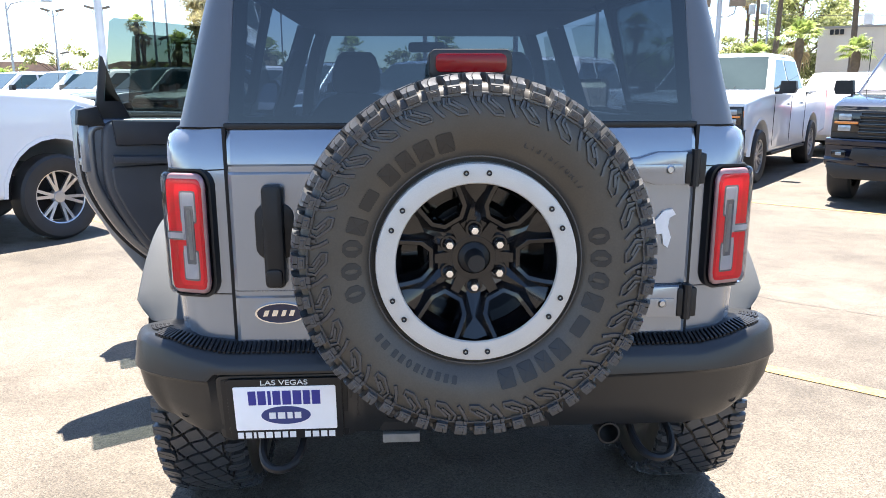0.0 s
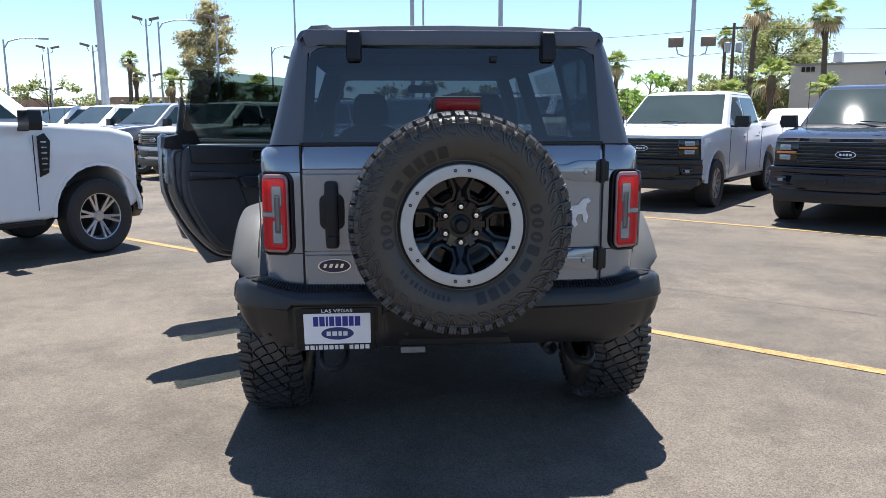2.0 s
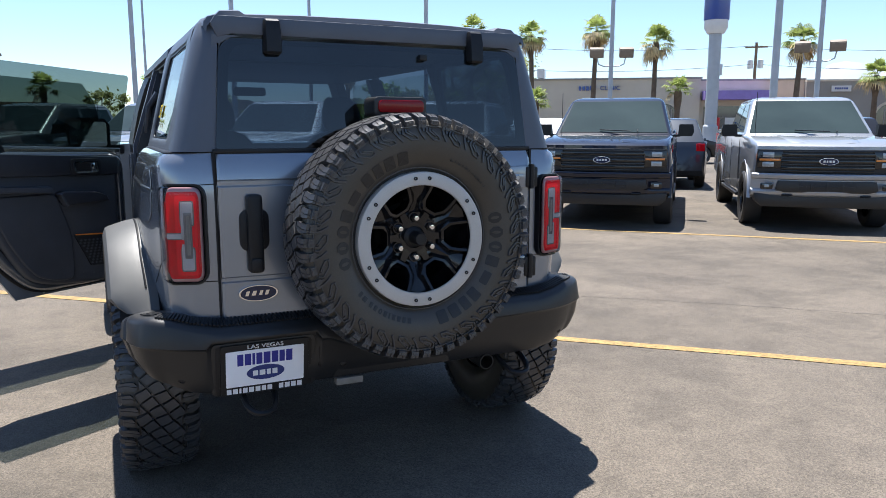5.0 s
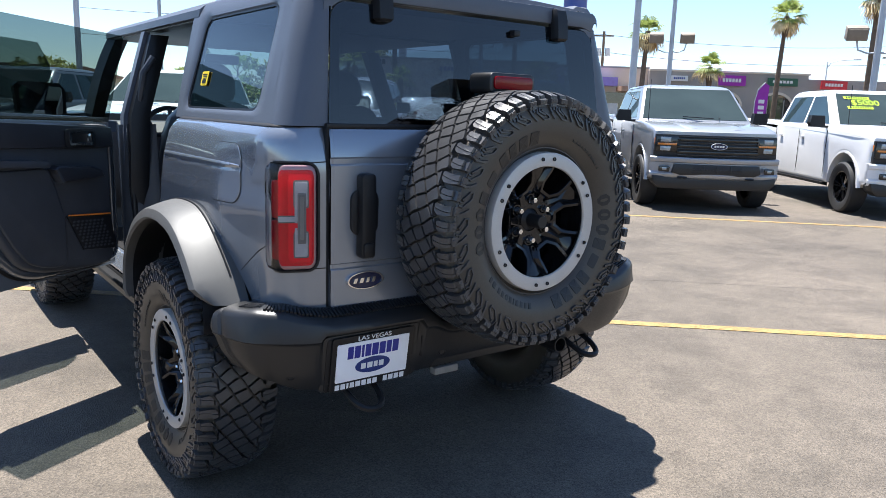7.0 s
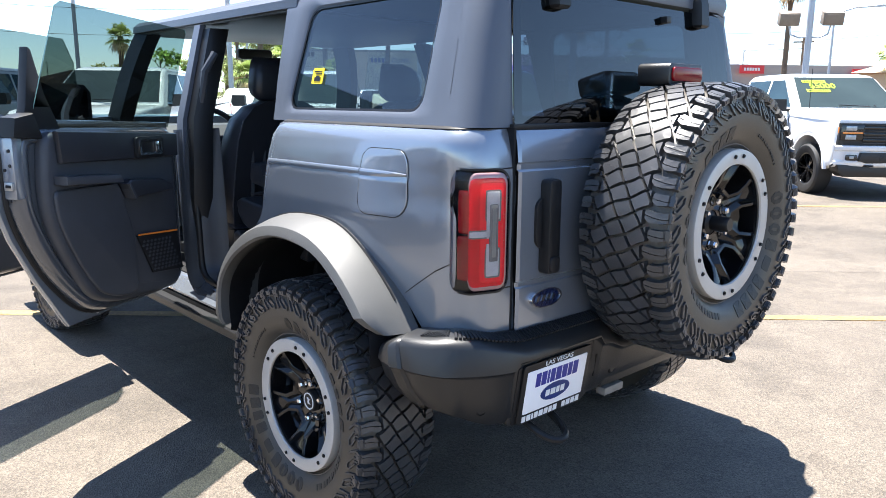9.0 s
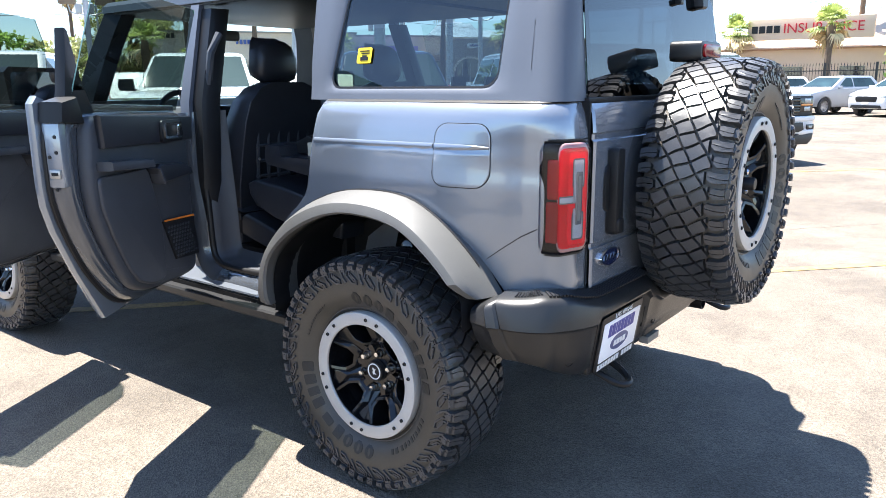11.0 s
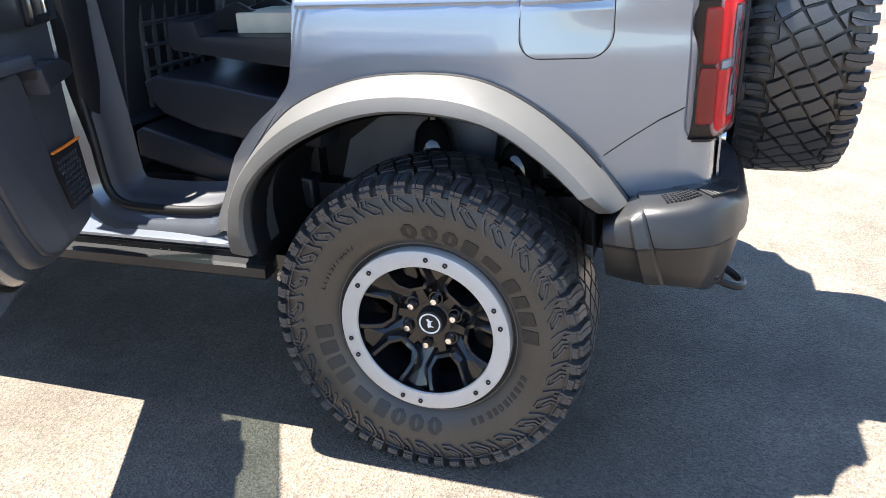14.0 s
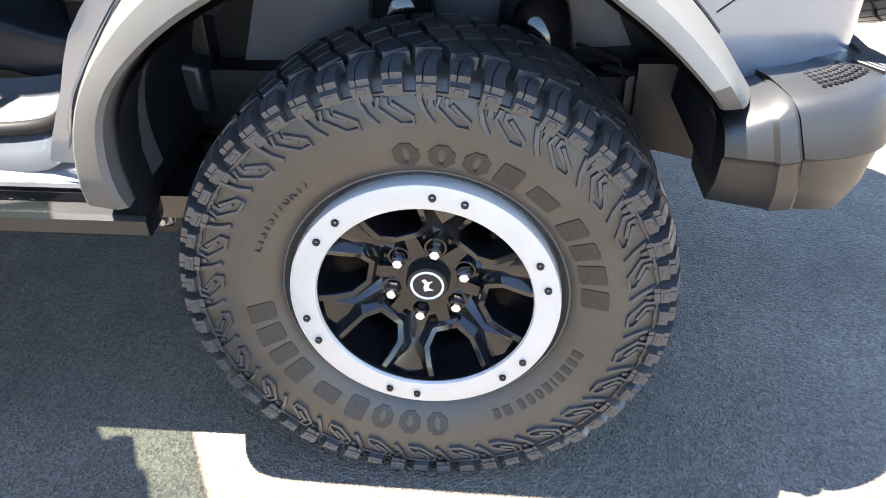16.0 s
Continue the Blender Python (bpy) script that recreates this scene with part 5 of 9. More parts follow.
# recess for the plate, with a frame
bm = B()
prism(bm, rounded(-0.690, -0.312, 0.486, 0.690, 0.018, 3), -0.764, -0.70, "y", 0.008)
bm.transform(LEAN)
part("plate_surround", bm, PLASTIC, suv)
bm = B()
prism(bm, rounded(-0.676, -0.330, 0.490, 0.680, 0.010, 3), -0.7665, -0.755, "y", 0.003)
bm.transform(LEAN)
part("plate_recess", bm, SATIN, suv)
bm = B()
prism(bm, [(-0.245, 0.500), (-0.225, 0.655), (0.225, 0.655), (0.245, 0.500)], -0.772, -0.70, "y", 0.012)
bm.transform(LEAN)
part("bumper_centre", bm, PLASTIC, suv)
bm = B()
prism(bm, rounded(-0.305, -0.250, 0.555, 0.645, 0.010, 3), -0.775, -0.74, "y", 0.006)
bm.transform(LEAN)
part("plate_lamp", bm, SATIN, suv)
bm = B()
box(bm, -0.290, -0.268, -0.778, -0.77, 0.578, 0.632, 0.004)
bm.transform(LEAN)
part("lamp_lens", bm, CLEAR, suv)
for x, y, z, tz in ((-0.786, -0.701, 0.570, 25), (-0.21, -0.738, 0.565, 0), (0.21, -0.738, 0.565, 0), (0.786, -0.701, 0.570, -25)):
    bm = B()
    lathe(bm, [(0.0, 0.004), (0.010, 0.004), (0.0105, 0.001), (0.0125, 0.001), (0.0135, 0.004), (0.016, 0.002), (0.016, -0.030)], 20, m=pose(x, y, z, 90, 0, -tz))
    part("parking_sensor", bm, SATIN, suv)
# licence plate frame with a dealer card; only the town can be read, the rest are plain bars
plate = thing("licence_plate", "white dealer card with blue printing in a black frame", "licence plate", m=LEAN)
bm = B()
prism(bm, rounded(-0.660, -0.344, 0.490, 0.684, 0.010, 3), -0.7745, -0.7668, "y", 0.003)
part("plate_frame", bm, SATIN, plate)
bm = B()
prism(bm, rounded(-0.642, -0.362, 0.522, 0.661, 0.004, 2), -0.7765, -0.772, "y", 0.001)
part("plate_card", bm, PLATEWHITE, plate, "white card")


def bar_row(name, material, y, x, z0, widths, h, gap):
    """Plain bars of the size of unreadable or private print."""
    for w in widths:
        if w > 0:
            bm = B()
            box(bm, x, x + w, y - 0.0012, y + 0.001, z0, z0 + h)
            part(name, bm, material, plate, smooth=False)
        x += abs(w) + gap


def text_part(name, body, size, m, material, parent, label="", align="CENTER", depth=0.001, scale_x=1.0):
    cu = bpy.data.curves.new(name, "FONT")
    cu.body, cu.size, cu.align_x, cu.align_y, cu.extrude = body, size, align, "CENTER", depth
    tmp = new(name, cu)
    dg = bpy.context.evaluated_depsgraph_get()
    me = bpy.data.meshes.new_from_object(tmp.evaluated_get(dg))
    bpy.data.objects.remove(tmp)
    me.materials.clear()
    me.materials.append(material)
    ob = share(name, me, parent, m @ Matrix.Diagonal((scale_x, 1, 1, 1)), label)
    return ob


text_part("town_name", "LAS VEGAS", 0.0215, pose(-0.502, -0.7755, 0.6725, 90), WHITEINK, plate, "white town name on the frame", scale_x=1.25)
bar_row("printed_bar", INK, -0.7765, -0.602, 0.604, [0.021, 0.022, 0.009, 0.021, 0.024, 0.023, 0.019, 0.023], 0.044, 0.005)
bm = B()
lathe(bm, [(0.0, 0.001), (0.068, 0.001), (0.068, -0.001)], 40, m=pose(-0.502, -0.7768, 0.570, 90) @ Matrix.Diagonal((1, 0.42, 1, 1)))
part("printed_oval", bm, BLUE, plate, "blue printed oval", smooth=False)
bar_row("oval_bar", WHITEINK, -0.778, -0.548, 0.560, [0.018, 0.020, 0.014, 0.018], 0.020, 0.006)
bar_row("frame_bar", WHITEINK, -0.7746, -0.640, 0.4955, [0.016, 0.017, 0.007, 0.016, 0.018, 0.017, 0.015, 0.017, -0.014, 0.016, 0.018, 0.017, 0.017], 0.0190, 0.0055)

# ---- spare wheel and its carrier, third brake lamp ----
wheel(suv, "spare_wheel", pose(0.0, -0.884, 1.058, 90, 0, 0), 0, MARKS_SPARE, spare=True)
bm = B()
lathe(bm, [(0.0, 0.0), (0.12, 0.0), (0.14, -0.05), (0.16, -0.12), (0.16, -0.20), (0.0, -0.20)], 32, m=pose(0, -0.86, 1.058, 90))
box(bm, -0.16, 0.30, -0.74, -0.69, 0.93, 1.19, 0.012)
part("spare_carrier", bm, SATIN, suv)
bm = B()
loft(bm, [[(x * w, y, z) for x, z in ((-1, z0), (1, z0), (1, z1), (-1, z1))] for y, w, z0, z1 in ((-0.70, 0.05, 1.34, 1.40), (-0.74, 0.05, 1.42, 1.46), (-0.775, 0.07, 1.485, 1.515))])
part("brake_lamp_stalk", bm, SATIN, suv, angle=30)
bm = B()
prism(bm, rounded(-0.100, 0.105, 1.482, 1.552, 0.018, 4), -0.815, -0.70, "y", 0.008)
lampb = part("brake_lamp", bm, PLASTIC, suv, "high brake lamp above the spare wheel")
bm = B()
prism(bm, rounded(-0.085, 0.090, 1.496, 1.540, 0.014, 4), -0.823, -0.81, "y", 0.004)
part("red_lens", bm, REDDARK, lampb, "dark red lens")

# ---- road wheels ----
for sx in (-1, 1):
    for y in (0.0, 2.949):
        m = pose(sx * 0.843, y, 0.413, 0, 90 * sx, 0) @ Matrix.Scale(0.976, 4)
        wheel(suv, "wheel", m, {(-1, 0.0): 18, (1, 0.0): 20, (-1, 2.949): 11, (1, 2.949): 47}[(sx, y)], MARKS_SIDE)

# ---- underbody ----
bm = B()
tube(bm, [(-0.72, 0, 0.43), (0.72, 0, 0.43)], 0.045, 14)
lathe(bm, [(0.0, 0.13), (0.07, 0.12), (0.13, 0.06), (0.14, 0.0), (0.13, -0.06), (0.07, -0.11), (0.0, -0.12)], 20, m=pose(0.08, -0.02, 0.43, 90))
part("rear_axle", bm, DARK, suv)
for side in (-1, 1):
    bm = B()
    box(bm, side * 0.55 - 0.05, side * 0.55 + 0.05, -0.70, 3.3, 0.56, 0.68, 0.01)
    part("frame_rail", bm, DARK, suv)
    bm = B()
    prism(bm, [(-0.62, 0.50), (-0.36, 0.56), (-0.36, 0.72), (-0.62, 0.72)], side * 0.60, side * 0.64, "x", 0.006)
    part("frame_bracket", bm, SATIN, suv)
    bm = B()
    tube(bm, [(side * 0.62, -0.12, 0.46), (side * 0.60, -0.16, 0.98)], 0.028, 12)
    tube(bm, [(side * 0.615, -0.135, 0.66), (side * 0.60, -0.16, 0.86)], 0.045, 12)
    part("damper", bm, SATIN, suv)
    bm = B()
    tube(bm, [(side * 0.60 + 0.06 * math.cos(2 * math.pi * k / 10), 0.06 + 0.06 * math.sin(2 * math.pi * k / 10), 0.50 + 0.27 * k / 60) for k in range(61)], 0.009, 6)
    part("coil_spring", bm, SATIN, suv)
bm = B()
tube(bm, [(0.50, 0.9, 0.50), (0.48, -0.2, 0.52), (0.42, -0.62, 0.478)], 0.035, 12)
part("exhaust_pipe", bm, STEEL, suv)
bm = B()
prism(bm, rounded(0.30, 0.62, 0.44, 0.60, 0.06, 4), -0.52, -0.30, "y", 0.02)
part("muffler", bm, STEEL, suv)
bm = B()
lathe(bm, [(0.028, 0.0), (0.028, 0.10), (0.033, 0.10), (0.033, 0.0)], 24, m=pose(0.42, -0.62, 0.475, 90), close=True)
part("exhaust_tip", bm, SATIN, suv)
for x in (-0.52, 0.55):
    bm = B()
    tube(bm, smooth_curve([(x - 0.045, -0.60, 0.50), (x - 0.056, -0.70, 0.466), (x - 0.040, -0.765, 0.438), (x, -0.787, 0.429), (x + 0.040, -0.765, 0.438), (x + 0.056, -0.70, 0.466), (x + 0.045, -0.60, 0.50)], 28), 0.012, 8)
    part("tow_hook", bm, SATIN, suv, "black steel recovery loop")
bm = B()
box(bm, -0.50, 0.50, -0.64, 2.6, 0.66, 0.70)
part("floor_pan", bm, DARK, suv)
bm = B()
box(bm, -0.35, 0.30, 0.35, 1.2, 0.40, 0.56, 0.03)
part("fuel_tank", bm, DARK, suv)
bm = B()
box(bm, -0.235, -0.130, -0.735, -0.70, 0.474, 0.500, 0.003)
part("receiver_cover", bm, DULLSTEEL, suv)


# pressed line along the side and the dark panel gaps
def skin_strip(name, pts, w, lift, material, both=True, n=40):
    for side in ((-1, 1) if both else (-1,)):
        bm = B()
        cur = smooth_curve([(s, z, 0) for s, z in pts], n)
        rows = []
        for k, p in enumerate(cur):
            d = (cur[min(k + 1, n - 1)] - cur[max(k - 1, 0)]).normalized()
            m = Vector((-d.y, d.x, 0))
            row = []
            for e, l in ((-w, -0.002), (-w * 0.5, lift), (w * 0.5, lift), (w, -0.002)):
                q = p + m * e
                a = Vector(skin(q.x, q.y, 1))
                t = Vector(skin(q.x + 0.003, q.y, 1)) - a
                nn = Vector((-t.y, t.x, 0)).normalized()
                if nn.dot(Vector((0.7, -0.7, 0))) < 0:
                    nn = -nn
                a = a + nn * l
                row.append((side * a.x, a.y, a.z))
            rows.append(row)
        loft(bm, rows, closed=False)
        part(name, bm, material, suv, angle=60)


skin_strip("body_line", [(-0.325, 1.216), (-0.1, 1.2165), (0.10, 1.217), (0.226, 1.2175)], 0.011, 0.0045, PAINT)
skin_strip("panel_gap", [(0.425, 0.868), (0.475, 0.905), (0.53, 0.943), (0.586, 0.980)], 0.0020, 0.0012, DARK)
skin_strip("panel_gap", [(REAR_S + 0.02, 0.905), (REAR_S + 0.05, 0.904), (REAR_S + 0.080, 0.903)], 0.0025, 0.0012, DARK)
skin_strip("panel_gap", [(REAR_S + 0.02, 1.245), (REAR_S + 0.05, 1.246), (REAR_S + 0.080, 1.247)], 0.0025, 0.0012, DARK)
skin_strip("belt_seam", [(-0.31, 1.357), (0.2, 1.357), (0.53, 1.357), (0.60, 1.357), (REAR_S, 1.357), (REAR_S + 0.10, 1.357)], 0.004, 0.0015, DARK, n=70)
for x in (-0.639, 0.641):
    bm = B()
    box(bm, x - 0.0045, x + 0.0045, -0.6725, -0.64, 0.752, 1.358)
    part("tailgate_gap", bm, DARK, suv)
# ---- open driver-side doors: u runs out from the hinge line, o across the thickness, z up ----
def door_frame(px, py, angle):
    a = radians(angle)
    return Matrix(((-math.cos(a), math.sin(a), 0, px), (-math.sin(a), -math.cos(a), 0, py), (0, 0, 1, 0), (0, 0, 0, 1)))


def side_door(name, m, length, front):
    """Local x = u, local y = towards the cabin face, z up."""
    k = (length - 0.13) / 0.87

    def U(u):
        return 0.13 + (u - 0.13) * k
    if front:
        outline = [(0.12, 0.60), (1.04, 0.582), (1.12, 0.61), (1.155, 0.72), (1.16, 1.30), (1.14, 1.345), (0.12, 1.33)]
        trim_o = [(0.19, 0.64), (0.93, 0.635), (1.02, 0.68), (1.05, 0.80), (1.05, 1.30), (0.19, 1.285)]
        inner = [(0.13, 0.618), (1.02, 0.604), (1.125, 0.64), (1.135, 0.80), (1.138, 1.32), (0.13, 1.315)]
    else:
        outline = [(0.095, 0.60), (0.60, 0.580), (0.708, 0.574), (0.728, 0.604), (0.84, 0.785), (0.92, 0.94), (0.950, 1.03), (0.957, 1.10), (0.955, 1.36), (0.93, 1.385), (0.86, 1.36), (0.095, 1.33)]
        trim_o = [(0.185, 0.640), (0.34, 0.632), (0.56, 0.645), (0.67, 0.68), (0.73, 0.76), (0.80, 0.89), (0.845, 1.0), (0.855, 1.12), (0.835, 1.312), (0.185, 1.285)]
        inner = [(0.11, 0.618), (0.645, 0.604), (0.800, 0.765), (0.886, 0.92), (0.926, 1.03), (0.934, 1.10), (0.930, 1.335), (0.11, 1.315)]
    bm = B()
    prism(bm, outline, -0.110, -0.080, "y", 0.010)
    d = part(name, bm, PAINT, suv, "open grey door with a black trim panel")
    d.matrix_local = m
    # black seal in the step behind the skin, then the rounded pressing in body colour darkened for shade
    edge = soften(inner, 0.10)
    bm = B()
    loft(bm, [[(u, y, z) for u, z in inset(edge, g)] for g, y in ((-0.004, -0.082), (-0.009, -0.076), (-0.008, -0.068), (0.0, -0.064), (0.006, -0.066))], closed=True, caps=False)
    part("door_seal", bm, SATIN, d, "black rubber seal round the door")
    bm = B()
    loft(bm, [[(u, y, z) for u, z in inset(edge, g)] for g, y in ((0.004, -0.080), (0.004, -0.050), (0.007, -0.034), (0.014, -0.022), (0.026, -0.013), (0.042, -0.009), (0.052, -0.011), (0.056, -0.018))], closed=True, caps=True)
    part("door_frame", bm, JAMBSHADE, d, "grey painted inner door frame", angle=50)
    # small bolts in the skin's flange
    for u, z in ((outline[1][0] - 0.03, 0.592), (0.30, 0.604)):
        bm = B()
        lathe(bm, [(0.0, 0.004), (0.006, 0.003), (0.007, 0.0)], 10, m=pose(u, -0.080, z + 0.006, -90))
        part("flange_bolt", bm, STEEL, d)
    bm = B()
    rim = soften(trim_o, 0.05, 4)
    loft(bm, [[(u, y, z) for u, z in inset(rim, g)] for g, y in ((-0.004, -0.016), (-0.002, 0.0), (0.003, 0.012), (0.010, 0.019), (0.020, 0.022))], closed=True, caps=True)
    part("door_trim", bm, TRIM, d, "dark moulded door trim", angle=50)
    # raised field that ends in a slanting edge beside the pocket
    if not front:
        field = soften([(0.520, 1.112), (0.452, 0.890), (0.452, 0.700), (0.475, 0.662), (0.560, 0.668), (0.645, 0.700), (0.705, 0.775), (0.775, 0.905), (0.816, 1.005), (0.826, 1.112)][::-1], 0.03, 4)[::-1]
        bm = B()
        prism(bm, field, 0.015, 0.034, "y", 0.010, 3)
        part("trim_field", bm, TRIM, d, angle=40)
    end = trim_o[-2][0]
    bm = B()
    prism(bm, [(0.19, 1.195), (end - 0.04, 1.205), (end - 0.03, 1.318), (0.19, 1.290)], 0.018, 0.050, "y", 0.014)
    part("upper_pad", bm, LEATHER, d)
    bm = B()
    prism(bm, [(0.545, 1.118), (end - 0.02, 1.132), (end - 0.02, 1.163), (0.56, 1.150)], 0.018, 0.085, "y", 0.010)
    part("arm_ledge", bm, TRIM, d)
    bm = B()
    prism(bm, [(0.262, 1.062), (0.275, 1.092), (0.33, 1.112), (0.50, 1.124), (0.525, 1.110), (0.488, 1.050)], 0.018, 0.078, "y", 0.012, 3)
    part("pull_cup", bm, LEATHER, d)
    bm = B()
    prism(bm, [(0.490, 1.048), (0.522, 1.108), (0.512, 1.112), (0.478, 1.052)], 0.030, 0.082, "y", 0.003)
    part("pull_cup_edge", bm, TRIM, d)
    bm = B()
    prism(bm, rounded(0.290, 0.450, 1.198, 1.284, 0.018, 4), 0.045, 0.062, "y", 0.006)
    part("handle_bezel", bm, SATIN, d)
    bm = B()
    o = rounded(0.308, 0.435, 1.212, 1.273, 0.012, 4)
    i = rounded(0.318, 0.425, 1.222, 1.264, 0.008, 4)
    loft(bm, [[(x, 0.060, z) for x, z in o], [(x, 0.068, z) for x, z in o], [(x, 0.068, z) for x, z in i], [(x, 0.060, z) for x, z in i]], True, False)
    box(bm, 0.328, 0.348, 0.060, 0.072, 1.222, 1.264, 0.004)
    part("door_handle", bm, CHROME, d, "chrome inner door handle")
    # net pocket with an orange edge
    bm = B()
    prism(bm, [(0.180, 0.706), (0.365, 0.722), (0.445, 0.892), (0.208, 0.878)], 0.018, 0.032, "y", 0.006)
    pk = part("map_pocket", bm, SATIN, d, "black net pocket")
    bm = B()
    for r in range(9):
        for c in range(11):
            u0, z0 = 0.205 + 0.022 * c + 0.008 * r * 0.8 + (0.011 if r % 2 else 0), 0.730 + 0.0155 * r + 0.05 * (0.02 * c)
            if u0 < 0.36 + 0.008 * r:
                prism(bm, [(u0 - 0.008, z0), (u0, z0 - 0.006), (u0 + 0.008, z0), (u0, z0 + 0.006)], 0.030, 0.0345, "y")
    part("pocket_net", bm, TRIM, pk)
    bm = B()
    prism(bm, [(0.212, 0.876), (0.438, 0.890), (0.438, 0.896), (0.212, 0.883)], 0.030, 0.037, "y")
    part("pocket_edge", bm, ORANGE, pk, "orange pocket edge")
    # latch on the free edge
    bm = B()
    lu = 0.955 if not front else 1.15
    box(bm, lu - 0.060, lu - 0.018, -0.074, -0.012, 1.09, 1.30, 0.008)
    part("latch_plate", bm, PAINT, d)
    for y, z in ((-0.055, 1.19), (-0.030, 1.205), (-0.042, 1.085), (-0.030, 1.255)):
        bm = B()
        lathe(bm, [(0.0, 0.0035), (0.0055, 0.003), (0.0065, 0.0)], 10, m=pose(lu - 0.018, y, z, 0, 90))
        part("latch_screw", bm, SATIN, d)
    bm = B()
    box(bm, lu - 0.05, lu - 0.010, -0.058, -0.020, 1.122, 1.150, 0.004)
    latch = part("door_latch", bm, STEEL, d)
    bm = B()
    box(bm, lu - 0.02, lu - 0.008, -0.050, -0.026, 1.131, 1.141, 0.002)
    part("latch_slot", bm, DARK, latch)
    bm = B()
    prism(bm, [(lu - 0.13, 1.29), (lu - 0.01, 1.30), (lu - 0.02, 1.365), (lu - 0.10, 1.38)], -0.08, 0.01, "y", 0.014)
    part("belt_cap", bm, SATIN, d)
    # frameless glass, leaning in towards the top, and the black sail
    lean = lambda z: -0.060 + 0.28 * (z - 1.31)
    bm = B()
    if front:
        g0 = [(0.16, 1.31), (0.27, 1.60), (0.36, 1.715), (0.99, 1.745), (1.02, 1.73), (1.06, 1.32)]
    else:
        g0 = [(0.115, 1.31), (0.100, 1.70), (0.110, 1.715), (0.762, 1.752), (0.780, 1.738), (0.822, 1.36), (0.82, 1.31)]
    bm.faces.new([bm.verts.new((u, lean(z), z)) for u, z in g0])
    facing(part("door_glass", bm, DOORGLASS, d, "green tinted frameless door glass", smooth=False), (0, 1, 0))
    bm = B()
    loft(bm, [[(u, lean(z) + o, z) for u, z in g0[1:-1]] for o in (-0.0025, 0.0025)], closed=False)
    part("glass_edge", bm, mat("glass_edge_green", (0.25, 0.42, 0.38), 0.15, vary=0.05), d)
    if not front:
        bm = B()
        prism(bm, [(0.700, 1.30), (0.875, 1.325), (0.850, 1.40), (0.818, 1.60), (0.806, 1.592), (0.765, 1.44)], -0.075, -0.035, "y", 0.006)
        part("door_sail", bm, SATIN, d, "black triangular sail panel")
    return d


side_door("rear_door", door_frame(-0.751, 1.140, 28.0), 1.0, False)
side_door("front_door", door_frame(-0.755, 2.165, 28.5), 1.1, True)

# ---- closed passenger side, bonnet and nose ----
bm = B()
rows = []
for y in (0.31, 0.36, 1.13, 1.15, 1.16, 2.15, 2.17, 2.18, 2.55):
    rows.append([(half(z) - (0.008 if y in (1.15, 2.17) else 0.0), y, z) for z in (0.57, 0.70, 0.95, 1.10, 1.205, 1.212, 1.218, 1.27, 1.315, 1.338, 1.352, 1.36)])
loft(bm, rows, closed=False)
part("passenger_door_skin", bm, PAINT, suv, angle=45)
bm = B()
box(bm, 0.74, 0.78, 0.33, 2.1, 0.60, 1.345, 0.02)
part("passenger_door_trim", bm, TRIM, suv)
for y0, y1 in ((0.42, 1.05), (1.22, 1.88)):
    bm = B()
    bm.faces.new([bm.verts.new(p) for p in ((0.79, y0, 1.35), (0.79, y1 + (0.12 if y1 > 1.5 else 0), 1.35), (0.675, y1 - (0.12 if y1 > 1.5 else 0), 1.735), (0.675, y0, 1.735))])
    facing(part("side_glass", bm, CLEARGLASS, suv, smooth=False), (-1, 0, 0))
bm = B()
side_prof = [(2.13, 1.335), (2.30, 1.345), (3.0, 1.30), (3.55, 1.24), (3.70, 1.18), (3.72, 0.75), (3.66, 0.62), (3.45, 0.62), (3.40, 0.80), (3.25, 0.95), (3.05, 1.02), (2.85, 1.02), (2.65, 0.95), (2.50, 0.80), (2.44, 0.62), (2.13, 0.56)]
prism(bm, side_prof, -0.86, 0.86, "x", 0.03, 3)
part("front_body", bm, PAINT, suv, "grey bonnet and front wings", angle=35)
bm = B()
prism(bm, rounded(-0.80, 0.80, 0.86, 1.18, 0.04, 3), 3.70, 3.75, "y", 0.01)
part("grille", bm, SATIN, suv)
bm = B()
prism(bm, rounded(-0.95, 0.95, 0.55, 0.80, 0.05, 3), 3.62, 3.86, "y", 0.03)
part("front_bumper", bm, PLASTIC, suv)
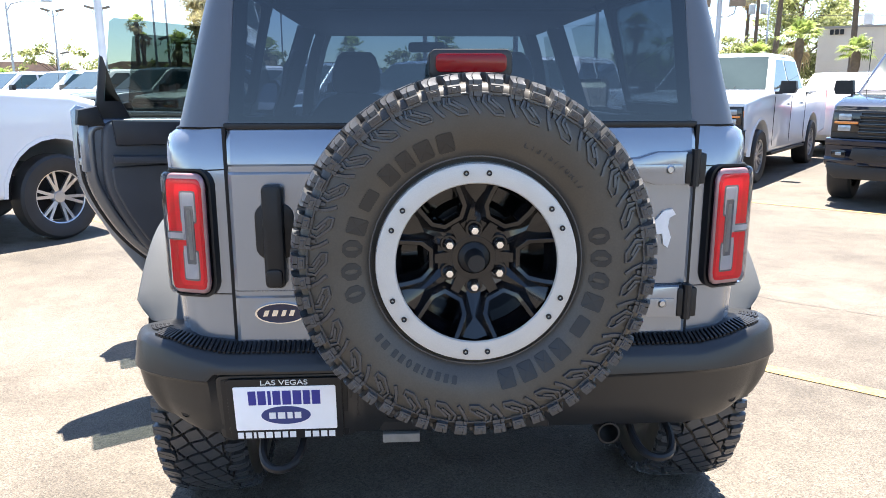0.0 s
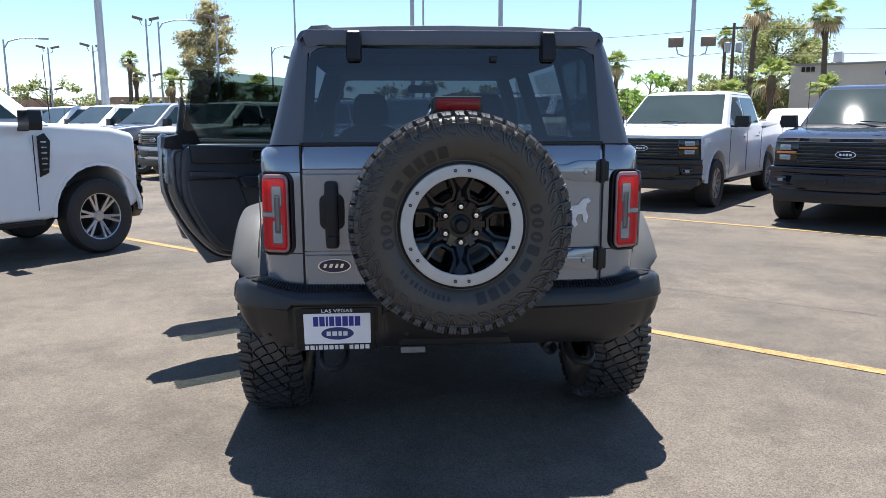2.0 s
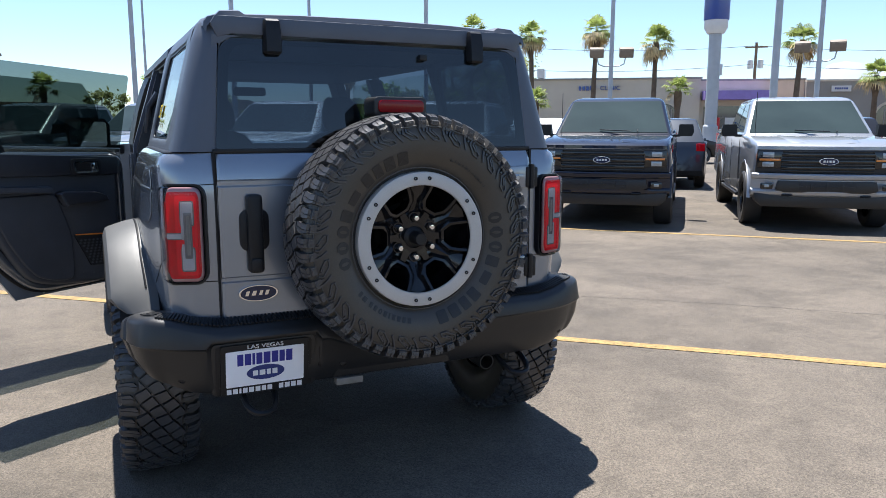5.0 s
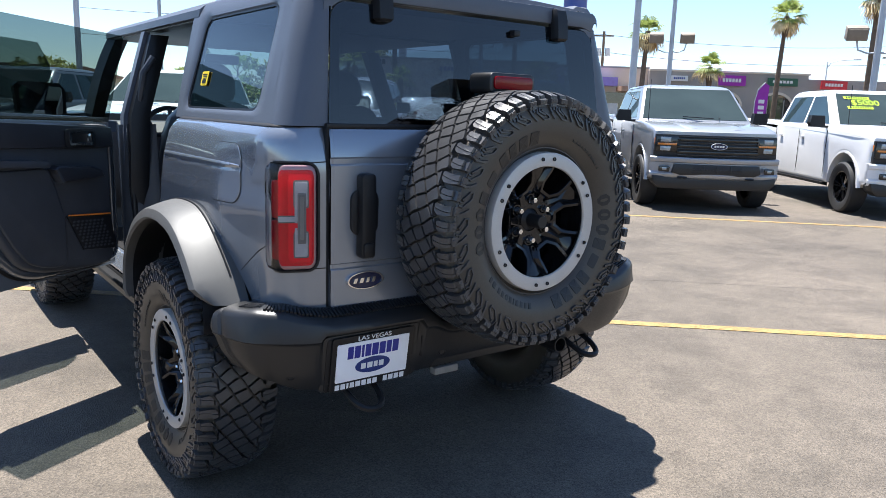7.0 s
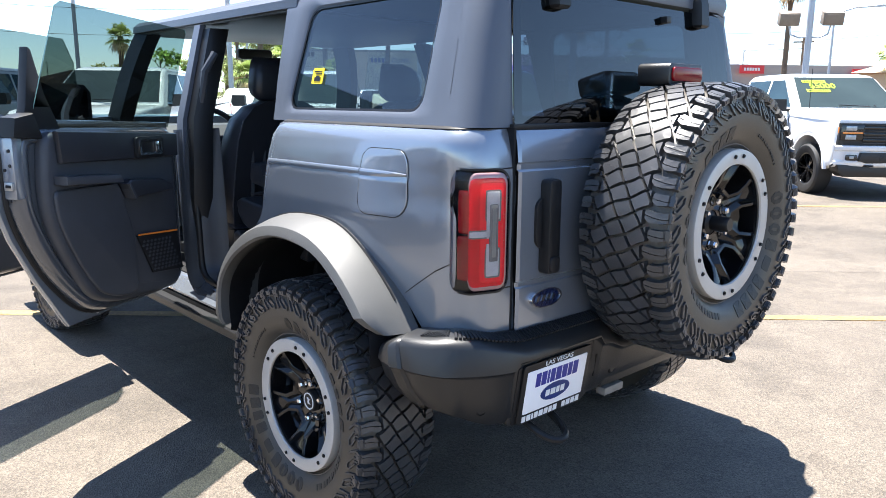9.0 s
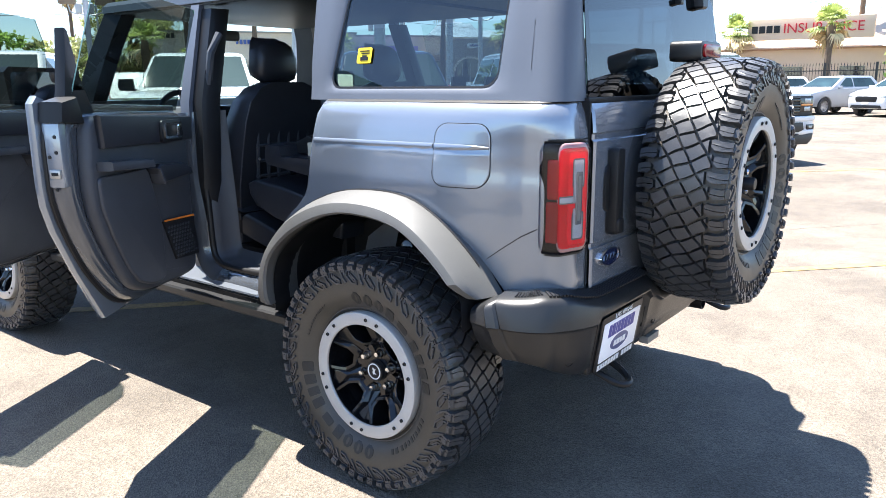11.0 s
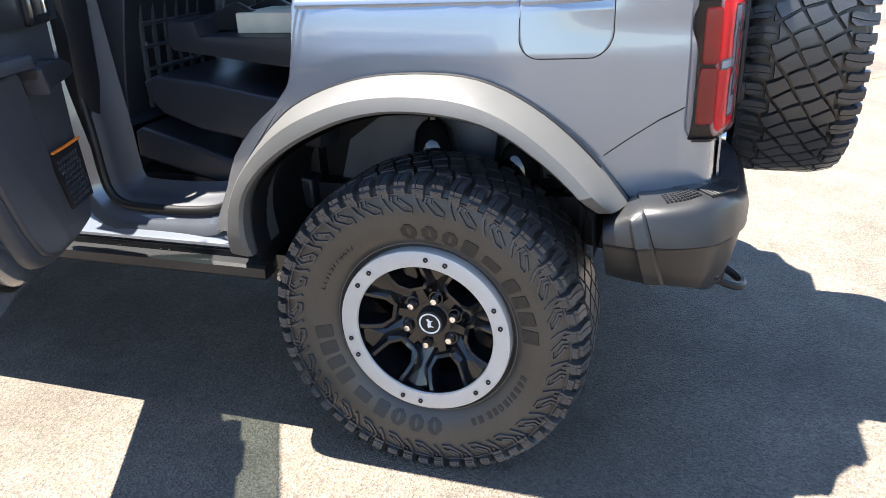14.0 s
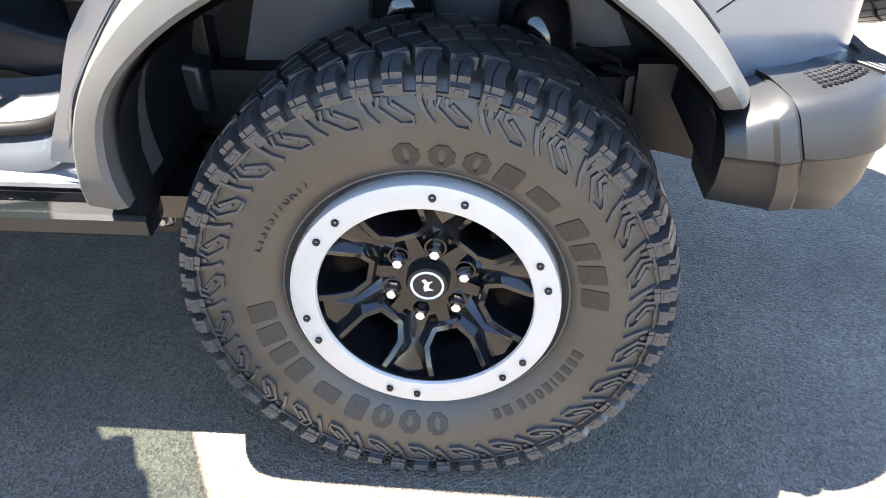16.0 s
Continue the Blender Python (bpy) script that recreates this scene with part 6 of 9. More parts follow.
for side in (-1, 1):
    bm = B()
    rings = []
    for a in range(0, 181, 10):
        c, s_ = math.cos(radians(a)), math.sin(radians(a))
        y, z = 2.949 + 0.50 * c, 0.56 + 0.46 * s_
        yo, zo = 2.949 + 0.57 * c, 0.56 + 0.53 * s_
        rings.append([(side * 0.85, yo, zo), (side * 0.97, yo, zo - 0.01), (side * 0.99, y, z + 0.01), (side * 0.98, y, z), (side * 0.85, y, z)])
    loft(bm, rings)
    part("wheel_arch_flare", bm, FLARE, suv, angle=40)
    bm = B()
    loft(bm, [[(side * x, y, z) for x, z in ((0.90, 1.295), (1.15, 1.31), (1.165, 1.48), (1.14, 1.505), (0.93, 1.50), (0.90, 1.46))] for y in (2.06, 2.13, 2.17)])
    box(bm, side * 0.88 - 0.06, side * 0.88 + 0.06, 2.08, 2.15, 1.27, 1.33, 0.01)
    part("door_mirror", bm, SATIN, suv, "black cowl-mounted mirror", angle=30)
    bm = B()
    prism(bm, rounded(side * 1.14 if side < 0 else 0.92, -0.92 if side < 0 else 1.14, 1.32, 1.48, 0.02, 3), 2.052, 2.058, "y")
    part("mirror_glass", bm, mat("mirror", (0.85, 0.85, 0.86), 0.02, 1.0, vary=0.01), suv)
    bm = B()
    prism(bm, rounded(side * 1.14 if side < 0 else 0.92, -0.92 if side < 0 else 1.14, 1.32, 1.48, 0.02, 3), 3.752, 3.76, "y")
    bm.free()
bm = B()
bm.faces.new([bm.verts.new(p) for p in ((-0.73, 2.215, 1.30), (0.73, 2.215, 1.30), (0.60, 2.015, 1.79), (-0.60, 2.015, 1.79))])
facing(part("windscreen", bm, CLEARGLASS, suv, smooth=False), (0, -1, 0))
bm = B()
prism(bm, [(1.98, 1.760), (2.035, 1.760), (2.045, 1.785), (1.97, 1.80)], -0.66, 0.66, "x", 0.006)
part("windscreen_header", bm, SATIN, suv)

# ---- cabin ----
bm = B()
box(bm, -0.78, 0.78, 0.56, 2.2, 0.60, 0.625)
part("cabin_floor", bm, DARK, suv)
bm = B()
prism(bm, [(2.25, 1.30), (1.98, 1.29), (1.92, 1.23), (1.90, 1.10), (1.94, 0.92), (2.02, 0.80), (2.25, 0.70)], -0.76, 0.76, "x", 0.02)
part("dashboard", bm, TRIM, suv, "dark dashboard")
bm = B()
prism(bm, rounded(-0.16, 0.16, 1.14, 1.30, 0.015, 3), 1.885, 1.92, "y", 0.004)
part("centre_screen", bm, GLOSSBLACK, suv)
bm = B()
lathe(bm, [(0.170 + 0.015 * math.cos(t), 0.015 * math.sin(t)) for t in [2 * math.pi * k / 8 for k in range(8)]], 32, m=pose(-0.37, 1.80, 1.22, 68, 0, 0), close=True)
for a in (0, 90, 180, 270):
    c, s_ = math.cos(radians(a)), math.sin(radians(a))
    tube(bm, [pose(-0.37, 1.80, 1.22, 68, 0, 0) @ Vector((0.03 * c, 0.03 * s_, -0.01)), pose(-0.37, 1.80, 1.22, 68, 0, 0) @ Vector((0.165 * c, 0.165 * s_, 0))], 0.014, 6)
lathe(bm, [(0.0, 0.01), (0.05, 0.006), (0.06, -0.02), (0.03, -0.06)], 20, m=pose(-0.37, 1.80, 1.22, 68, 0, 0))
tube(bm, [(-0.37, 1.82, 1.21), (-0.37, 1.96, 1.15)], 0.03, 8)
part("steering_wheel", bm, LEATHER, suv, "black steering wheel")
bm = B()
tube(bm, [(-0.70, 1.16, 1.30), (-0.735, 1.13, 1.34), (-0.735, 1.10, 1.42), (-0.72, 1.09, 1.55), (-0.67, 1.09, 1.63)], 0.017, 8)
tube(bm, [(-0.70, 1.16, 1.30), (-0.68, 1.17, 1.31)], 0.02, 8)
part("grab_handle", bm, TRIM, suv)


def seat(x, y):
    """Front seat with a tall back, straps on its rear and a headrest."""
    bm = B()
    rings = []
    for z, w, yb, dep in ((0.72, 0.20, 0.02, 0.13), (0.80, 0.245, 0.00, 0.15), (0.95, 0.262, -0.03, 0.15), (1.10, 0.260, -0.06, 0.15), (1.25, 0.250, -0.09, 0.14), (1.34, 0.225, -0.105, 0.125), (1.40, 0.17, -0.115, 0.11), (1.425, 0.10, -0.12, 0.09)):
        rings.append([(x + w * cx, y + yb + dep * cy, z) for cx, cy in ((-1, 0.25), (-0.92, -0.10), (-0.6, -0.02), (0.6, -0.02), (0.92, -0.10), (1, 0.25), (1, 0.8), (0.85, 1.05), (0.5, 0.92), (-0.5, 0.92), (-0.85, 1.05), (-1, 0.8))])
    loft(bm, rings)
    back = part("seat_back", bm, LEATHER, suv, "black vinyl front seat back", angle=45)
    bm = B()
    rings = []
    for z, w, yb in ((1.425, 0.08, -0.06), (1.438, 0.110, -0.070), (1.47, 0.120, -0.075), (1.53, 0.116, -0.080), (1.585, 0.098, -0.068), (1.608, 0.070, -0.05)):
        rings.append([(x + w * cx, y + yb + 0.10 * cy, z + 0.02 * (cy > 0.5)) for cx, cy in ((-1, 0.3), (-0.92, 0.08), (-0.7, -0.05), (0.7, -0.05), (0.92, 0.08), (1, 0.3), (0.97, 0.8), (0.6, 1.1), (-0.6, 1.1), (-0.97, 0.8))])
    loft(bm, rings)
    part("headrest", bm, LEATHER, suv, "black headrest", angle=45)
    for d in (-0.06, 0.06):
        bm = B()
        tube(bm, [(x + d, y - 0.04, 1.40), (x + d, y - 0.03, 1.48)], 0.008, 8)
        part("headrest_post", bm, STEEL, suv)
    for z0 in (0.93, 1.00, 1.07, 1.14, 1.21):
        bm = B()
        tube(bm, [(x - 0.16, y - 0.056 - 0.06 * (z0 - 0.88), z0), (x + 0.16, y - 0.056 - 0.06 * (z0 - 0.88), z0)], 0.008, 6)
        part("seat_strap", bm, TRIM, back)
    for c in range(6):
        xx = x - 0.15 + 0.06 * c
        bm = B()
        tube(bm, [(xx, y - 0.055 - 0.06 * (z0 - 0.88), z0) for z0 in (0.88, 0.98, 1.08, 1.18, 1.26)], 0.009, 6)
        part("seat_strap", bm, TRIM, back)
        if c % 2 == 0:
            for z0 in (0.90, 1.08, 1.24):
                bm = B()
                lathe(bm, [(0.0, 0.004), (0.006, 0.003), (0.007, 0.0)], 10, m=pose(xx, y - 0.065 - 0.06 * (z0 - 0.88), z0, 90))
                part("strap_stud", bm, STEEL, back)
    # piped seams down both sides of the back
    for d in (-1, 1):
        bm = B()
        tube(bm, [(x + d * w * 0.93, y + yb - dep * 0.085 - 0.001, z) for z, w, yb, dep in ((0.80, 0.245, 0.00, 0.15), (0.95, 0.262, -0.03, 0.15), (1.10, 0.260, -0.06, 0.15), (1.25, 0.250, -0.09, 0.14), (1.34, 0.225, -0.105, 0.125))], 0.0035, 6)
        part("seat_piping", bm, TRIM, back)
    bm = B()
    prism(bm, [(y - 0.05, 0.84), (y + 0.10, 0.80), (y + 0.50, 0.84), (y + 0.54, 0.90), (y + 0.48, 0.955), (y + 0.10, 0.93)], x - 0.25, x + 0.25, "x", 0.03, 3)
    part("seat_cushion", bm, LEATHER, suv, angle=40)
    bm = B()
    box(bm, x - 0.20, x + 0.20, y + 0.02, y + 0.45, 0.625, 0.82, 0.02)
    part("seat_base", bm, TRIM, suv)


seat(-0.38, 1.12)
seat(0.38, 1.12)
# rear bench: cushion, base and back folded forward
for x0, x1 in ((-0.66, -0.02), (0.02, 0.66)):
    bm = B()
    prism(bm, [(0.40, 0.80), (0.66, 0.820), (0.80, 0.845), (0.925, 0.890), (0.965, 0.935), (0.976, 0.985), (0.93, 1.005), (0.75, 0.985), (0.56, 0.950), (0.38, 0.93)], x0, x1, "x", 0.014, 3)
    part("rear_seat_cushion", bm, LEATHER, suv, "black rear seat cushion", angle=40)
    bm = B()
    prism(bm, [(-0.28, 1.00), (0.50, 1.03), (0.862, 1.075), (0.874, 1.10), (0.864, 1.160), (0.775, 1.158), (0.765, 1.115), (-0.26, 1.105)], x0 + 0.02, x1 - 0.02, "x", 0.007, 2)
    part("folded_seat_back", bm, LEATHER, suv, angle=40)
bm = B()
prism(bm, [(0.45, 0.60), (0.76, 0.662), (1.068, 0.742), (1.062, 0.825), (1.030, 0.842), (0.736, 0.752), (0.45, 0.70)], -0.64, 0.64, "x", 0.016, 3)
part("rear_seat_base", bm, LEATHER, suv, "black rear seat base", angle=40)
bm = B()
box(bm, -0.58, 0.58, 0.45, 0.72, 0.62, 0.82, 0.01)
part("seat_riser", bm, SATIN, suv)
bm = B()
box(bm, -0.52, 0.52, -0.60, 0.32, 0.80, 0.98, 0.02)
part("load_floor", bm, TRIM, suv)
for side in (-1, 1):
    bm = B()
    prism(bm, [(-0.60, 1.03), (-0.60, 1.355), (0.30, 1.355), (0.33, 1.03)], side * 0.70, side * 0.755, "x", 0.02)
    part("rear_side_trim", bm, TRIM, suv)
bm = B()
box(bm, -0.56, -0.34, 0.34, 0.685, 1.113, 1.172, 0.006)
part("owner_manual_box", bm, mat("beige_card", (0.62, 0.55, 0.42), 0.7, vary=0.08, scale=20), suv, "beige card box on the folded seat")
bm = B()
prism(bm, rounded(-0.11, 0.11, 1.66, 1.72, 0.02, 3), 1.95, 1.98, "y", 0.01)
part("interior_mirror", bm, SATIN, suv)
for x in (-0.52, -0.30, -0.10):
    bm = B()
    prism(bm, [(0.60, 1.12), (0.80, 1.12), (0.78, 1.17), (0.70, 1.20), (0.62, 1.16)], x - 0.02, x + 0.02, "x", 0.008)
    part("seat_bracket", bm, SATIN, suv)
# window sticker and fuel flap
bm = B()
prism(bm, rounded(0.138, 0.206, 1.484, 1.540, 0.006, 2), -0.744, -0.742, "x", m=Matrix.Identity(4))
st = part("window_sticker", bm, YELLOW, suv, "yellow sticker inside the quarter window", smooth=False)
st.matrix_local = Matrix.Translation((-0.7325, 0, 1.51)) @ Matrix.Rotation(radians(14), 4, "Y") @ Matrix.Translation((0.742, 0, -1.51)) 
bm = B()
for y0, y1, z0, z1 in ((0.148, 0.196, 1.526, 1.530), (0.148, 0.186, 1.518, 1.521), (0.152, 0.190, 1.494, 1.507), (0.160, 0.182, 1.507, 1.512)):
    prism(bm, [(y0, z0), (y1, z0), (y1, z1), (y0, z1)], -0.7455, -0.7445, "x")
s2 = part("sticker_print", bm, SATIN, st, smooth=False)


def fuel_flap():
    """Rounded flap a little proud of the quarter, with a dark gap all round and the pressed line across it."""
    out = rounded(0.232, 0.435, 1.092, 1.290, [0.055, 0.045, 0.045, 0.045], 6)
    c = (0.333, 1.19)

    def at(s, z, lift):
        p = skin(s, z, 1)
        return (-(p[0] + lift), p[1], p[2])

    def ring(f, lift):
        return [at(c[0] + (s - c[0]) * f, c[1] + (z - c[1]) * f, lift) for s, z in out]
    bm = B()
    loft(bm, [ring(1.020, 0.0020), ring(1.0, 0.0022)], True, False)
    part("flap_gap", bm, DARK, suv)
    # rows across the outline, so that the flap follows the curve of the body
    def span_at(z):
        xs = []
        for (s0, z0), (s1, z1) in zip(out, out[1:] + out[:1]):
            if min(z0, z1) <= z <= max(z0, z1) and abs(z1 - z0) > 1e-9:
                xs.append(s0 + (s1 - s0) * (z - z0) / (z1 - z0))
        return min(xs), max(xs)
    bm = B()
    rows = []
    for k in range(31):
        z = 1.0925 + (1.2895 - 1.0925) * (0.5 - 0.5 * math.cos(math.pi * k / 30))
        a, b = span_at(z)
        m_, h_ = (a + b) / 2, (b - a) / 2 * 0.995
        rows.append([at(m_ + h_ * math.sin(math.pi / 2 * (q / 10 - 1)), z, 0.0022 if k in (0, 30) or q in (0, 20) else 0.0034) for q in range(21)])
    loft(bm, rows, closed=False)
    part("fuel_flap", bm, PAINT, suv, "body-coloured fuel flap", angle=50)
    bm = B()
    rows = []
    for k in range(13):
        s = 0.2345 + (0.4320 - 0.2345) * k / 12
        w = 0.011 * (1 - 0.55 * (k / 12) ** 2)
        rows.append([at(s, 1.2175 + w * e, 0.0025 + l) for e, l in ((-1, 0.0), (-0.5, 0.0048), (0.5, 0.0048), (1, 0.0))])
    loft(bm, rows, closed=False)
    part("flap_line", bm, PAINT, suv, angle=60)


fuel_flap()
# ---- other parked vehicles: nose along local +y, front axle over the local origin ----
def paint(name, c, metal=0.3):
    return mat(name, c, 0.40, metal, vary=0.03, scale=2, coat=1.0, Specular_IOR_Level=0.1)


WHITE = paint("white_car_paint", (0.74, 0.74, 0.74), 0.0)
SILVERCAR = paint("silver_car_paint", (0.33, 0.345, 0.37), 0.6)
NAVY = paint("dark_navy_paint", (0.005, 0.008, 0.020), 0.0)
GREYCAR = paint("mid_grey_paint", (0.16, 0.18, 0.21), 0.5)
SLATE = paint("dark_slate_paint", (0.035, 0.042, 0.055), 0.3)
BURGUNDY = paint("burgundy_paint", (0.07, 0.012, 0.02), 0.4)
BRIGHTBLUE = paint("bright_blue_paint", (0.02, 0.10, 0.38), 0.5)
BLACKCAR = paint("black_car_paint", (0.012, 0.012, 0.014), 0.2)
GRILLE = mat("black_grille", (0.014, 0.014, 0.015), 0.55, vary=0.2, scale=20)
LAMPGLASS = mat("headlamp_glass", (0.30, 0.33, 0.35), 0.08, 0.3, coat=1.0, vary=0.3, scale=18)
AMBER = mat("amber_lens", (0.7, 0.22, 0.03), 0.15, coat=1.0, vary=0.1, scale=20)
ALLOY = mat("silver_alloy", (0.5, 0.5, 0.52), 0.3, 0.8, vary=0.06, scale=20)
ALLOYDARK = mat("dark_alloy", (0.03, 0.03, 0.032), 0.3, 0.5, vary=0.1, scale=20)
STICKER = mat("white_window_paper", (0.75, 0.78, 0.76), 0.5, vary=0.06, scale=30)
NEON = mat("neon_green_decal", (0.55, 0.80, 0.04), 0.45, vary=0.05, scale=30)


CARTYRE = mat("road_tyre", (0.020, 0.020, 0.021), 0.6, vary=0.2, scale=9, fine=0.2, fine_scale=200)


def car_tyre_mesh(r, w):
    bm = B()
    h = w / 2
    lathe(bm, [(r * 0.62, -h * 0.85), (r * 0.75, -h), (r * 0.92, -h), (r * 0.985, -h * 0.82), (r, -h * 0.5), (r, h * 0.5), (r * 0.985, h * 0.82), (r * 0.92, h), (r * 0.75, h), (r * 0.62, h * 0.85)], 40)
    return mesh_of(bm, "tyre", CARTYRE)


def car_rim_mesh(r, w, spokes, material):
    bm = B()
    h = w / 2
    q = r * 0.64
    lathe(bm, [(q, h * 0.86), (q * 0.93, h * 0.80), (q * 0.90, h * 0.3), (q * 0.9, -h * 0.8)], 40)
    for k in range(spokes):
        a = 2 * math.pi * k / spokes
        for e in (-0.11, 0.11):
            c, s_ = math.cos(a + e * 0.4), math.sin(a + e * 0.4)
            c2, s2 = math.cos(a + e * 1.3), math.sin(a + e * 1.3)
            t = Vector((-s_, c, 0)) * q * 0.055
            p0, p1 = Vector((c * q * 0.12, s_ * q * 0.12, h * 0.55)), Vector((c2 * q * 0.94, s2 * q * 0.94, h * 0.76))
            loft(bm, [[p - t, p + t, p + t * 0.8 - Vector((0, 0, h * 0.3)), p - t * 0.8 - Vector((0, 0, h * 0.3))] for p in (p0, p1)])
    lathe(bm, [(0.0, h * 0.66), (q * 0.2, h * 0.64), (q * 0.26, h * 0.5), (q * 0.26, 0.0)], 20)
    return mesh_of(bm, "rim", material)


def brake_mesh(r):
    bm = B()
    lathe(bm, [(0.0, -0.02), (r * 0.56, -0.02), (r * 0.56, -0.05)], 24)
    return mesh_of(bm, "brake_disc", DARK)


WHEELS = {}


def car_wheel(parent, key, x, y, r, w, spokes, material):
    if key not in WHEELS:
        WHEELS[key] = (car_tyre_mesh(r, w), car_rim_mesh(r, w, spokes, material), brake_mesh(r))
    ty, ri, br = WHEELS[key]
    s = 1 if x > 0 else -1
    wob = share("wheel", ty, parent, pose(x, y, r, 0, 90 * s, 0) @ pose(0, 0, 0, 0, 0, random.Random(int(x * 9 + y * 7)).uniform(0, 60)))
    share("rim", ri, wob)
    share("brake_disc", br, wob)


def pane(name, parent, pts, material=None, lift=0.006, label=""):
    """A slightly proud glass panel on a planar quad."""
    p = [Vector(q) for q in pts]
    n = (p[1] - p[0]).cross(p[2] - p[0]).normalized()
    c = sum(p, Vector()) / len(p)
    if n.dot(c - Vector((0, c.y * 0.5 - 1.2, 1.0))) < 0:
        n = -n
    bm = B()
    loft(bm, [[q - n * 0.01 for q in p], [q + n * lift for q in p]], True, True)
    return part(name, bm, material or CARGLASS, parent, label, smooth=False)


def nose(bm, amount=0.15):
    """Curves the front of a truck in plan: the middle stays, the corners fall back."""
    for x in (-0.8, -0.6, -0.4, -0.2, 0.0, 0.2, 0.4, 0.6, 0.8):
        bmesh.ops.bisect_plane(bm, geom=bm.verts[:] + bm.edges[:] + bm.faces[:], plane_co=(x, 0, 0), plane_no=(1, 0, 0))
    for v in bm.verts:
        v.co.y -= amount * (v.co.x / 0.95) ** 2 * max(0.0, min(1.0, (v.co.y - 0.2) / 0.55))
    return bm


def pickup(name, label, body, bumper_mat, grille_mat, wheel_key="truck_a", rim_mat=None, spokes=6, sticker=False, tall=1.035, badge_mat=None, offroad=False):
    """Crew-cab pickup."""
    t = thing(name, label, "pickup truck", "pickup trucks on the lot")
    H = tall
    bm = B()
    prof = [(0.84, 0.52), (0.865, 0.72), (0.865, 1.06), (0.86, 1.165 * H), (0.78, 1.205 * H), (0.2, 1.265 * H), (-0.55, 1.31 * H), (-1.0, 1.325 * H), (-2.98, 1.345 * H), (-3.0, 1.345 * H), (-3.03, 1.30 * H), (-3.06, 1.30 * H), (-3.08, 1.375 * H), (-3.9, 1.39 * H), (-4.92, 1.40 * H), (-4.96, 1.38 * H), (-4.98, 0.72), (-4.93, 0.56), (-4.35, 0.52)]
    for k in range(13):
        a = radians(0 + 180 * k / 12)
        prof.append((-3.68 - 0.50 * math.cos(a), 0.44 + 0.50 * math.sin(a)))
    prof += [(-3.05, 0.42), (-0.62, 0.42)]
    for k in range(13):
        a = radians(0 + 180 * k / 12)
        prof.append((0.0 - 0.51 * math.cos(a), 0.44 + 0.51 * math.sin(a)))
    prof += [(0.56, 0.46)]
    prism(bm, prof, -0.985, 0.985, "x", 0.065, 4)
    for v in bm.verts:
        # plan taper at the nose, shoulder tuck at the top
        if v.co.y > 0.2:
            v.co.x *= 1 - 0.055 * (v.co.y - 0.2) ** 2 / 0.5
        v.co.x *= 1 - 0.03 * max(0.0, (v.co.z - 1.0) / 0.4)
    nose(bm)
    part("body", bm, body, t, angle=35)
    # raised bonnet centre
    bm = B()
    loft(bm, [[(x * w, y, z + dz * e) for x, dz in ((-0.56, -0.03), (-0.46, 0.014), (-0.34, 0.024), (-0.22, 0.014), (0.22, 0.014), (0.34, 0.024), (0.46, 0.014), (0.56, -0.03))] for y, z, w, e in ((0.76, 1.190 * H, 0.92, 1.0), (0.70, 1.210 * H, 0.94, 1.0), (0.2, 1.262 * H, 1.0, 1.0), (-0.30, 1.293 * H, 1.05, 0.8), (-0.52, 1.296 * H, 1.08, 0.1))], closed=False)
    nose(bm)
    part("bonnet_bulge", bm, body, t, angle=20)
    # cab
    zb, zr = 1.32 * H, 1.90 * H
    xb, xr = 0.93, 0.735
    rings = []
    for z, x, y0, y1 in ((zb - 0.03, xb + 0.02, -0.50, -3.02), (zb, xb, -0.52, -3.0), (zr - 0.06, xr + 0.035, -1.20, -2.80), (zr - 0.012, xr - 0.02, -1.33, -2.72), (zr + 0.012, xr - 0.12, -1.50, -2.60)):
        rings.append([(-x, y0, z), (x, y0, z), (x, y1, z), (-x, y1, z)])
    bm = B()
    loft(bm, rings)
    bevel_all(bm, [e for e in bm.edges if abs(e.verts[0].co.z - e.verts[1].co.z) > 0.1 or min(e.verts[0].co.z, e.verts[1].co.z) > zr - 0.1], 0.06, 3)
    part("cab", bm, body, t, angle=30)

    def side_at(y, z, s):
        f = (z - zb) / (zr - 0.06 - zb)
        return (s * (xb + (xr + 0.035 - xb) * f), y, z)

    def front_at(x, z):
        f = (z - zb) / (zr - 0.06 - zb)
        return (x, -0.52 + (-1.20 + 0.52) * f, z)
    z0, z1 = zb + 0.03, zr - 0.11
    pane("windscreen", t, [front_at(-0.865, z0 - 0.01), front_at(0.865, z0 - 0.01), front_at(0.715, z1 + 0.045), front_at(-0.715, z1 + 0.045)], SCREENGLASS, label="glossy greenish windscreen")
    pane("rear_screen", t, [(-0.66, -2.985, z0 + 0.03), (0.66, -2.985, z0 + 0.03), (0.60, -2.86, z1 - 0.03), (-0.60, -2.86, z1 - 0.03)])
    for s in (-1, 1):
        pane("door_window", t, [side_at(-0.80, z0, s), side_at(-1.78, z0, s), side_at(-1.78, z1, s), side_at(-1.34, z1, s)])
        pane("door_window", t, [side_at(-1.86, z0, s), side_at(-2.82, z0, s), side_at(-2.70, z1, s), side_at(-1.86, z1, s)])
        for y in (-1.62, -2.62):
            bm = B()
            box(bm, s * 0.985 - 0.012, s * 0.985 + 0.012, y - 0.12, y, 1.13, 1.165, 0.006)
            part("door_handle", bm, body if not offroad else SATIN, t)
        for y in (-0.70, -1.83, -2.93):
            bm = B()
            box(bm, s * 0.9845 - 0.004, s * 0.9845 + 0.0025, y - 0.004, y + 0.004, 0.52, 1.28)
            part("door_gap", bm, DARK, t)
        bm = B()
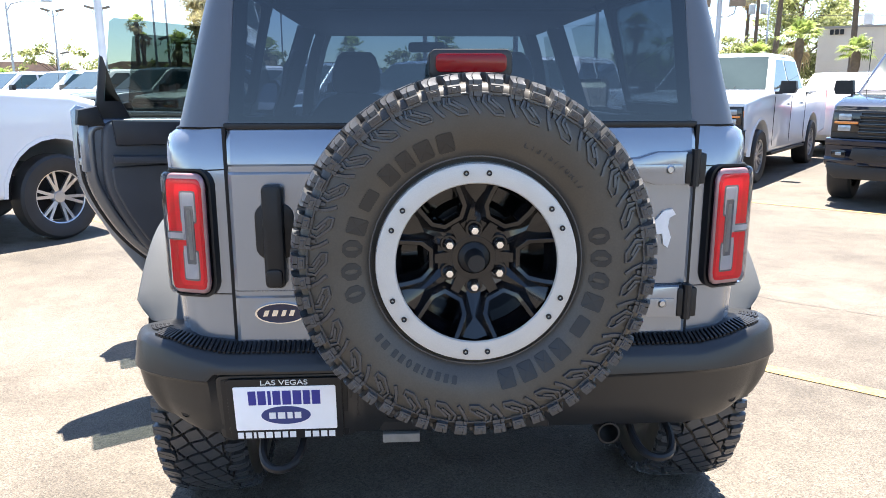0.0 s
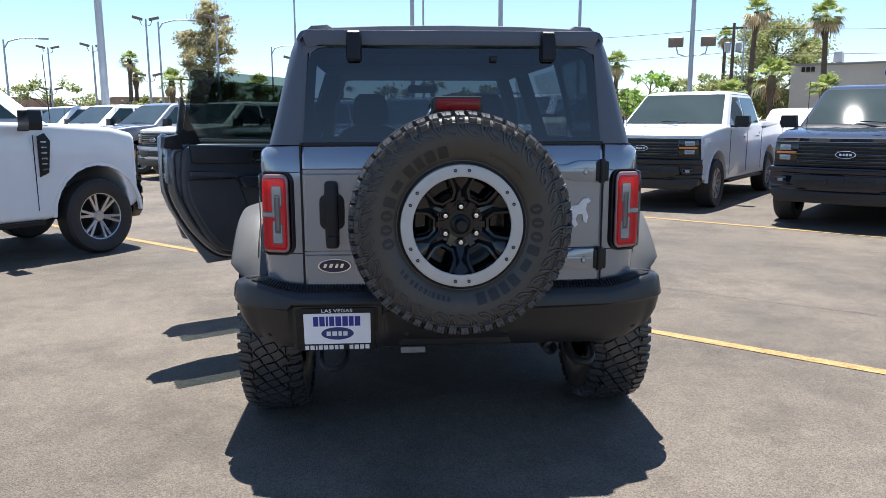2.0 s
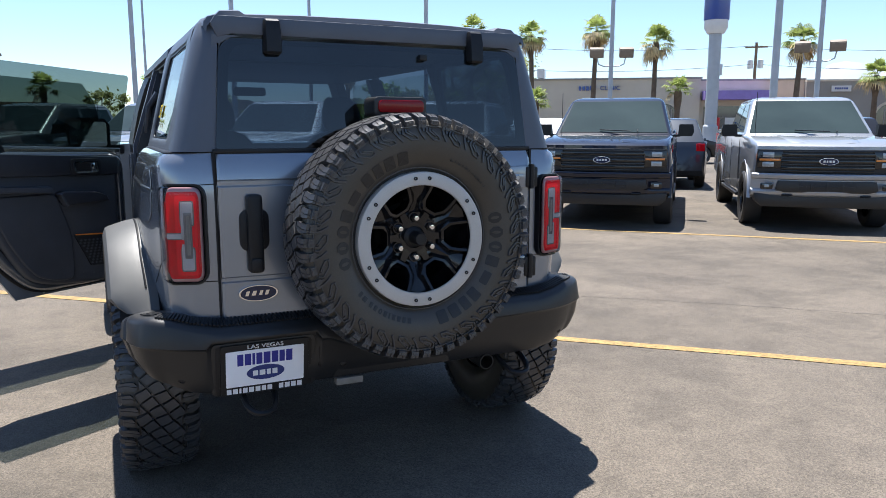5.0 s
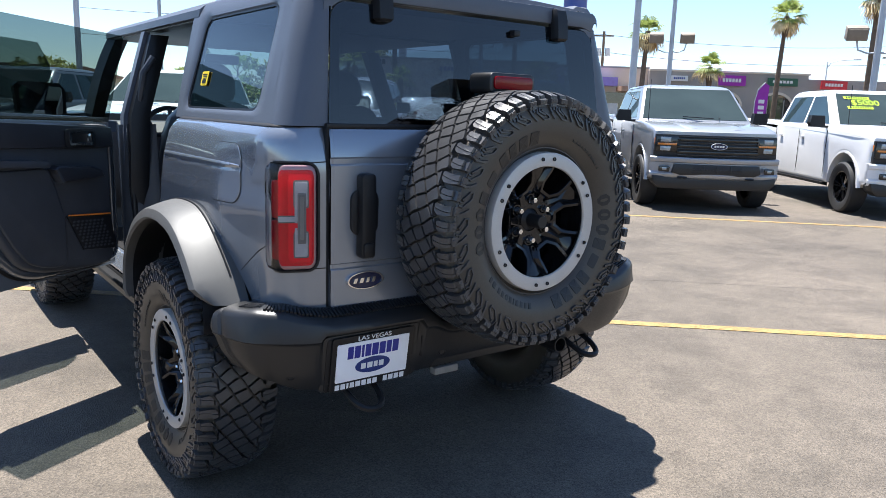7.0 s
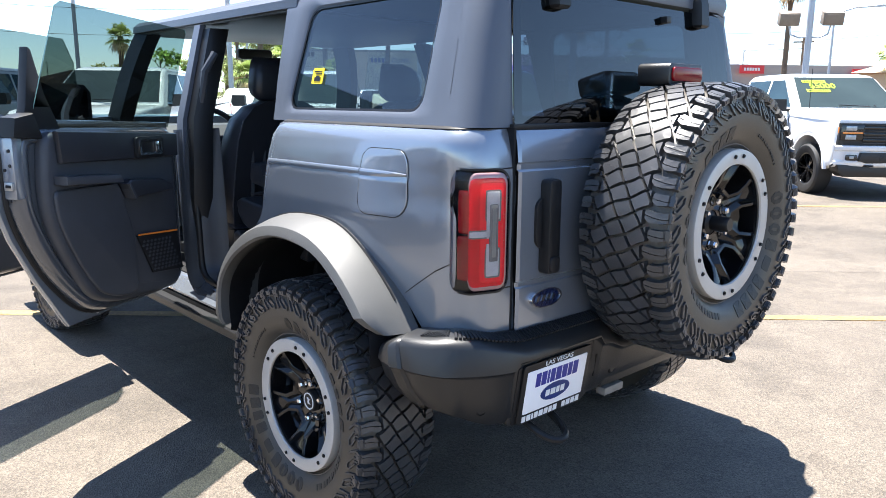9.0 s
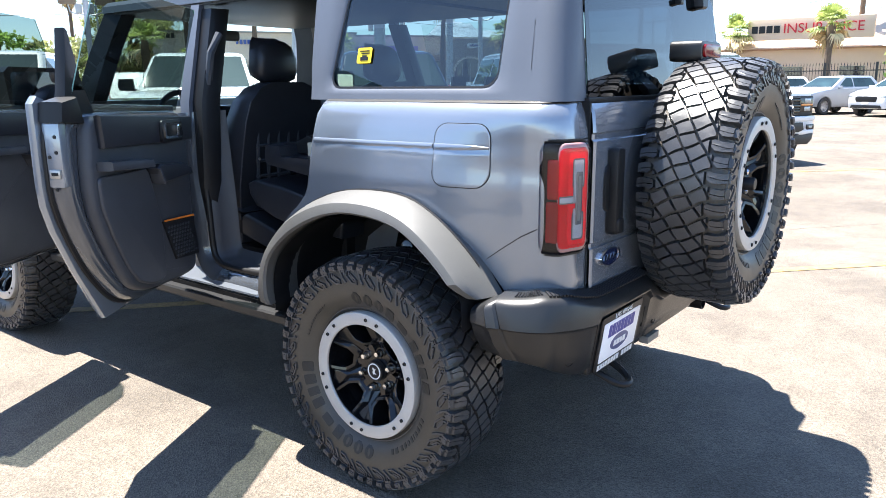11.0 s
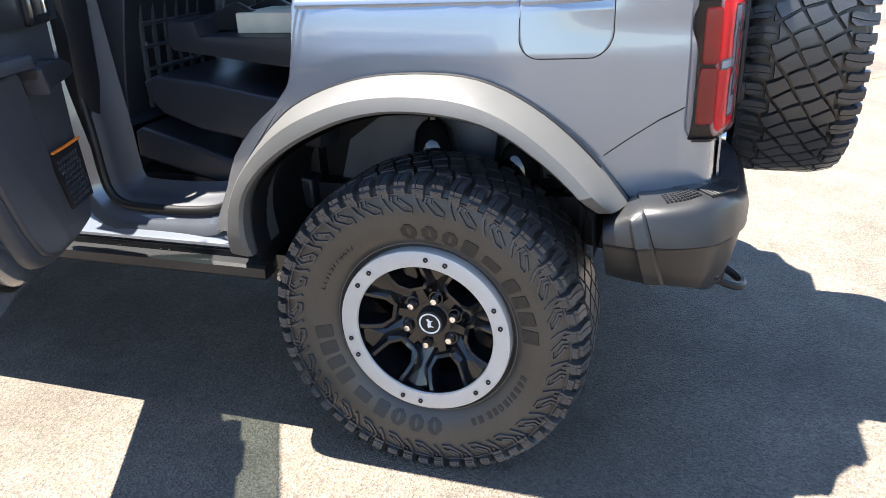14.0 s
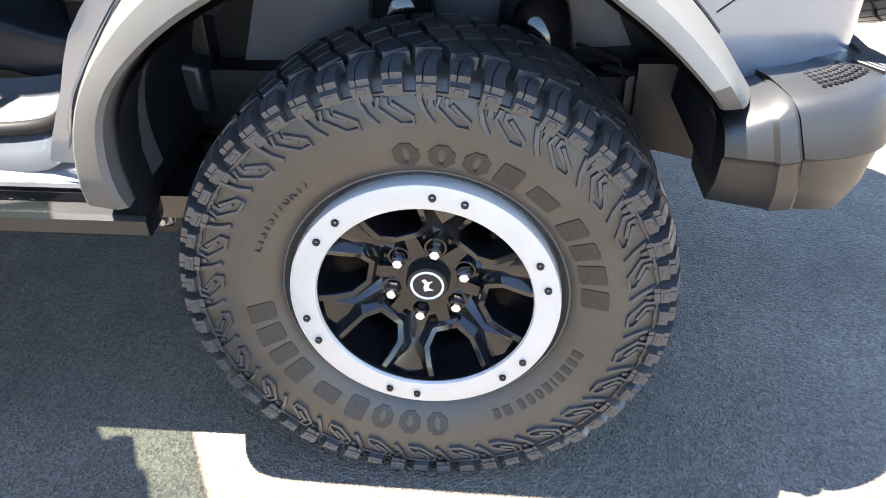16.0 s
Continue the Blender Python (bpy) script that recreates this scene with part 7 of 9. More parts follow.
        loft(bm, [[(s * x, y, z) for x, z in ((1.02, 1.33), (1.24, 1.33), (1.27, 1.40), (1.25, 1.52), (1.04, 1.52))] for y in (-0.86, -0.78, -0.72)])
        box(bm, s * 1.0 - 0.06, s * 1.0 + 0.06, -0.84, -0.76, 1.32, 1.36, 0.01)
        part("door_mirror", bm, SATIN, t, angle=30)
        # headlamp: bright strips round a dark cell
        bm = B()
        prism(bm, [(s * 0.60, 0.90), (s * 0.905, 0.90), (s * 0.90, 1.135), (s * 0.58, 1.135)], 0.86, 0.925, "y", 0.012)
        nose(bm)
        hl = part("headlamp", bm, GLOSSBLACK, t)
        bm = B()
        for zz0, zz1 in ((1.045, 1.120), (0.912, 0.985)):
            box(bm, s * 0.765 - 0.075, s * 0.765 + 0.075, 0.91, 0.931, zz0, zz1, 0.012)
        nose(bm)
        part("lamp_glass", bm, LAMPGLASS, hl)
        bm = B()
        box(bm, s * 0.745 - 0.135, s * 0.745 + 0.135, 0.91, 0.940, 1.000, 1.030, 0.004)
        nose(bm)
        part("indicator_bar", bm, AMBER, hl)
        bm = B()
        prism(bm, [(0.80, 0.95), (0.885, 0.98), (0.885, 1.10), (0.82, 1.10)], s * 0.878, s * 0.912, "x", 0.004)
        nose(bm)
        part("side_marker", bm, AMBER, hl)
        # step board, fog lamp, tail lamp
        bm = B()
        prism(bm, [(s * 0.90, 0.36), (s * 1.01, 0.38), (s * 1.01, 0.42), (s * 0.90, 0.44)], -3.0, -0.65, "y", 0.01)
        part("running_board", bm, SATIN, t)
        bm = B()
        prism(bm, rounded(*sorted((s * 0.70, s * 0.86)), 0.60, 0.69, 0.02, 3), 0.965, 0.99, "y", 0.004)
        nose(bm, 0.09)
        fog = part("fog_lamp", bm, GLOSSBLACK, t)
        bm = B()
        prism(bm, rounded(*sorted((s * 0.745, s * 0.815)), 0.628, 0.668, 0.012, 3), 0.985, 0.994, "y", 0.003)
        nose(bm, 0.09)
        part("fog_lens", bm, LAMPGLASS, fog)
        bm = B()
        box(bm, s * 0.905 - 0.06, s * 0.905 + 0.06, -5.0, -4.93, 0.95, 1.36, 0.01)
        part("tail_lamp", bm, RED, t)
        for y in (0.0, -3.68):
            car_wheel(t, wheel_key, s * 0.865, y, 0.405, 0.275, spokes, rim_mat or ALLOYDARK)
            bm = B()
            rings = []
            for k in range(13):
                a = radians(180 * k / 12)
                c, q = math.cos(a), math.sin(a)
                rings.append([(s * 0.945, y + 0.508 * c, 0.44 + 0.508 * q), (s * 0.990, y + 0.512 * c, 0.44 + 0.512 * q), (s * 0.988, y + 0.545 * c, 0.44 + 0.545 * q), (s * 0.945, y + 0.56 * c, 0.44 + 0.56 * q)])
            loft(bm, rings)
            part("wheel_lip", bm, body, t, angle=40)
    bm = B()
    prism(bm, [(-0.92, 0.83), (0.92, 0.83), (0.905, 1.16), (-0.905, 1.16)], 0.82, 0.905, "y", 0.01)
    nose(bm)
    gr = part("grille", bm, GRILLE, t, "dark slatted grille")
    for k, z in enumerate((0.86, 0.905, 0.95, 0.995, 1.045, 1.09, 1.135)):
        bm = B()
        box(bm, -0.60, 0.60, 0.900, 0.938 if k in (1, 3, 5) else 0.922, z - (0.017 if k in (1, 3, 5) else 0.007), z + (0.017 if k in (1, 3, 5) else 0.007), 0.005)
        nose(bm)
        part("grille_bar", bm, grille_mat if grille_mat is not GRILLE else GLOSSBLACK, gr)
    bm = B()
    lathe(bm, [(0.0, 0.012), (0.112, 0.012), (0.12, 0.0)], 32, m=pose(0, 0.945, 1.0, -90) @ Matrix.Diagonal((1, 0.40, 1, 1)))
    ov = part("oval_badge", bm, BADGEBLUE, gr)
    bm = B()
    lathe(bm, [(0.110, 0.010), (0.112, 0.015), (0.122, 0.015), (0.124, 0.0)], 32, m=pose(0, 0.945, 1.0, -90) @ Matrix.Diagonal((1, 0.40, 1, 1)))
    part("badge_rim", bm, WHITEINK, gr)
    for x, w in ((-0.06, 0.03), (-0.018, 0.028), (0.02, 0.022), (0.058, 0.028)):
        bm = B()
        box(bm, x - w / 2, x + w / 2, 0.955, 0.960, 0.985, 1.015, 0.003, 1)
        part("badge_bar", bm, WHITEINK, ov)
    bm = B()
    loft(bm, [[(x, 0.985 - 0.10 * (abs(x) / 0.95) ** 3 - d, z) for d, z in ((0.10, 0.828), (0.018, 0.822), (0.002, 0.806), (0.0, 0.765), (0.008, 0.750), (0.034, 0.738), (0.038, 0.600), (0.016, 0.586), (0.008, 0.574), (0.010, 0.535), (0.026, 0.512), (0.06, 0.495), (0.14, 0.48))] for x in (-0.965, -0.90, -0.75, -0.4, 0, 0.4, 0.75, 0.90, 0.965)], closed=False)
    nose(bm, 0.09)
    part("front_bumper", bm, bumper_mat, t, angle=35)
    bm = B()
    prism(bm, [(-0.55, 0.560), (0.55, 0.560), (0.66, 0.600), (0.63, 0.722), (-0.63, 0.722), (-0.66, 0.600)], 0.90, 0.972, "y", 0.008)
    nose(bm, 0.09)
    lo = part("bumper_insert", bm, PLASTIC, t, "black insert in the bumper")
    bm = B()
    prism(bm, rounded(-0.36, 0.36, 0.592, 0.704, 0.012, 3), 0.95, 0.975, "y", 0.002)
    nose(bm, 0.09)
    part("lower_grille", bm, GRILLE, lo)
    for x0, x1, z0, z1 in ((-0.212, -0.188, 0.595, 0.702), (-0.012, 0.012, 0.595, 0.702), (0.188, 0.212, 0.595, 0.702), (-0.355, 0.355, 0.643, 0.655)):
        bm = B()
        box(bm, x0, x1, 0.968, 0.982, z0, z1, 0.003)
        nose(bm, 0.09)
        part("grille_divider", bm, PLASTIC, lo)
    for s in (-1, 1):
        bm = B()
        tube(bm, smooth_curve([(s * 0.44, 0.88, 0.515), (s * 0.44, 0.955, 0.522), (s * 0.50, 0.972, 0.522), (s * 0.56, 0.955, 0.522), (s * 0.56, 0.88, 0.515)], 12), 0.014, 6)
        nose(bm, 0.09)
        part("tow_hook", bm, SATIN, t)
    bm = B()
    prism(bm, [(-0.93, 0.53), (0.93, 0.53), (0.91, 0.42), (0.82, 0.345), (-0.82, 0.345), (-0.91, 0.42)], 0.66, 0.925, "y", 0.02)
    nose(bm, 0.10)
    part("valance", bm, PLASTIC, t)
    bm = B()
    box(bm, -0.80, 0.80, -4.9, 0.7, 0.40, 0.62)
    part("chassis", bm, DARK, t)
    for s in (-1, 1):
        bm = B()
        tube(bm, [(s * 0.05 - 0.35, -0.50, zb + 0.045), (s * 0.30 - 0.10, -0.56, zb + 0.065)], 0.008, 6)
        part("wiper", bm, SATIN, t)
    bm = B()
    tube(bm, [(0.80, -0.40, 1.28 * H), (0.80, -0.42, 1.95 * H)], 0.005, 6)
    part("aerial", bm, SATIN, t)
    if sticker:
        v = [front_at(0.38, z1 - 0.06), front_at(0.52, z1 - 0.06), front_at(0.51, z1), front_at(0.375, z1)]
        pane("window_paper", t, v, STICKER, 0.010)
        pane("window_paper", t, [front_at(-0.62, z0 + 0.02), front_at(-0.74, z0 + 0.02), front_at(-0.73, z0 + 0.07), front_at(-0.615, z0 + 0.07)], STICKER, 0.010)
    return t


ROW_TURN = 139.8
ORIGIN = Vector((6.25, 6.20, 0))
STEP = Vector((0.764, -0.645, 0))


def slot(k, back=0.0):
    p = ORIGIN + STEP * 3.06 * k
    b = Vector((0.645, 0.764, 0)) * back
    return p + b


def park(t, k, back=0.0, turn=0.0):
    p = slot(k, back)
    t.matrix_world = pose(p.x, p.y, 0, 0, 0, ROW_TURN + turn)
    return t


navy = park(pickup("pickup_truck", "dark navy crew-cab pickup with a black grille", NAVY, NAVY, GRILLE, "truck_black", GLOSSBLACK, 6, True), 0.03, 0.0, -3)
plain = park(pickup("pickup_truck", "plain white work pickup with a black bumper", WHITE, PLASTIC, GRILLE, "truck_steel", ALLOY, 8, True), -1, 0.9)
silver = park(pickup("pickup_truck", "silver crew-cab pickup with a dark grille", SILVERCAR, SILVERCAR, GRILLE, "truck_black", GLOSSBLACK, 6, True), 1.02, 0.35)
promo = park(pickup("pickup_truck", "white pickup with a neon price decal on its windscreen", WHITE, WHITE, GRILLE, "truck_black", GLOSSBLACK, 6, False), 2.06, 0.2)


def decal(t):
    """Price written on the windscreen, with two unreadable strips."""
    zb, zr = 1.32 * 1.035, 1.90 * 1.035

    def at(x, z, lift=0.012):
        f = (z - zb) / (zr - 0.06 - zb)
        n = Vector((0, 0.62, 0.78)).normalized()
        return Vector((x, -0.52 - 0.68 * f, z)) + n * lift
    for z0, z1 in ((1.803, 1.845), (1.640, 1.682)):
        bm = B()
        bm.faces.new([bm.verts.new(at(x, z)) for x, z in ((0.62, z0), (0.20, z0), (0.20, z1), (0.62, z1))])
        part("decal_strip", bm, NEON, t, "neon green strip", smooth=False)
        bm = B()
        for k in range(9):
            x = 0.58 - 0.04 * k
            bm.faces.new([bm.verts.new(at(xx, zz, 0.016)) for xx, zz in ((x, z0 + 0.008), (x - 0.026, z0 + 0.008), (x - 0.026, z1 - 0.008), (x, z1 - 0.008))])
        part("decal_print", bm, SATIN, t, smooth=False)
    text_part("price_text", "$5000", 0.185, Matrix.Translation(at(0.30, 1.742, 0.014)) @ Matrix(((-1, 0, 0, 0), (0, -0.77, 0.64, 0), (0, 0.64, 0.77, 0), (0, 0, 0, 1))), NEON, t, "neon green price figures")


decal(promo)
left_kinds = {-2: "w", -3: "g2", -4: "g", -5: "w", -6: "grey", -7: "w", -8: "w", -9: "s", -10: "w", -11: "w"}
grey_truck = park(pickup("pickup_truck", "mid-grey crew-cab pickup with a chrome bumper", GREYCAR, CHROME, GRILLE, "truck_alloy", ALLOY, 6, True), -6)
white_truck = park(pickup("pickup_truck", "white crew-cab pickup with a black grille", WHITE, WHITE, GRILLE, "truck_alloy", ALLOY, 6, True), -5)
for k, kind in left_kinds.items():
    if k in (-5, -6):
        continue
    src = {"w": white_truck, "g": silver, "g2": grey_truck, "s": silver, "grey": grey_truck}[kind]
    p = slot(k, 0.1 * ((k * 7) % 5))
    copy_thing(src, pose(p.x, p.y, 0, 0, 0, ROW_TURN))
# big white pickup across the aisle, seen from its passenger side
heavy = pickup("heavy_pickup_truck", "tall white heavy-duty pickup with chrome wheels", WHITE, CHROME, CHROME, "truck_heavy", ALLOY, 6, True, 1.07)
for ob in heavy.children_recursive:
    if ob.type == "MESH" and ob.name.split(".")[0] not in ("wheel", "rim", "brake_disc", "wheel_lip"):
        for v in ob.data.vertices:
            if v.co.y > 0.30:
                v.co.y = 0.30 + (v.co.y - 0.30) * 0.55
heavy.matrix_world = pose(-4.20, 5.33, 0, 0, 0, -42.0) @ Matrix.Diagonal((1.03, 0.93, 1.03, 1))
bm = B()
prism(bm, [(-0.66, 0.86), (-0.56, 0.90), (-0.52, 1.22), (-0.58, 1.30), (-0.66, 1.27)], 0.985, 1.0, "x", 0.006)
part("wing_vent", bm, SATIN, heavy, "black wing vent")
bm = B()
for k in range(6):
    box(bm, 0.999, 1.004, -0.63, -0.57, 0.93 + 0.055 * k, 0.945 + 0.055 * k)
part("vent_slat", bm, CHROME, heavy)


def crossover(name, label, body, rim=None, tall=1.0):
    t = thing(name, label, "car", "crossovers parked by the fence")
    bm = B()
    prof = [(0.80, 0.32), (0.86, 0.50), (0.85, 0.72), (0.74, 0.88), (0.2, 1.00), (-0.45, 1.08), (-1.2, 1.10), (-3.2, 1.16), (-3.62, 1.14), (-3.70, 0.95), (-3.72, 0.45), (-3.6, 0.33), (-3.25, 0.33)]
    for y in (-2.82, 0.0):
        for k in range(11):
            a = radians(180 * k / 10)
            prof.append((y - 0.40 * math.cos(a), 0.34 + 0.40 * math.sin(a)))
        if y < -1:
            prof += [(-2.35, 0.30), (-0.45, 0.30)]
    prism(bm, prof, -0.93, 0.93, "x", 0.06, 3)
    for v in bm.verts:
        if v.co.y > 0.1:
            v.co.x *= 1 - 0.16 * (v.co.y - 0.1) ** 2 / 0.5
        if v.co.y < -3.2:
            v.co.x *= 1 - 0.10 * (v.co.y + 3.2) ** 2 / 0.25
    part("body", bm, body, t, angle=35)
    bm = B()
    rings = [[(-x, y0, z), (x, y0, z), (x, y1, z), (-x, y1, z)] for z, x, y0, y1 in ((1.05, 0.86, -0.35, -3.62), (1.12, 0.85, -0.48, -3.55), (1.56 * tall, 0.66, -1.30, -3.15), (1.60 * tall, 0.60, -1.45, -3.05), (1.615 * tall, 0.45, -1.65, -2.9))]
    loft(bm, rings)
    bevel_all(bm, [e for e in bm.edges if abs(e.verts[0].co.z - e.verts[1].co.z) > 0.1], 0.05, 2)
    part("roof", bm, body, t, angle=30)
    z0, z1 = 1.15, 1.52 * tall

    def sx(z):
        return 0.85 + (0.66 - 0.85) * (z - 1.12) / (1.56 * tall - 1.12)
    fy = lambda z: -0.48 - 0.82 * (z - 1.12) / (1.56 * tall - 1.12)
    pane("windscreen", t, [(-0.74, fy(z0), z0), (0.74, fy(z0), z0), (0.58, fy(z1), z1), (-0.58, fy(z1), z1)])
    for s in (-1, 1):
        pane("door_window", t, [(s * sx(z0), -0.85, z0), (s * sx(z0), -1.75, z0), (s * sx(z1), -1.75, z1), (s * sx(z1), -1.42, z1)])
        pane("door_window", t, [(s * sx(z0), -1.82, z0), (s * sx(z0), -3.25, z0), (s * sx(z1), -2.95, z1), (s * sx(z1), -1.82, z1)])
        bm = B()
        prism(bm, [(s * 0.50, 0.72), (s * 0.80, 0.76), (s * 0.78, 0.84), (s * 0.52, 0.79)], 0.60, 0.83, "y", 0.012)
        part("headlamp", bm, LAMPGLASS, t)
        bm = B()
        box(bm, s * 0.98 - 0.09, s * 0.98 + 0.09, -0.82, -0.70, 1.08, 1.20, 0.02)
        part("door_mirror", bm, body, t)
        bm = B()
        box(bm, s * 0.74 - 0.10, s * 0.74 + 0.10, -3.72, -3.60, 0.92, 1.10, 0.02)
        part("tail_lamp", bm, RED, t)
        for y in (0.0, -2.82):
            car_wheel(t, "crossover", s * 0.80, y, 0.36, 0.23, 10, ALLOY)
    bm = B()
    prism(bm, [(-0.42, 0.58), (0.42, 0.58), (0.48, 0.74), (0.40, 0.80), (-0.40, 0.80), (-0.48, 0.74)], 0.80, 0.868, "y", 0.01)
    part("grille", bm, SATIN, t)
    bm = B()
    prism(bm, [(-0.66, 0.34), (0.66, 0.34), (0.60, 0.46), (-0.60, 0.46)], 0.78, 0.875, "y", 0.01)
    part("lower_grille", bm, SATIN, t)
    bm = B()
    box(bm, -0.15, 0.15, 0.865, 0.885, 0.48, 0.57, 0.004)
    part("paper_plate", bm, STICKER, t)
    bm = B()
    box(bm, -0.75, 0.75, -3.5, 0.6, 0.28, 0.5)
    part("chassis", bm, DARK, t)
    return t


for mt, lab, x, y in ((SILVERCAR, "silver crossover nosed to the aisle", 32.6, 5.6), (WHITE, "white crossover with a dark grille", 31.6, 2.7), (BURGUNDY, "burgundy crossover nosed to the aisle", 30.7, -0.2), (BRIGHTBLUE, "bright blue crossover nosed to the aisle", 30.0, -3.1), (GREYCAR, "grey crossover nosed to the aisle", 29.3, -6.0), (WHITE, "white crossover beside the fence", 33.6, 8.5)):
    c = crossover("crossover", lab, mt)
    c.matrix_world = pose(x, y, 0, 0, 0, 62)
# vehicles standing behind the front row, tails towards the aisle
for mt, lab, k, back, turn in ((SLATE, "dark slate SUV seen from behind", 0.40, 10.6, 180), (WHITE, "white SUV behind the pickup row", -0.62, 9.8, 180), (BLACKCAR, "black SUV behind the pickup row", 1.55, 9.0, 180), (WHITE, "white SUV behind the pickup row", -1.6, 9.4, 180), (BLACKCAR, "black sedan-like SUV far down the lot", 0.95, 22.0, 100)):
    c = crossover("family_suv", lab, mt, None, 1.06)
    p = slot(k, back)
    c.matrix_world = pose(p.x, p.y, 0, 0, 0, ROW_TURN + turn)
# ---- distance: street palms, trees, lamp poles, buildings, hills ----
def polar(bearing, d, x0=-0.6, y0=-3.2):
    return (x0 + d * math.sin(radians(bearing)), y0 + d * math.cos(radians(bearing)))


TRUNK = mat("palm_trunk", (0.13, 0.092, 0.062), 0.85, vary=0.3, scale=4, bump=0.6, bump_scale=14, dist=0.03)
DRYFROND = mat("dry_frond", (0.60, 0.46, 0.25), 0.7, vary=0.3, scale=3, per_piece=0.3)
BARK = mat("grey_bark", (0.13, 0.10, 0.075), 0.85, vary=0.3, scale=3, bump=0.5, bump_scale=20, dist=0.02)
def leaf_mat(name, color):
    """Thin leaves that let part of the sun through."""
    m = mat(name, color, 0.6, vary=0.3, scale=2, per_piece=0.4)
    nt = m.node_tree
    p = nt.nodes["Principled BSDF"]
    tr, mx = nt.nodes.new("ShaderNodeBsdfTranslucent"), nt.nodes.new("ShaderNodeMixShader")
    nt.links.new(p.inputs["Base Color"].links[0].from_socket, tr.inputs[0])
    mx.inputs[0].default_value = 0.45
    nt.links.new(p.outputs[0], mx.inputs[1])
    nt.links.new(tr.outputs[0], mx.inputs[2])
    nt.links.new(mx.outputs[0], nt.nodes["Material Output"].inputs[0])
    return m


LEAF = leaf_mat("olive_leaves", (0.30, 0.32, 0.13))
LEAFBRIGHT = leaf_mat("bright_leaves", (0.28, 0.42, 0.10))
NEEDLE = leaf_mat("pine_needles", (0.38, 0.34, 0.18))
FROND = leaf_mat("palm_frond", (0.26, 0.32, 0.09))
POLE = mat("galvanised_pole", (0.42, 0.44, 0.47), 0.5, 0.3, vary=0.1, scale=2)
LAMPBOX = mat("lamp_housing", (0.22, 0.18, 0.14), 0.6, vary=0.15, scale=6)
LAMPFACE = mat("lamp_cover", (0.20, 0.165, 0.13), 0.3, vary=0.1, scale=9)
WOODPOLE = mat("wood_pole", (0.13, 0.09, 0.06), 0.85, vary=0.25, scale=5)
STUCCO = mat("beige_stucco", (0.60, 0.53, 0.44), 0.85, vary=0.08, scale=0.6, fine=0.08, fine_scale=40, bump=0.2, bump_scale=60)
STUCCO2 = mat("grey_stucco", (0.30, 0.28, 0.26), 0.85, vary=0.08, scale=0.6, fine=0.08, fine_scale=40)
CREAM = mat("cream_stucco", (0.62, 0.47, 0.34), 0.85, vary=0.06, scale=0.6, fine=0.06, fine_scale=40)
TILE = mat("clay_roof", (0.42, 0.27, 0.19), 0.8, vary=0.15, scale=2)
SHOPGLASS = mat("shop_glass", (0.03, 0.03, 0.032), 0.1, vary=0.3, scale=0.8, coat=1.0)
PURPLE = mat("purple_fabric", (0.30, 0.02, 0.33), 0.6, vary=0.1, scale=3)
GREENSIGN = mat("dark_green_sign", (0.01, 0.09, 0.05), 0.5, vary=0.1, scale=3)
REDSIGN = mat("red_sign", (0.55, 0.02, 0.03), 0.5, vary=0.1, scale=3)
WHITESIGN = mat("white_sign", (0.68, 0.68, 0.68), 0.5, vary=0.06, scale=3)
SIGNBLUE = mat("deep_blue_sign", (0.015, 0.06, 0.30), 0.35, vary=0.06, scale=2, coat=0.4)
IRON = mat("black_iron", (0.015, 0.015, 0.016), 0.5, vary=0.2, scale=5)
# pale blue base colour stands in for the haze before the hills
RIDGE = mat("haze_tinted_hills", (0.35, 0.40, 0.47), 1.0, vary=0.05, scale=0.004)


def palm(bearing, d, h, crown=1.6, seed=0, lean=0.0, dry=0.5):
    """Fan palm: tapered trunk, green fans above, dry ones hanging below."""
    rng = random.Random(seed)
    x, y = polar(bearing, d)
    t = thing("palm_tree", "tall fan palm with a green and dry crown", "palm tree", "street palms", m=pose(x, y, 0))
    bm = B()
    pts = [(lean * (k / 8) ** 2, 0.0, h * k / 8) for k in range(9)]
    tube(bm, pts, 0.23, 10, r1=0.15)
    lathe(bm, [(0.155, h - 1.5), (0.27, h - 0.8), (0.26, h - 0.2), (0.17, h + 0.1)], 12, m=pose(lean, 0, 0))
    part("trunk", bm, TRUNK, t)
    for name, mt, count, lo, hi in (("crown", FROND, 34, -25, 85), ("dry_fronds", DRYFROND, int(26 * dry), -75, -5)):
        bm = B()
        for k in range(count):
            a, e = rng.uniform(0, 2 * math.pi), radians(rng.uniform(lo, hi))
            L = crown * rng.uniform(0.7, 1.05)
            d0 = Vector((math.cos(a) * math.cos(e), math.sin(a) * math.cos(e), math.sin(e)))
            base = Vector((lean, 0, h))
            side = d0.cross(Vector((0, 0, 1)))
            side = side.normalized() if side.length > 0.01 else Vector((1, 0, 0))
            up = side.cross(d0).normalized()
            hub = base + d0 * L * 0.48
            bm.faces.new([bm.verts.new(p) for p in (base - side * 0.02, base + side * 0.02, hub + side * 0.015, hub - side * 0.015)])
            nb = 11
            for q in range(nb):
                f = (q - (nb - 1) / 2) / ((nb - 1) / 2)
                dd = (d0 * math.cos(f * 1.35) + side * math.sin(f * 1.35)).normalized()
                ln = L * 0.58 * (1 - 0.25 * abs(f)) * rng.uniform(0.85, 1.1)
                droop = Vector((0, 0, -0.28 * ln * (1 if name == "crown" else 1.6)))
                m1 = hub + dd * ln * 0.6 + up * 0.03
                w = dd.cross(up).normalized() * 0.055 * crown / 1.6
                vs = [bm.verts.new(p) for p in (hub, m1 - w, m1 + w, hub + dd * ln + droop)]
                bm.faces.new((vs[0], vs[1], vs[3], vs[2]))
        part(name, bm, mt, t, smooth=False)


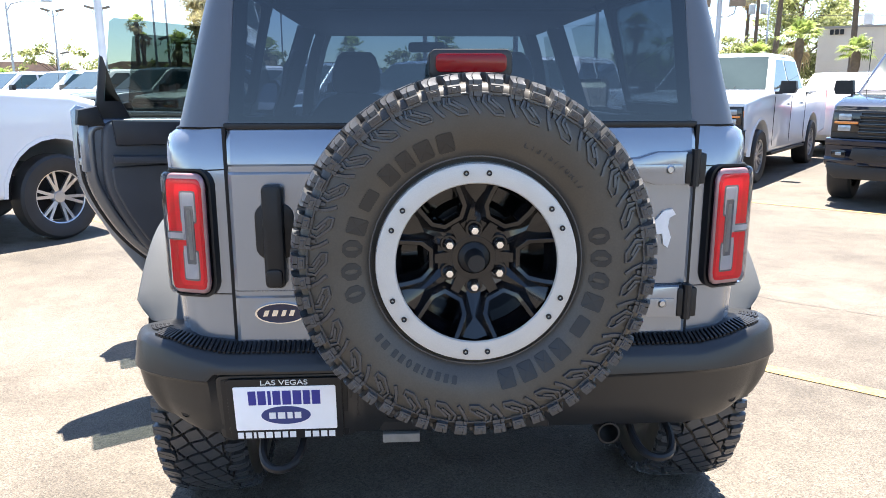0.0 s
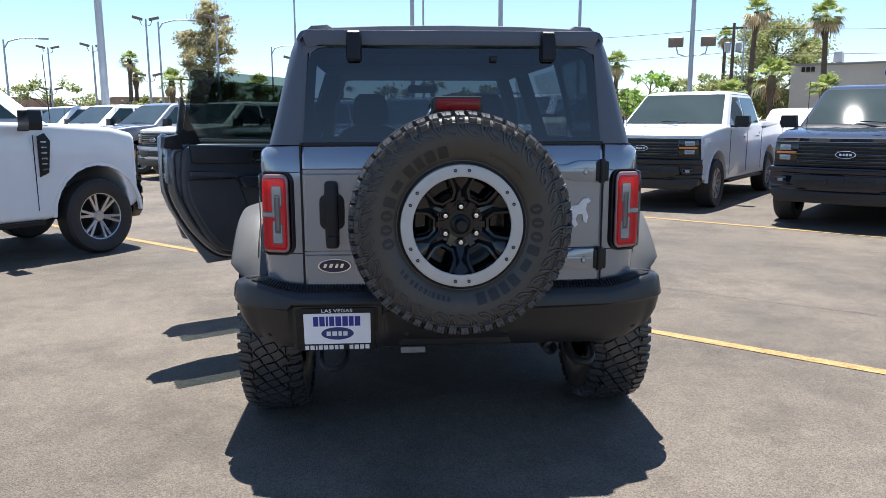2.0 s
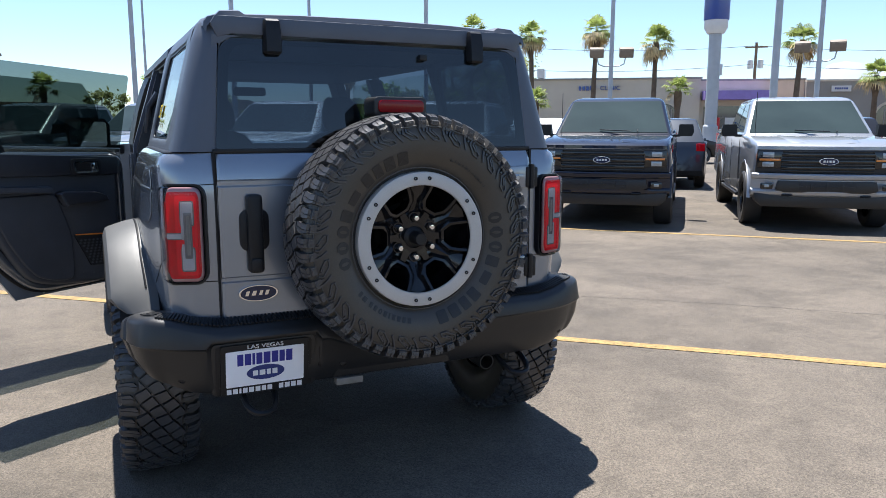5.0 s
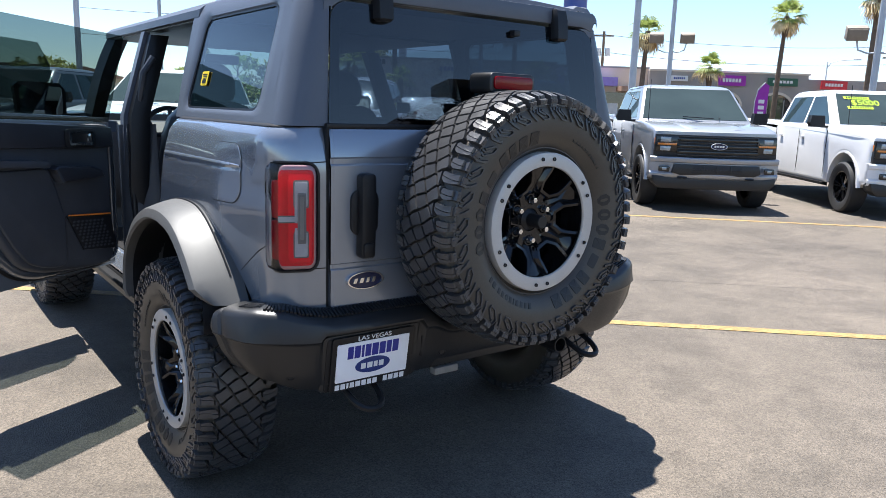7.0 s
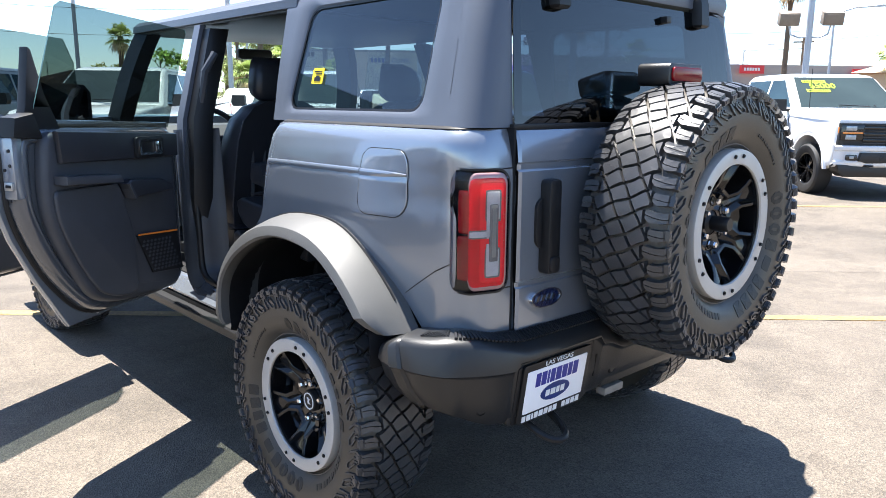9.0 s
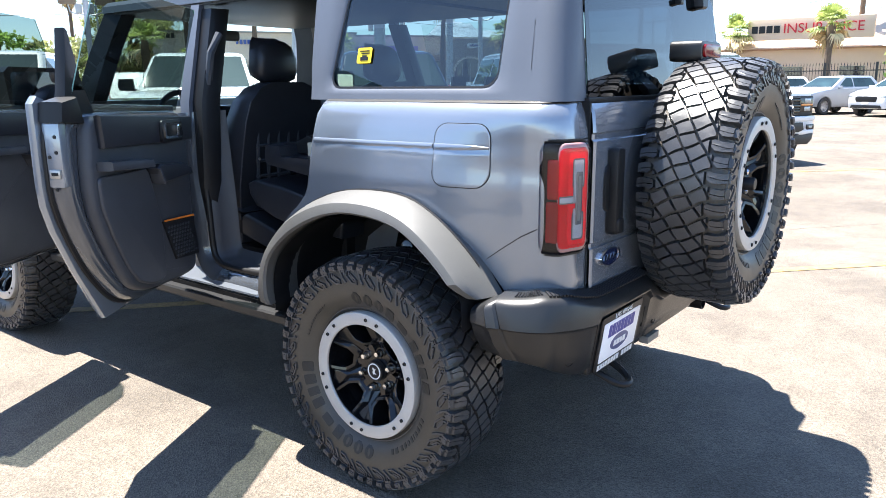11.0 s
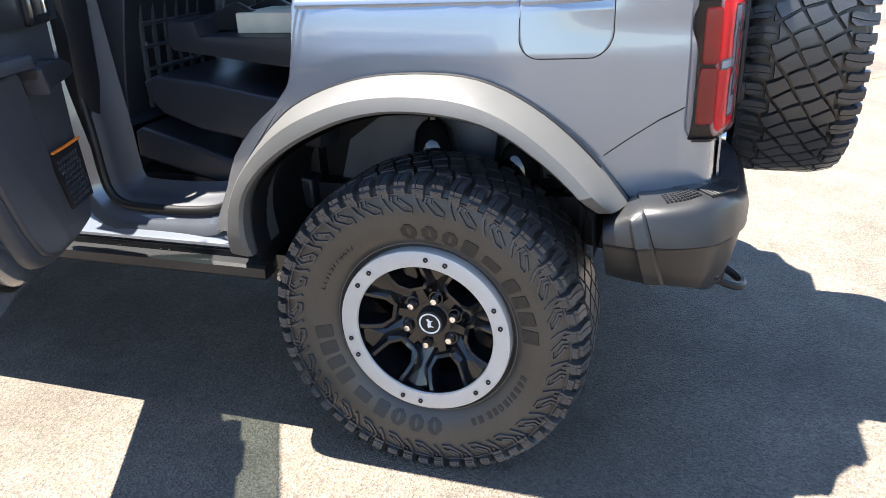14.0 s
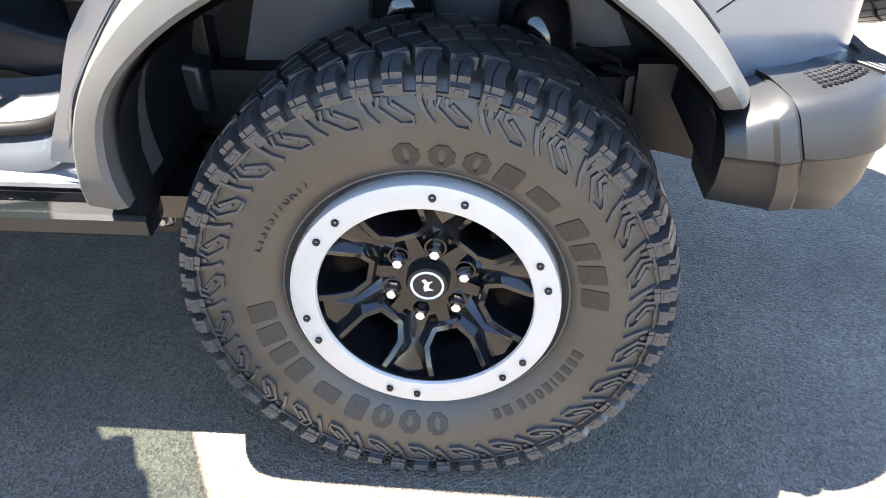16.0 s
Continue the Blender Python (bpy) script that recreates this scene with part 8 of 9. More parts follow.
def leafy(name, label, x, y, h, w, trunk_h, leaf, seed, clumps=60, per=55, size=0.16, shape="round", category="tree"):
    """Tapered trunk and limbs with many loose leaf clumps."""
    rng = random.Random(seed)
    t = thing(name, label, category, "trees round the lot", m=pose(x, y, 0))
    bm = B()
    tube(bm, [(0, 0, 0), (0.05, 0.02, h * 0.35), (0.0, 0.06, h * 0.62), (0.1, 0, h * 0.9)], 0.035 * h, 9, r1=0.008 * h)
    cl = []
    for k in range(clumps):
        f = rng.random()
        if shape == "pine":
            z = trunk_h + (h - trunk_h) * f
            r = w * 0.5 * (0.55 + 0.45 * math.sin(math.pi * min(1, f * 0.85 + 0.22))) * (1.0 if f < 0.75 else (1 - f) / 0.25 * 0.8 + 0.25)
        else:
            z = trunk_h + (h - trunk_h) * f
            r = w * 0.5 * math.sqrt(max(0.05, 1 - (2 * f - 0.85) ** 2 / 1.4))
        a = rng.uniform(0, 2 * math.pi)
        rr = r * math.sqrt(rng.uniform(0.15, 1.0)) * rng.uniform(0.8, 1.12)
        cl.append(Vector((rr * math.cos(a), rr * math.sin(a), z)))
    for c in cl[::3]:
        tube(bm, [(0.02, 0.03, max(0.1, c.z - abs(c.x) * 0.5 - 0.3)), (c.x * 0.5, c.y * 0.5, c.z - 0.25), tuple(c)], 0.012 * h * 0.6, 5, r1=0.004 * h)
    part("trunk", bm, BARK, t)
    bm = B()
    for c in cl:
        cr = (h - trunk_h) * (0.062 if shape == "pine" else 0.085) * rng.uniform(0.7, 1.4)
        flat = 0.5 if shape == "pine" else 0.75
        for k in range(per):
            o = Vector((rng.gauss(0, 1), rng.gauss(0, 1), rng.gauss(0, 1) * flat)) * cr * 0.62
            p = c + o
            u = Vector((rng.uniform(-1, 1), rng.uniform(-1, 1), rng.uniform(-1, 1))).normalized()
            v = u.cross(Vector((rng.uniform(-1, 1), rng.uniform(-1, 1), rng.uniform(-1, 1)))).normalized()
            s = size * rng.uniform(0.6, 1.3)
            bm.faces.new([bm.verts.new(q) for q in (p - u * s, p + v * s * 0.45, p + u * s, p - v * s * 0.45)])
    tagged(part("crown", bm, leaf, t, smooth=False), kind="stuff")
    return t


for b_, d, h, c, s, lean, dry in ((27.0, 60, 9.1, 1.7, 1, 0.2, 0.9), (25.1, 82, 9.6, 1.5, 2, 0, 0.8), (31.7, 58, 8.3, 1.7, 3, -0.2, 0.9), (30.8, 78, 8.0, 1.3, 4, 0, 0.8), (36.2, 57, 8.5, 1.8, 5, 0.2, 1.0), (40.6, 56, 7.5, 1.8, 6, 0, 0.7),
                                  (50.1, 58, 7.5, 1.8, 7, 0.3, 0.9), (59.4, 66, 9.5, 2.1, 8, 0.5, 0.9), (64.9, 60, 9.9, 2.0, 9, 0.1, 0.8), (79.4, 62, 12.0, 2.0, 10, 0, 0.8), (17.7, 62, 5.9, 1.5, 11, 0.1, 0.3),
                                  (-17.9, 75, 7.0, 1.3, 12, 0.1, 0.4), (-17.5, 76, 5.7, 1.1, 13, 0, 0.4), (-15.1, 60, 4.4, 1.5, 14, 0, 0.2), (-9.0, 60, 4.0, 1.6, 15, 0, 0.2), (4.0, 65, 4.7, 1.8, 16, 0, 0.2), (-3.0, 66, 4.5, 1.8, 17, 0, 0.2),
                                  (28.5, 52, 4.1, 1.9, 18, 0, 0.2), (25.9, 54, 3.1, 1.7, 19, 0, 0.2), (31.9, 52, 3.3, 1.5, 20, 0, 0.0), (42.3, 54, 4.1, 1.4, 21, 0, 0.1), (54.9, 62, 5.2, 1.8, 22, 0, 0.4), (71.5, 60, 4.9, 2.0, 23, 0, 0.4), (77.2, 50, 4.7, 1.9, 24, 0.2, 0.6)):
    palm(b_, d, h, 0.88 * c, s, lean, dry)
x, y = polar(-12.4, 63)
leafy("pine_tree", "tall sparse pine with brownish needles", x, y, 10.5, 5.2, 2.6, NEEDLE, 31, 66, 300, 0.12, "pine", "pine tree")
x, y = polar(28.45, 74)
leafy("broadleaf_tree", "large olive-green tree behind the palms", x, y, 9.8, 8.5, 2.2, LEAF, 32, 120, 170, 0.15)
for b_, d, h, w, lf, s in ((20.2, 62, 4.9, 6.0, LEAFBRIGHT, 33), (23.6, 60, 4.6, 7.0, LEAF, 34), (17.5, 70, 4.2, 6, LEAF, 35), (-29.5, 62, 3.8, 9, LEAFBRIGHT, 36), (-23.0, 80, 5.2, 9, LEAF, 37), (-35, 70, 3.6, 8, LEAFBRIGHT, 38), (-8.5, 64, 4.0, 5, LEAF, 39), (0.5, 68, 4.2, 7, LEAF, 40), (-17, 75, 3.6, 8, LEAF, 41),
                           (84.6, 52, 6.2, 6, LEAFBRIGHT, 42), (88.5, 55, 6.6, 7, LEAFBRIGHT, 43), (73.8, 66, 3.9, 6, LEAF, 44), (92, 56, 6.0, 7, LEAFBRIGHT, 45), (-41, 60, 4.2, 8, LEAF, 46), (8.0, 72, 4.5, 8, LEAF, 47), (26.0, 80, 5.5, 9, LEAF, 48)):
    x, y = polar(b_, d)
    leafy("shade_tree", "low bushy green tree at the edge of the lot", x, y, h, w, 0.8, lf, s, 46, 44, 0.2)


def flood_pole(bearing, d, h, arm_z, n=2, turn=0.0, thick=0.11, top=True):
    x, y = polar(bearing, d)
    t = thing("lamp_post", "grey steel lot light pole with box floodlights", "lamp post", "lot light poles", m=pose(x, y, 0, 0, 0, turn - bearing))
    bm = B()
    tube(bm, [(0, 0, 0), (0, 0, h)], thick, 12, r1=thick * 0.7)
    lathe(bm, [(0.3, 0), (0.3, 0.7), (0.0, 0.7)], 16)
    part("pole", bm, POLE, t)
    for z in ((arm_z, h - 0.2) if top else (arm_z,)):
        for s in (-1, 1):
            bm = B()
            tube(bm, [(0, 0, z - 0.55), (s * 0.28, 0, z - 0.58), (s * 0.55, 0, z - 0.48), (s * 0.62, 0, z - 0.15)], 0.028, 8)
            part("arm", bm, POLE, t)
            bm = B()
            box(bm, s * 0.64 - 0.30, s * 0.64 + 0.30, -0.20, 0.20, z - 0.18, z + 0.22, 0.03, m=Matrix.Translation((s * 0.64, 0, z)) @ Matrix.Rotation(radians(18), 4, "X") @ Matrix.Translation((-s * 0.64, 0, -z)))
            hd = part("floodlight", bm, LAMPBOX, t)
            bm = B()
            box(bm, s * 0.64 - 0.26, s * 0.64 + 0.26, -0.225, -0.20, z - 0.15, z + 0.18, 0.01, m=Matrix.Translation((s * 0.64, 0, z)) @ Matrix.Rotation(radians(18), 4, "X") @ Matrix.Translation((-s * 0.64, 0, -z)))
            part("lamp_cover", bm, LAMPFACE, hd)


for b_, d, h, az, turn in ((23.4, 33, 11.5, 4.65, 0), (37.3, 34, 12, 4.75, 5), (51.3, 34, 12, 4.75, 0), (64.2, 26, 12, 4.1, 10), (-47, 30, 12, 4.75, 0)):
    flood_pole(b_, d, h, az, 2, turn)
for b_, d, h in ((48.55, 31, 12), (9.3, 42, 14), (-19.45, 30, 13), (2.6, 46, 13), (15.0, 60, 14)):
    x, y = polar(b_, d)
    bm = B()
    tube(bm, [(x, y, 0), (x, y, h)], 0.15, 12, r1=0.11)
    solid("light_mast", bm, POLE, "plain tall grey steel light mast", "lamp post", "lot light poles")


def lot_lamp(bearing, d, h, lower=True, cobra=False):
    x, y = polar(bearing, d)
    t = thing("street_lamp", "slim grey street lamp with flat heads" if not cobra else "slim grey street lamp with one curved arm", "street lamp", "slim lamps", m=pose(x, y, 0, 0, 0, -bearing))
    bm = B()
    tube(bm, [(0, 0, 0), (0, 0, h)], 0.10, 8, r1=0.06)
    part("pole", bm, POLE, t)
    if cobra:
        bm = B()
        tube(bm, [(0, 0, h - 0.6), (0.3, 0, h - 0.1), (1.0, 0, h + 0.12), (2.2, 0, h + 0.18)], 0.05, 6)
        part("arm", bm, POLE, t)
        bm = B()
        box(bm, 2.1, 2.8, -0.12, 0.12, h + 0.12, h + 0.24, 0.04)
        part("lamp_head", bm, POLE, t)
    for z in () if cobra else ((h, h * 0.55) if lower else (h,)):
        for s in (-1, 1):
            bm = B()
            tube(bm, [(0, 0, z - 0.5), (s * 0.3, 0, z - 0.4), (s * 0.4, 0, z - 0.1)], 0.03, 6)
            part("arm", bm, POLE, t)
            bm = B()
            box(bm, s * 0.55 - 0.35, s * 0.55 + 0.35, -0.2, 0.2, z - 0.06, z + 0.10, 0.03, m=Matrix.Translation((s * 0.5, 0, z)) @ Matrix.Rotation(radians(-14 * s), 4, "Y") @ Matrix.Translation((-s * 0.5, 0, -z)))
            part("lamp_head", bm, LAMPBOX, t)


for b_, d, h, lo, co in ((-16.55, 57, 8.5, True, False), (-22.85, 72, 7.6, True, False), (-20.1, 64, 7.2, False, False), (-28.6, 64, 7.2, True, False), (-31.8, 85, 8.6, True, False), (-11.8, 54, 8.4, False, False), (-6.2, 56, 10.8, True, False), (3.4, 50, 11.0, False, False), (-25.4, 60, 7.0, False, True), (-15.75, 60, 8.7, False, True), (-8.0, 70, 8.0, False, True), (26.4, 70, 9.4, False, True), (62.6, 80, 7.0, False, True), (67.4, 50, 6.9, False, True), (-33.5, 60, 7.6, True, False)):
    lot_lamp(b_, d, h, lo, co)


def utility_pole(bearing, d, h, boxes=True):
    x, y = polar(bearing, d)
    t = thing("utility_pole", "dark wooden utility pole with crossarms", "utility pole", "utility poles", m=pose(x, y, 0, 0, 0, -bearing))
    bm = B()
    tube(bm, [(0, 0, 0), (0, 0, h)], 0.20, 8, r1=0.13)
    part("pole", bm, WOODPOLE, t)
    bm = B()
    box(bm, -1.0, 1.0, -0.06, 0.06, h - 0.5, h - 0.36)
    part("crossarm", bm, WOODPOLE, t)
    if boxes:
        for s in (-1, 1):
            bm = B()
            lathe(bm, [(0.0, 0.0), (0.24, 0.0), (0.26, 0.1), (0.26, 0.75), (0.0, 0.85)], 14, m=pose(s * 0.45, 0, h - 2.4))
            part("transformer", bm, POLE, t)


for b_, d, h, bx in ((25.7, 70, 9.6, True), (47.45, 78, 9.6, True), (66.5, 90, 8.5, False), (82.6, 75, 10.0, False), (-14.5, 90, 6.5, False)):
    utility_pole(b_, d, h, bx)


def cable(b0, d0, z0, b1, d1, z1, sag):
    (xa, ya), (xb, yb) = polar(b0, d0), polar(b1, d1)
    bm = B()
    tube(bm, [(xa + (xb - xa) * k / 12, ya + (yb - ya) * k / 12, z0 + (z1 - z0) * k / 12 - sag * 4 * (k / 12) * (1 - k / 12)) for k in range(13)], 0.022, 4)
    solid("overhead_cable", bm, IRON, "thin black overhead cable between poles", "cable", "overhead cables")


for a in ((10, 75, 9.2, 25.7, 70, 9.3, 0.3), (25.7, 70, 9.3, 47.45, 78, 9.3, 0.6), (25.7, 70, 7.2, 47.45, 78, 7.6, 0.6), (47.45, 78, 9.3, 66.5, 90, 9.2, 0.6), (47.45, 78, 7.6, 66.5, 90, 7.4, 0.6), (66.5, 90, 8.2, 82.6, 75, 9.6, 0.6), (66.5, 90, 6.2, 82.6, 75, 8.0, 0.6), (10, 75, 7.0, 25.7, 70, 7.2, 0.3), (47.45, 78, 5.4, 75, 82, 5.2, 0.4)):
    cable(*a)

# long low shop row across the street
LX = Vector((0.80, -0.60, 0))
LN = Vector((-0.60, -0.80, 0))
BASE = Vector((31.8, 52.7, 0))


def wall_m(s, out=0.0):
    p = BASE + LX * s + LN * out
    return Matrix(((LX.x, -LN.x, 0, p.x), (LX.y, -LN.y, 0, p.y), (0, 0, 1, 0), (0, 0, 0, 1)))


shops = thing("shop_building", "long low beige stucco shop row", "building", m=wall_m(0))


def shop_box(name, s0, s1, z0, z1, d0, d1, material, label="", w=0.0):
    bm = B()
    box(bm, s0, s1, d0, d1, z0, z1, w)
    return part(name, bm, material, shops, label, smooth=False)


shop_box("clinic_wall", -0.6, 15.5, 0, 5.5, 0, 14, STUCCO, "beige stucco wall")
shop_box("parapet", -0.7, 15.6, 5.5, 5.65, -0.1, 14.1, STUCCO2)
shop_box("mid_wall", 15.5, 23.5, 0, 5.35, 0.6, 13, STUCCO, "beige stucco wall")
shop_box("parapet", 15.5, 23.6, 5.35, 5.5, 0.5, 13.1, STUCCO2)
shop_box("awning", 15.7, 20.6, 3.8, 4.5, -1.2, 0.7, mat("violet_awning", (0.30, 0.22, 0.55), 0.7, vary=0.1, scale=2), "violet awning")
shop_box("tile_awning", 20.9, 23.4, 3.4, 3.8, -1.4, 0.7, TILE, "clay tile awning")
shop_box("shop_front", 15.9, 23.2, 0.3, 3.3, 0.5, 0.62, SHOPGLASS, "dark shop window")
for k in range(5):
    shop_box("poster", 16.3 + 1.3 * k, 17.2 + 1.3 * k, 0.9, 2.4, 0.46, 0.5, (REDSIGN, WHITESIGN, GREENSIGN, WHITESIGN, REDSIGN)[k])
shop_box("arcade_wall", 23.5, 37.0, 0, 5.2, 0, 12, STUCCO2, "grey stucco wall with arches")
shop_box("parapet", 23.5, 37.1, 5.2, 5.35, -0.1, 12.1, STUCCO)
shop_box("end_wall", 37.0, 52.0, 0, 4.9, 0.2, 12, STUCCO2, "grey stucco wall")
shop_box("end_wall", 52.0, 78.0, 0, 4.3, 0.5, 12, STUCCO, "tan stucco wall")
for s, r in ((12.6, 1.25), (25.6, 1.35), (30.0, 1.35), (34.4, 1.35)):
    zc = 2.45
    bm = B()
    prism(bm, [(s - r, 0.1), (s + r, 0.1)] + [(s + r * math.cos(radians(a)), zc + 1.1 * math.sin(radians(a))) for a in range(0, 181, 20)], -0.05, 0.05, "y")
    part("arch_opening", bm, SHOPGLASS, shops, "dark arched opening", smooth=False)
    bm = B()
    o = [(s + (r + 0.2) * math.cos(radians(a)), zc + 1.3 * math.sin(radians(a))) for a in range(0, 181, 15)]
    i = [(s + r * math.cos(radians(a)), zc + 1.1 * math.sin(radians(a))) for a in range(0, 181, 15)]
    loft(bm, [[(x, -0.12, z) for x, z in o], [(x, -0.12, z) for x, z in i], [(x, 0.02, z) for x, z in i]], closed=False)
    part("arch_trim", bm, STUCCO, shops)
    for k in range(3):
        shop_box("mullion", s - 0.7 + 0.7 * k - 0.04, s - 0.7 + 0.7 * k + 0.04, 0.1, 3.1, -0.08, -0.05, STUCCO2)
for s, w, z0, z1, mt in ((29.3, 2.3, 4.15, 5.0, PURPLE), (33.5, 2.5, 4.25, 4.9, GREENSIGN), (25.3, 1.4, 4.4, 4.85, WHITESIGN), (38.0, 2.2, 4.1, 4.8, REDSIGN), (44.0, 4.0, 3.0, 4.0, SHOPGLASS), (48.5, 3.2, 3.3, 4.6, REDSIGN)):
    shop_box("shop_sign", s, s + w, z0, z1, -0.28, -0.14, mt, "shop sign board", 0.0)
    bm = B()
    for k in range(6):
        box(bm, s + 0.15 * w + 0.7 * w * k / 6, s + 0.15 * w + 0.7 * w * (k + 0.7) / 6, -0.31, -0.28, z0 + 0.35 * (z1 - z0), z0 + 0.7 * (z1 - z0))
    part("sign_print", bm, WHITESIGN if mt is not WHITESIGN else SIGNBLUE, shops, smooth=False)
# clinic sign: the readable word, the name as bars; street number as bars
bm = B()
for k, w in enumerate((0.18, 0.22, 0.22, 0.24, 0.22)):
    box(bm, 5.75 + 0.30 * k, 5.75 + 0.30 * k + w, -0.12, 0.0, 4.64, 4.98)
part("sign_bars", bm, SIGNBLUE, shops, smooth=False)
text_part("clinic_sign", "CLINIC", 0.48, pose(8.32, -0.1, 4.81, 90, 0, 0), SIGNBLUE, shops, "blue wall letters", depth=0.05, scale_x=1.1)
bm = B()
for k in range(3):
    box(bm, 0.15 + 0.34 * k, 0.40 + 0.34 * k, -0.1, 0.0, 5.05, 5.42)
part("number_bars", bm, SATIN, shops, smooth=False)
bm = B()
box(bm, 2.0, 2.6, 3, 5, 5.9, 6.7)
part("roof_unit", bm, POLE, shops, smooth=False)
bm = B()
box(bm, 17.0, 17.4, 2, 2.4, 5.9, 6.8)
part("roof_vent", bm, POLE, shops, smooth=False)
# feather flags
for s, out in ((27.4, 12.9), (50.5, 15)):
    p = BASE + LX * s + LN * out
    t = thing("feather_flag", "purple feather flag on a pole", "flag", "feather flags", m=wall_m(s, out))
    bm = B()
    tube(bm, [(0, 0, 0), (0, 0, 2.6), (0.15, 0, 3.4), (0.6, 0, 3.9)], 0.03, 6)
    part("pole", bm, POLE, t)
    bm = B()
    prism(bm, [(0.03, 0.9), (0.03, 2.6), (0.18, 3.35), (0.6, 3.85), (0.9, 3.7), (0.85, 2.4), (0.75, 1.0)], -0.01, 0.01, "y")
    part("banner", bm, PURPLE, t, smooth=False)
    bm = B()
    for k in range(4):
        box(bm, 0.25, 0.65, -0.03, -0.012, 1.3 + 0.4 * k, 1.55 + 0.4 * k)
    part("banner_print", bm, WHITESIGN, t, smooth=False)
# tall pole sign: blue drum on a pale column
x, y = polar(44.6, 44)
t = thing("pole_sign", "tall pale column carrying a blue sign drum", "sign", m=pose(x, y, 0))
bm = B()
lathe(bm, [(0.0, 0.0), (0.9, 0.0), (0.9, 0.35), (0.42, 0.4), (0.40, 1.6), (0.33, 1.7), (0.33, 6.9), (0.0, 6.9)], 24)
part("column", bm, POLE, t)
bm = B()
lathe(bm, [(0.0, 6.6), (0.45, 6.6), (0.62, 6.9), (0.62, 7.3), (0.0, 7.3)], 28)
part("collar", bm, WHITESIGN, t)
bm = B()
prism(bm, rounded(-0.62, 0.62, -0.5, 0.5, 0.3, 5), 7.3, 13.0, "z", 0.05)
part("sign_drum", bm, SIGNBLUE, t)
bm = B()
for z in (8.4, 9.6, 10.6, 11.6):
    box(bm, -0.45, 0.25, -0.53, -0.49, z, z + 0.7)
part("sign_mark", bm, WHITESIGN, t, smooth=False)

# cream building with a sign and an iron fence to the east
ex = thing("office_building", "cream stucco office with a tile roof", "building", m=pose(57.5, 9.0, 0, 0, 0, -86))
for name, a, mt in (("wall", (-9, 12, 0, 12, 0, 3.6), CREAM), ("band", (-9.2, 12.2, -0.2, 12, 3.6, 3.9), TILE)):
    bm = B()
    box(bm, *a)
    part(name, bm, mt, ex, smooth=False)
bm = B()
loft(bm, [[(-9.6, -0.8, 3.7), (12.6, -0.8, 3.7), (12.6, 12.8, 3.7), (-9.6, 12.8, 3.7)], [(-3, 5.5, 6.2), (6, 5.5, 6.2), (6, 6.5, 6.2), (-3, 6.5, 6.2)]])
part("roof", bm, CREAM, ex, "pale hipped roof", smooth=False)
bm = B()
box(bm, -6.0, 2.2, -1.0, -0.5, 4.3, 5.8, 0.05)
part("sign_board", bm, CREAM, ex)
text_part("sign_word", "INSURANCE", 0.95, pose(-1.0, -1.03, 5.05, 90), REDSIGN, ex, "red sign letters", depth=0.03)
bm = B()
for k in range(4):
    box(bm, -5.7 + 0.5 * k, -5.3 + 0.5 * k, -1.04, -1.0, 4.8, 5.3)
part("sign_bars", bm, SATIN, ex, smooth=False)
for s in (-7, -3, 1, 5, 9):
    bm = B()
    box(bm, s - 0.8, s + 0.8, -0.04, 0.04, 0.9, 2.4)
    part("window", bm, SHOPGLASS, ex, smooth=False)
bm = B()
box(bm, 42, 90, -0.5, 0.5, 0, 3.0)
wb = tagged(new("boundary_wall", mesh_of(bm, "boundary_wall", STUCCO2, smooth=False)), "low grey block wall at the lot's edge", "wall")
wb.matrix_world = pose(14, 22, 0, 0, 0, -50)
fence = thing("iron_fence", "black iron picket fence round the lot", "fence", m=pose(41.5, 16, 0, 0, 0, -97))
for k in range(16):
    bm = B()
    box(bm, k * 2.4 - 0.05, k * 2.4 + 0.05, -0.05, 0.05, 0, 2.3)
    part("post", bm, IRON, fence, smooth=False)
for z in (0.25, 1.9):
    bm = B()
    box(bm, 0, 36, -0.02, 0.02, z - 0.025, z + 0.025)
    part("rail", bm, IRON, fence, smooth=False)
PICKET = B()
lathe(PICKET, [(0.013, 0.1), (0.013, 2.15), (0.02, 2.2), (0.0, 2.32)], 5)
PICKET = mesh_of(PICKET, "picket", IRON)
for k in range(240):
    share("picket", PICKET, fence, pose(k * 0.15, 0, 0))

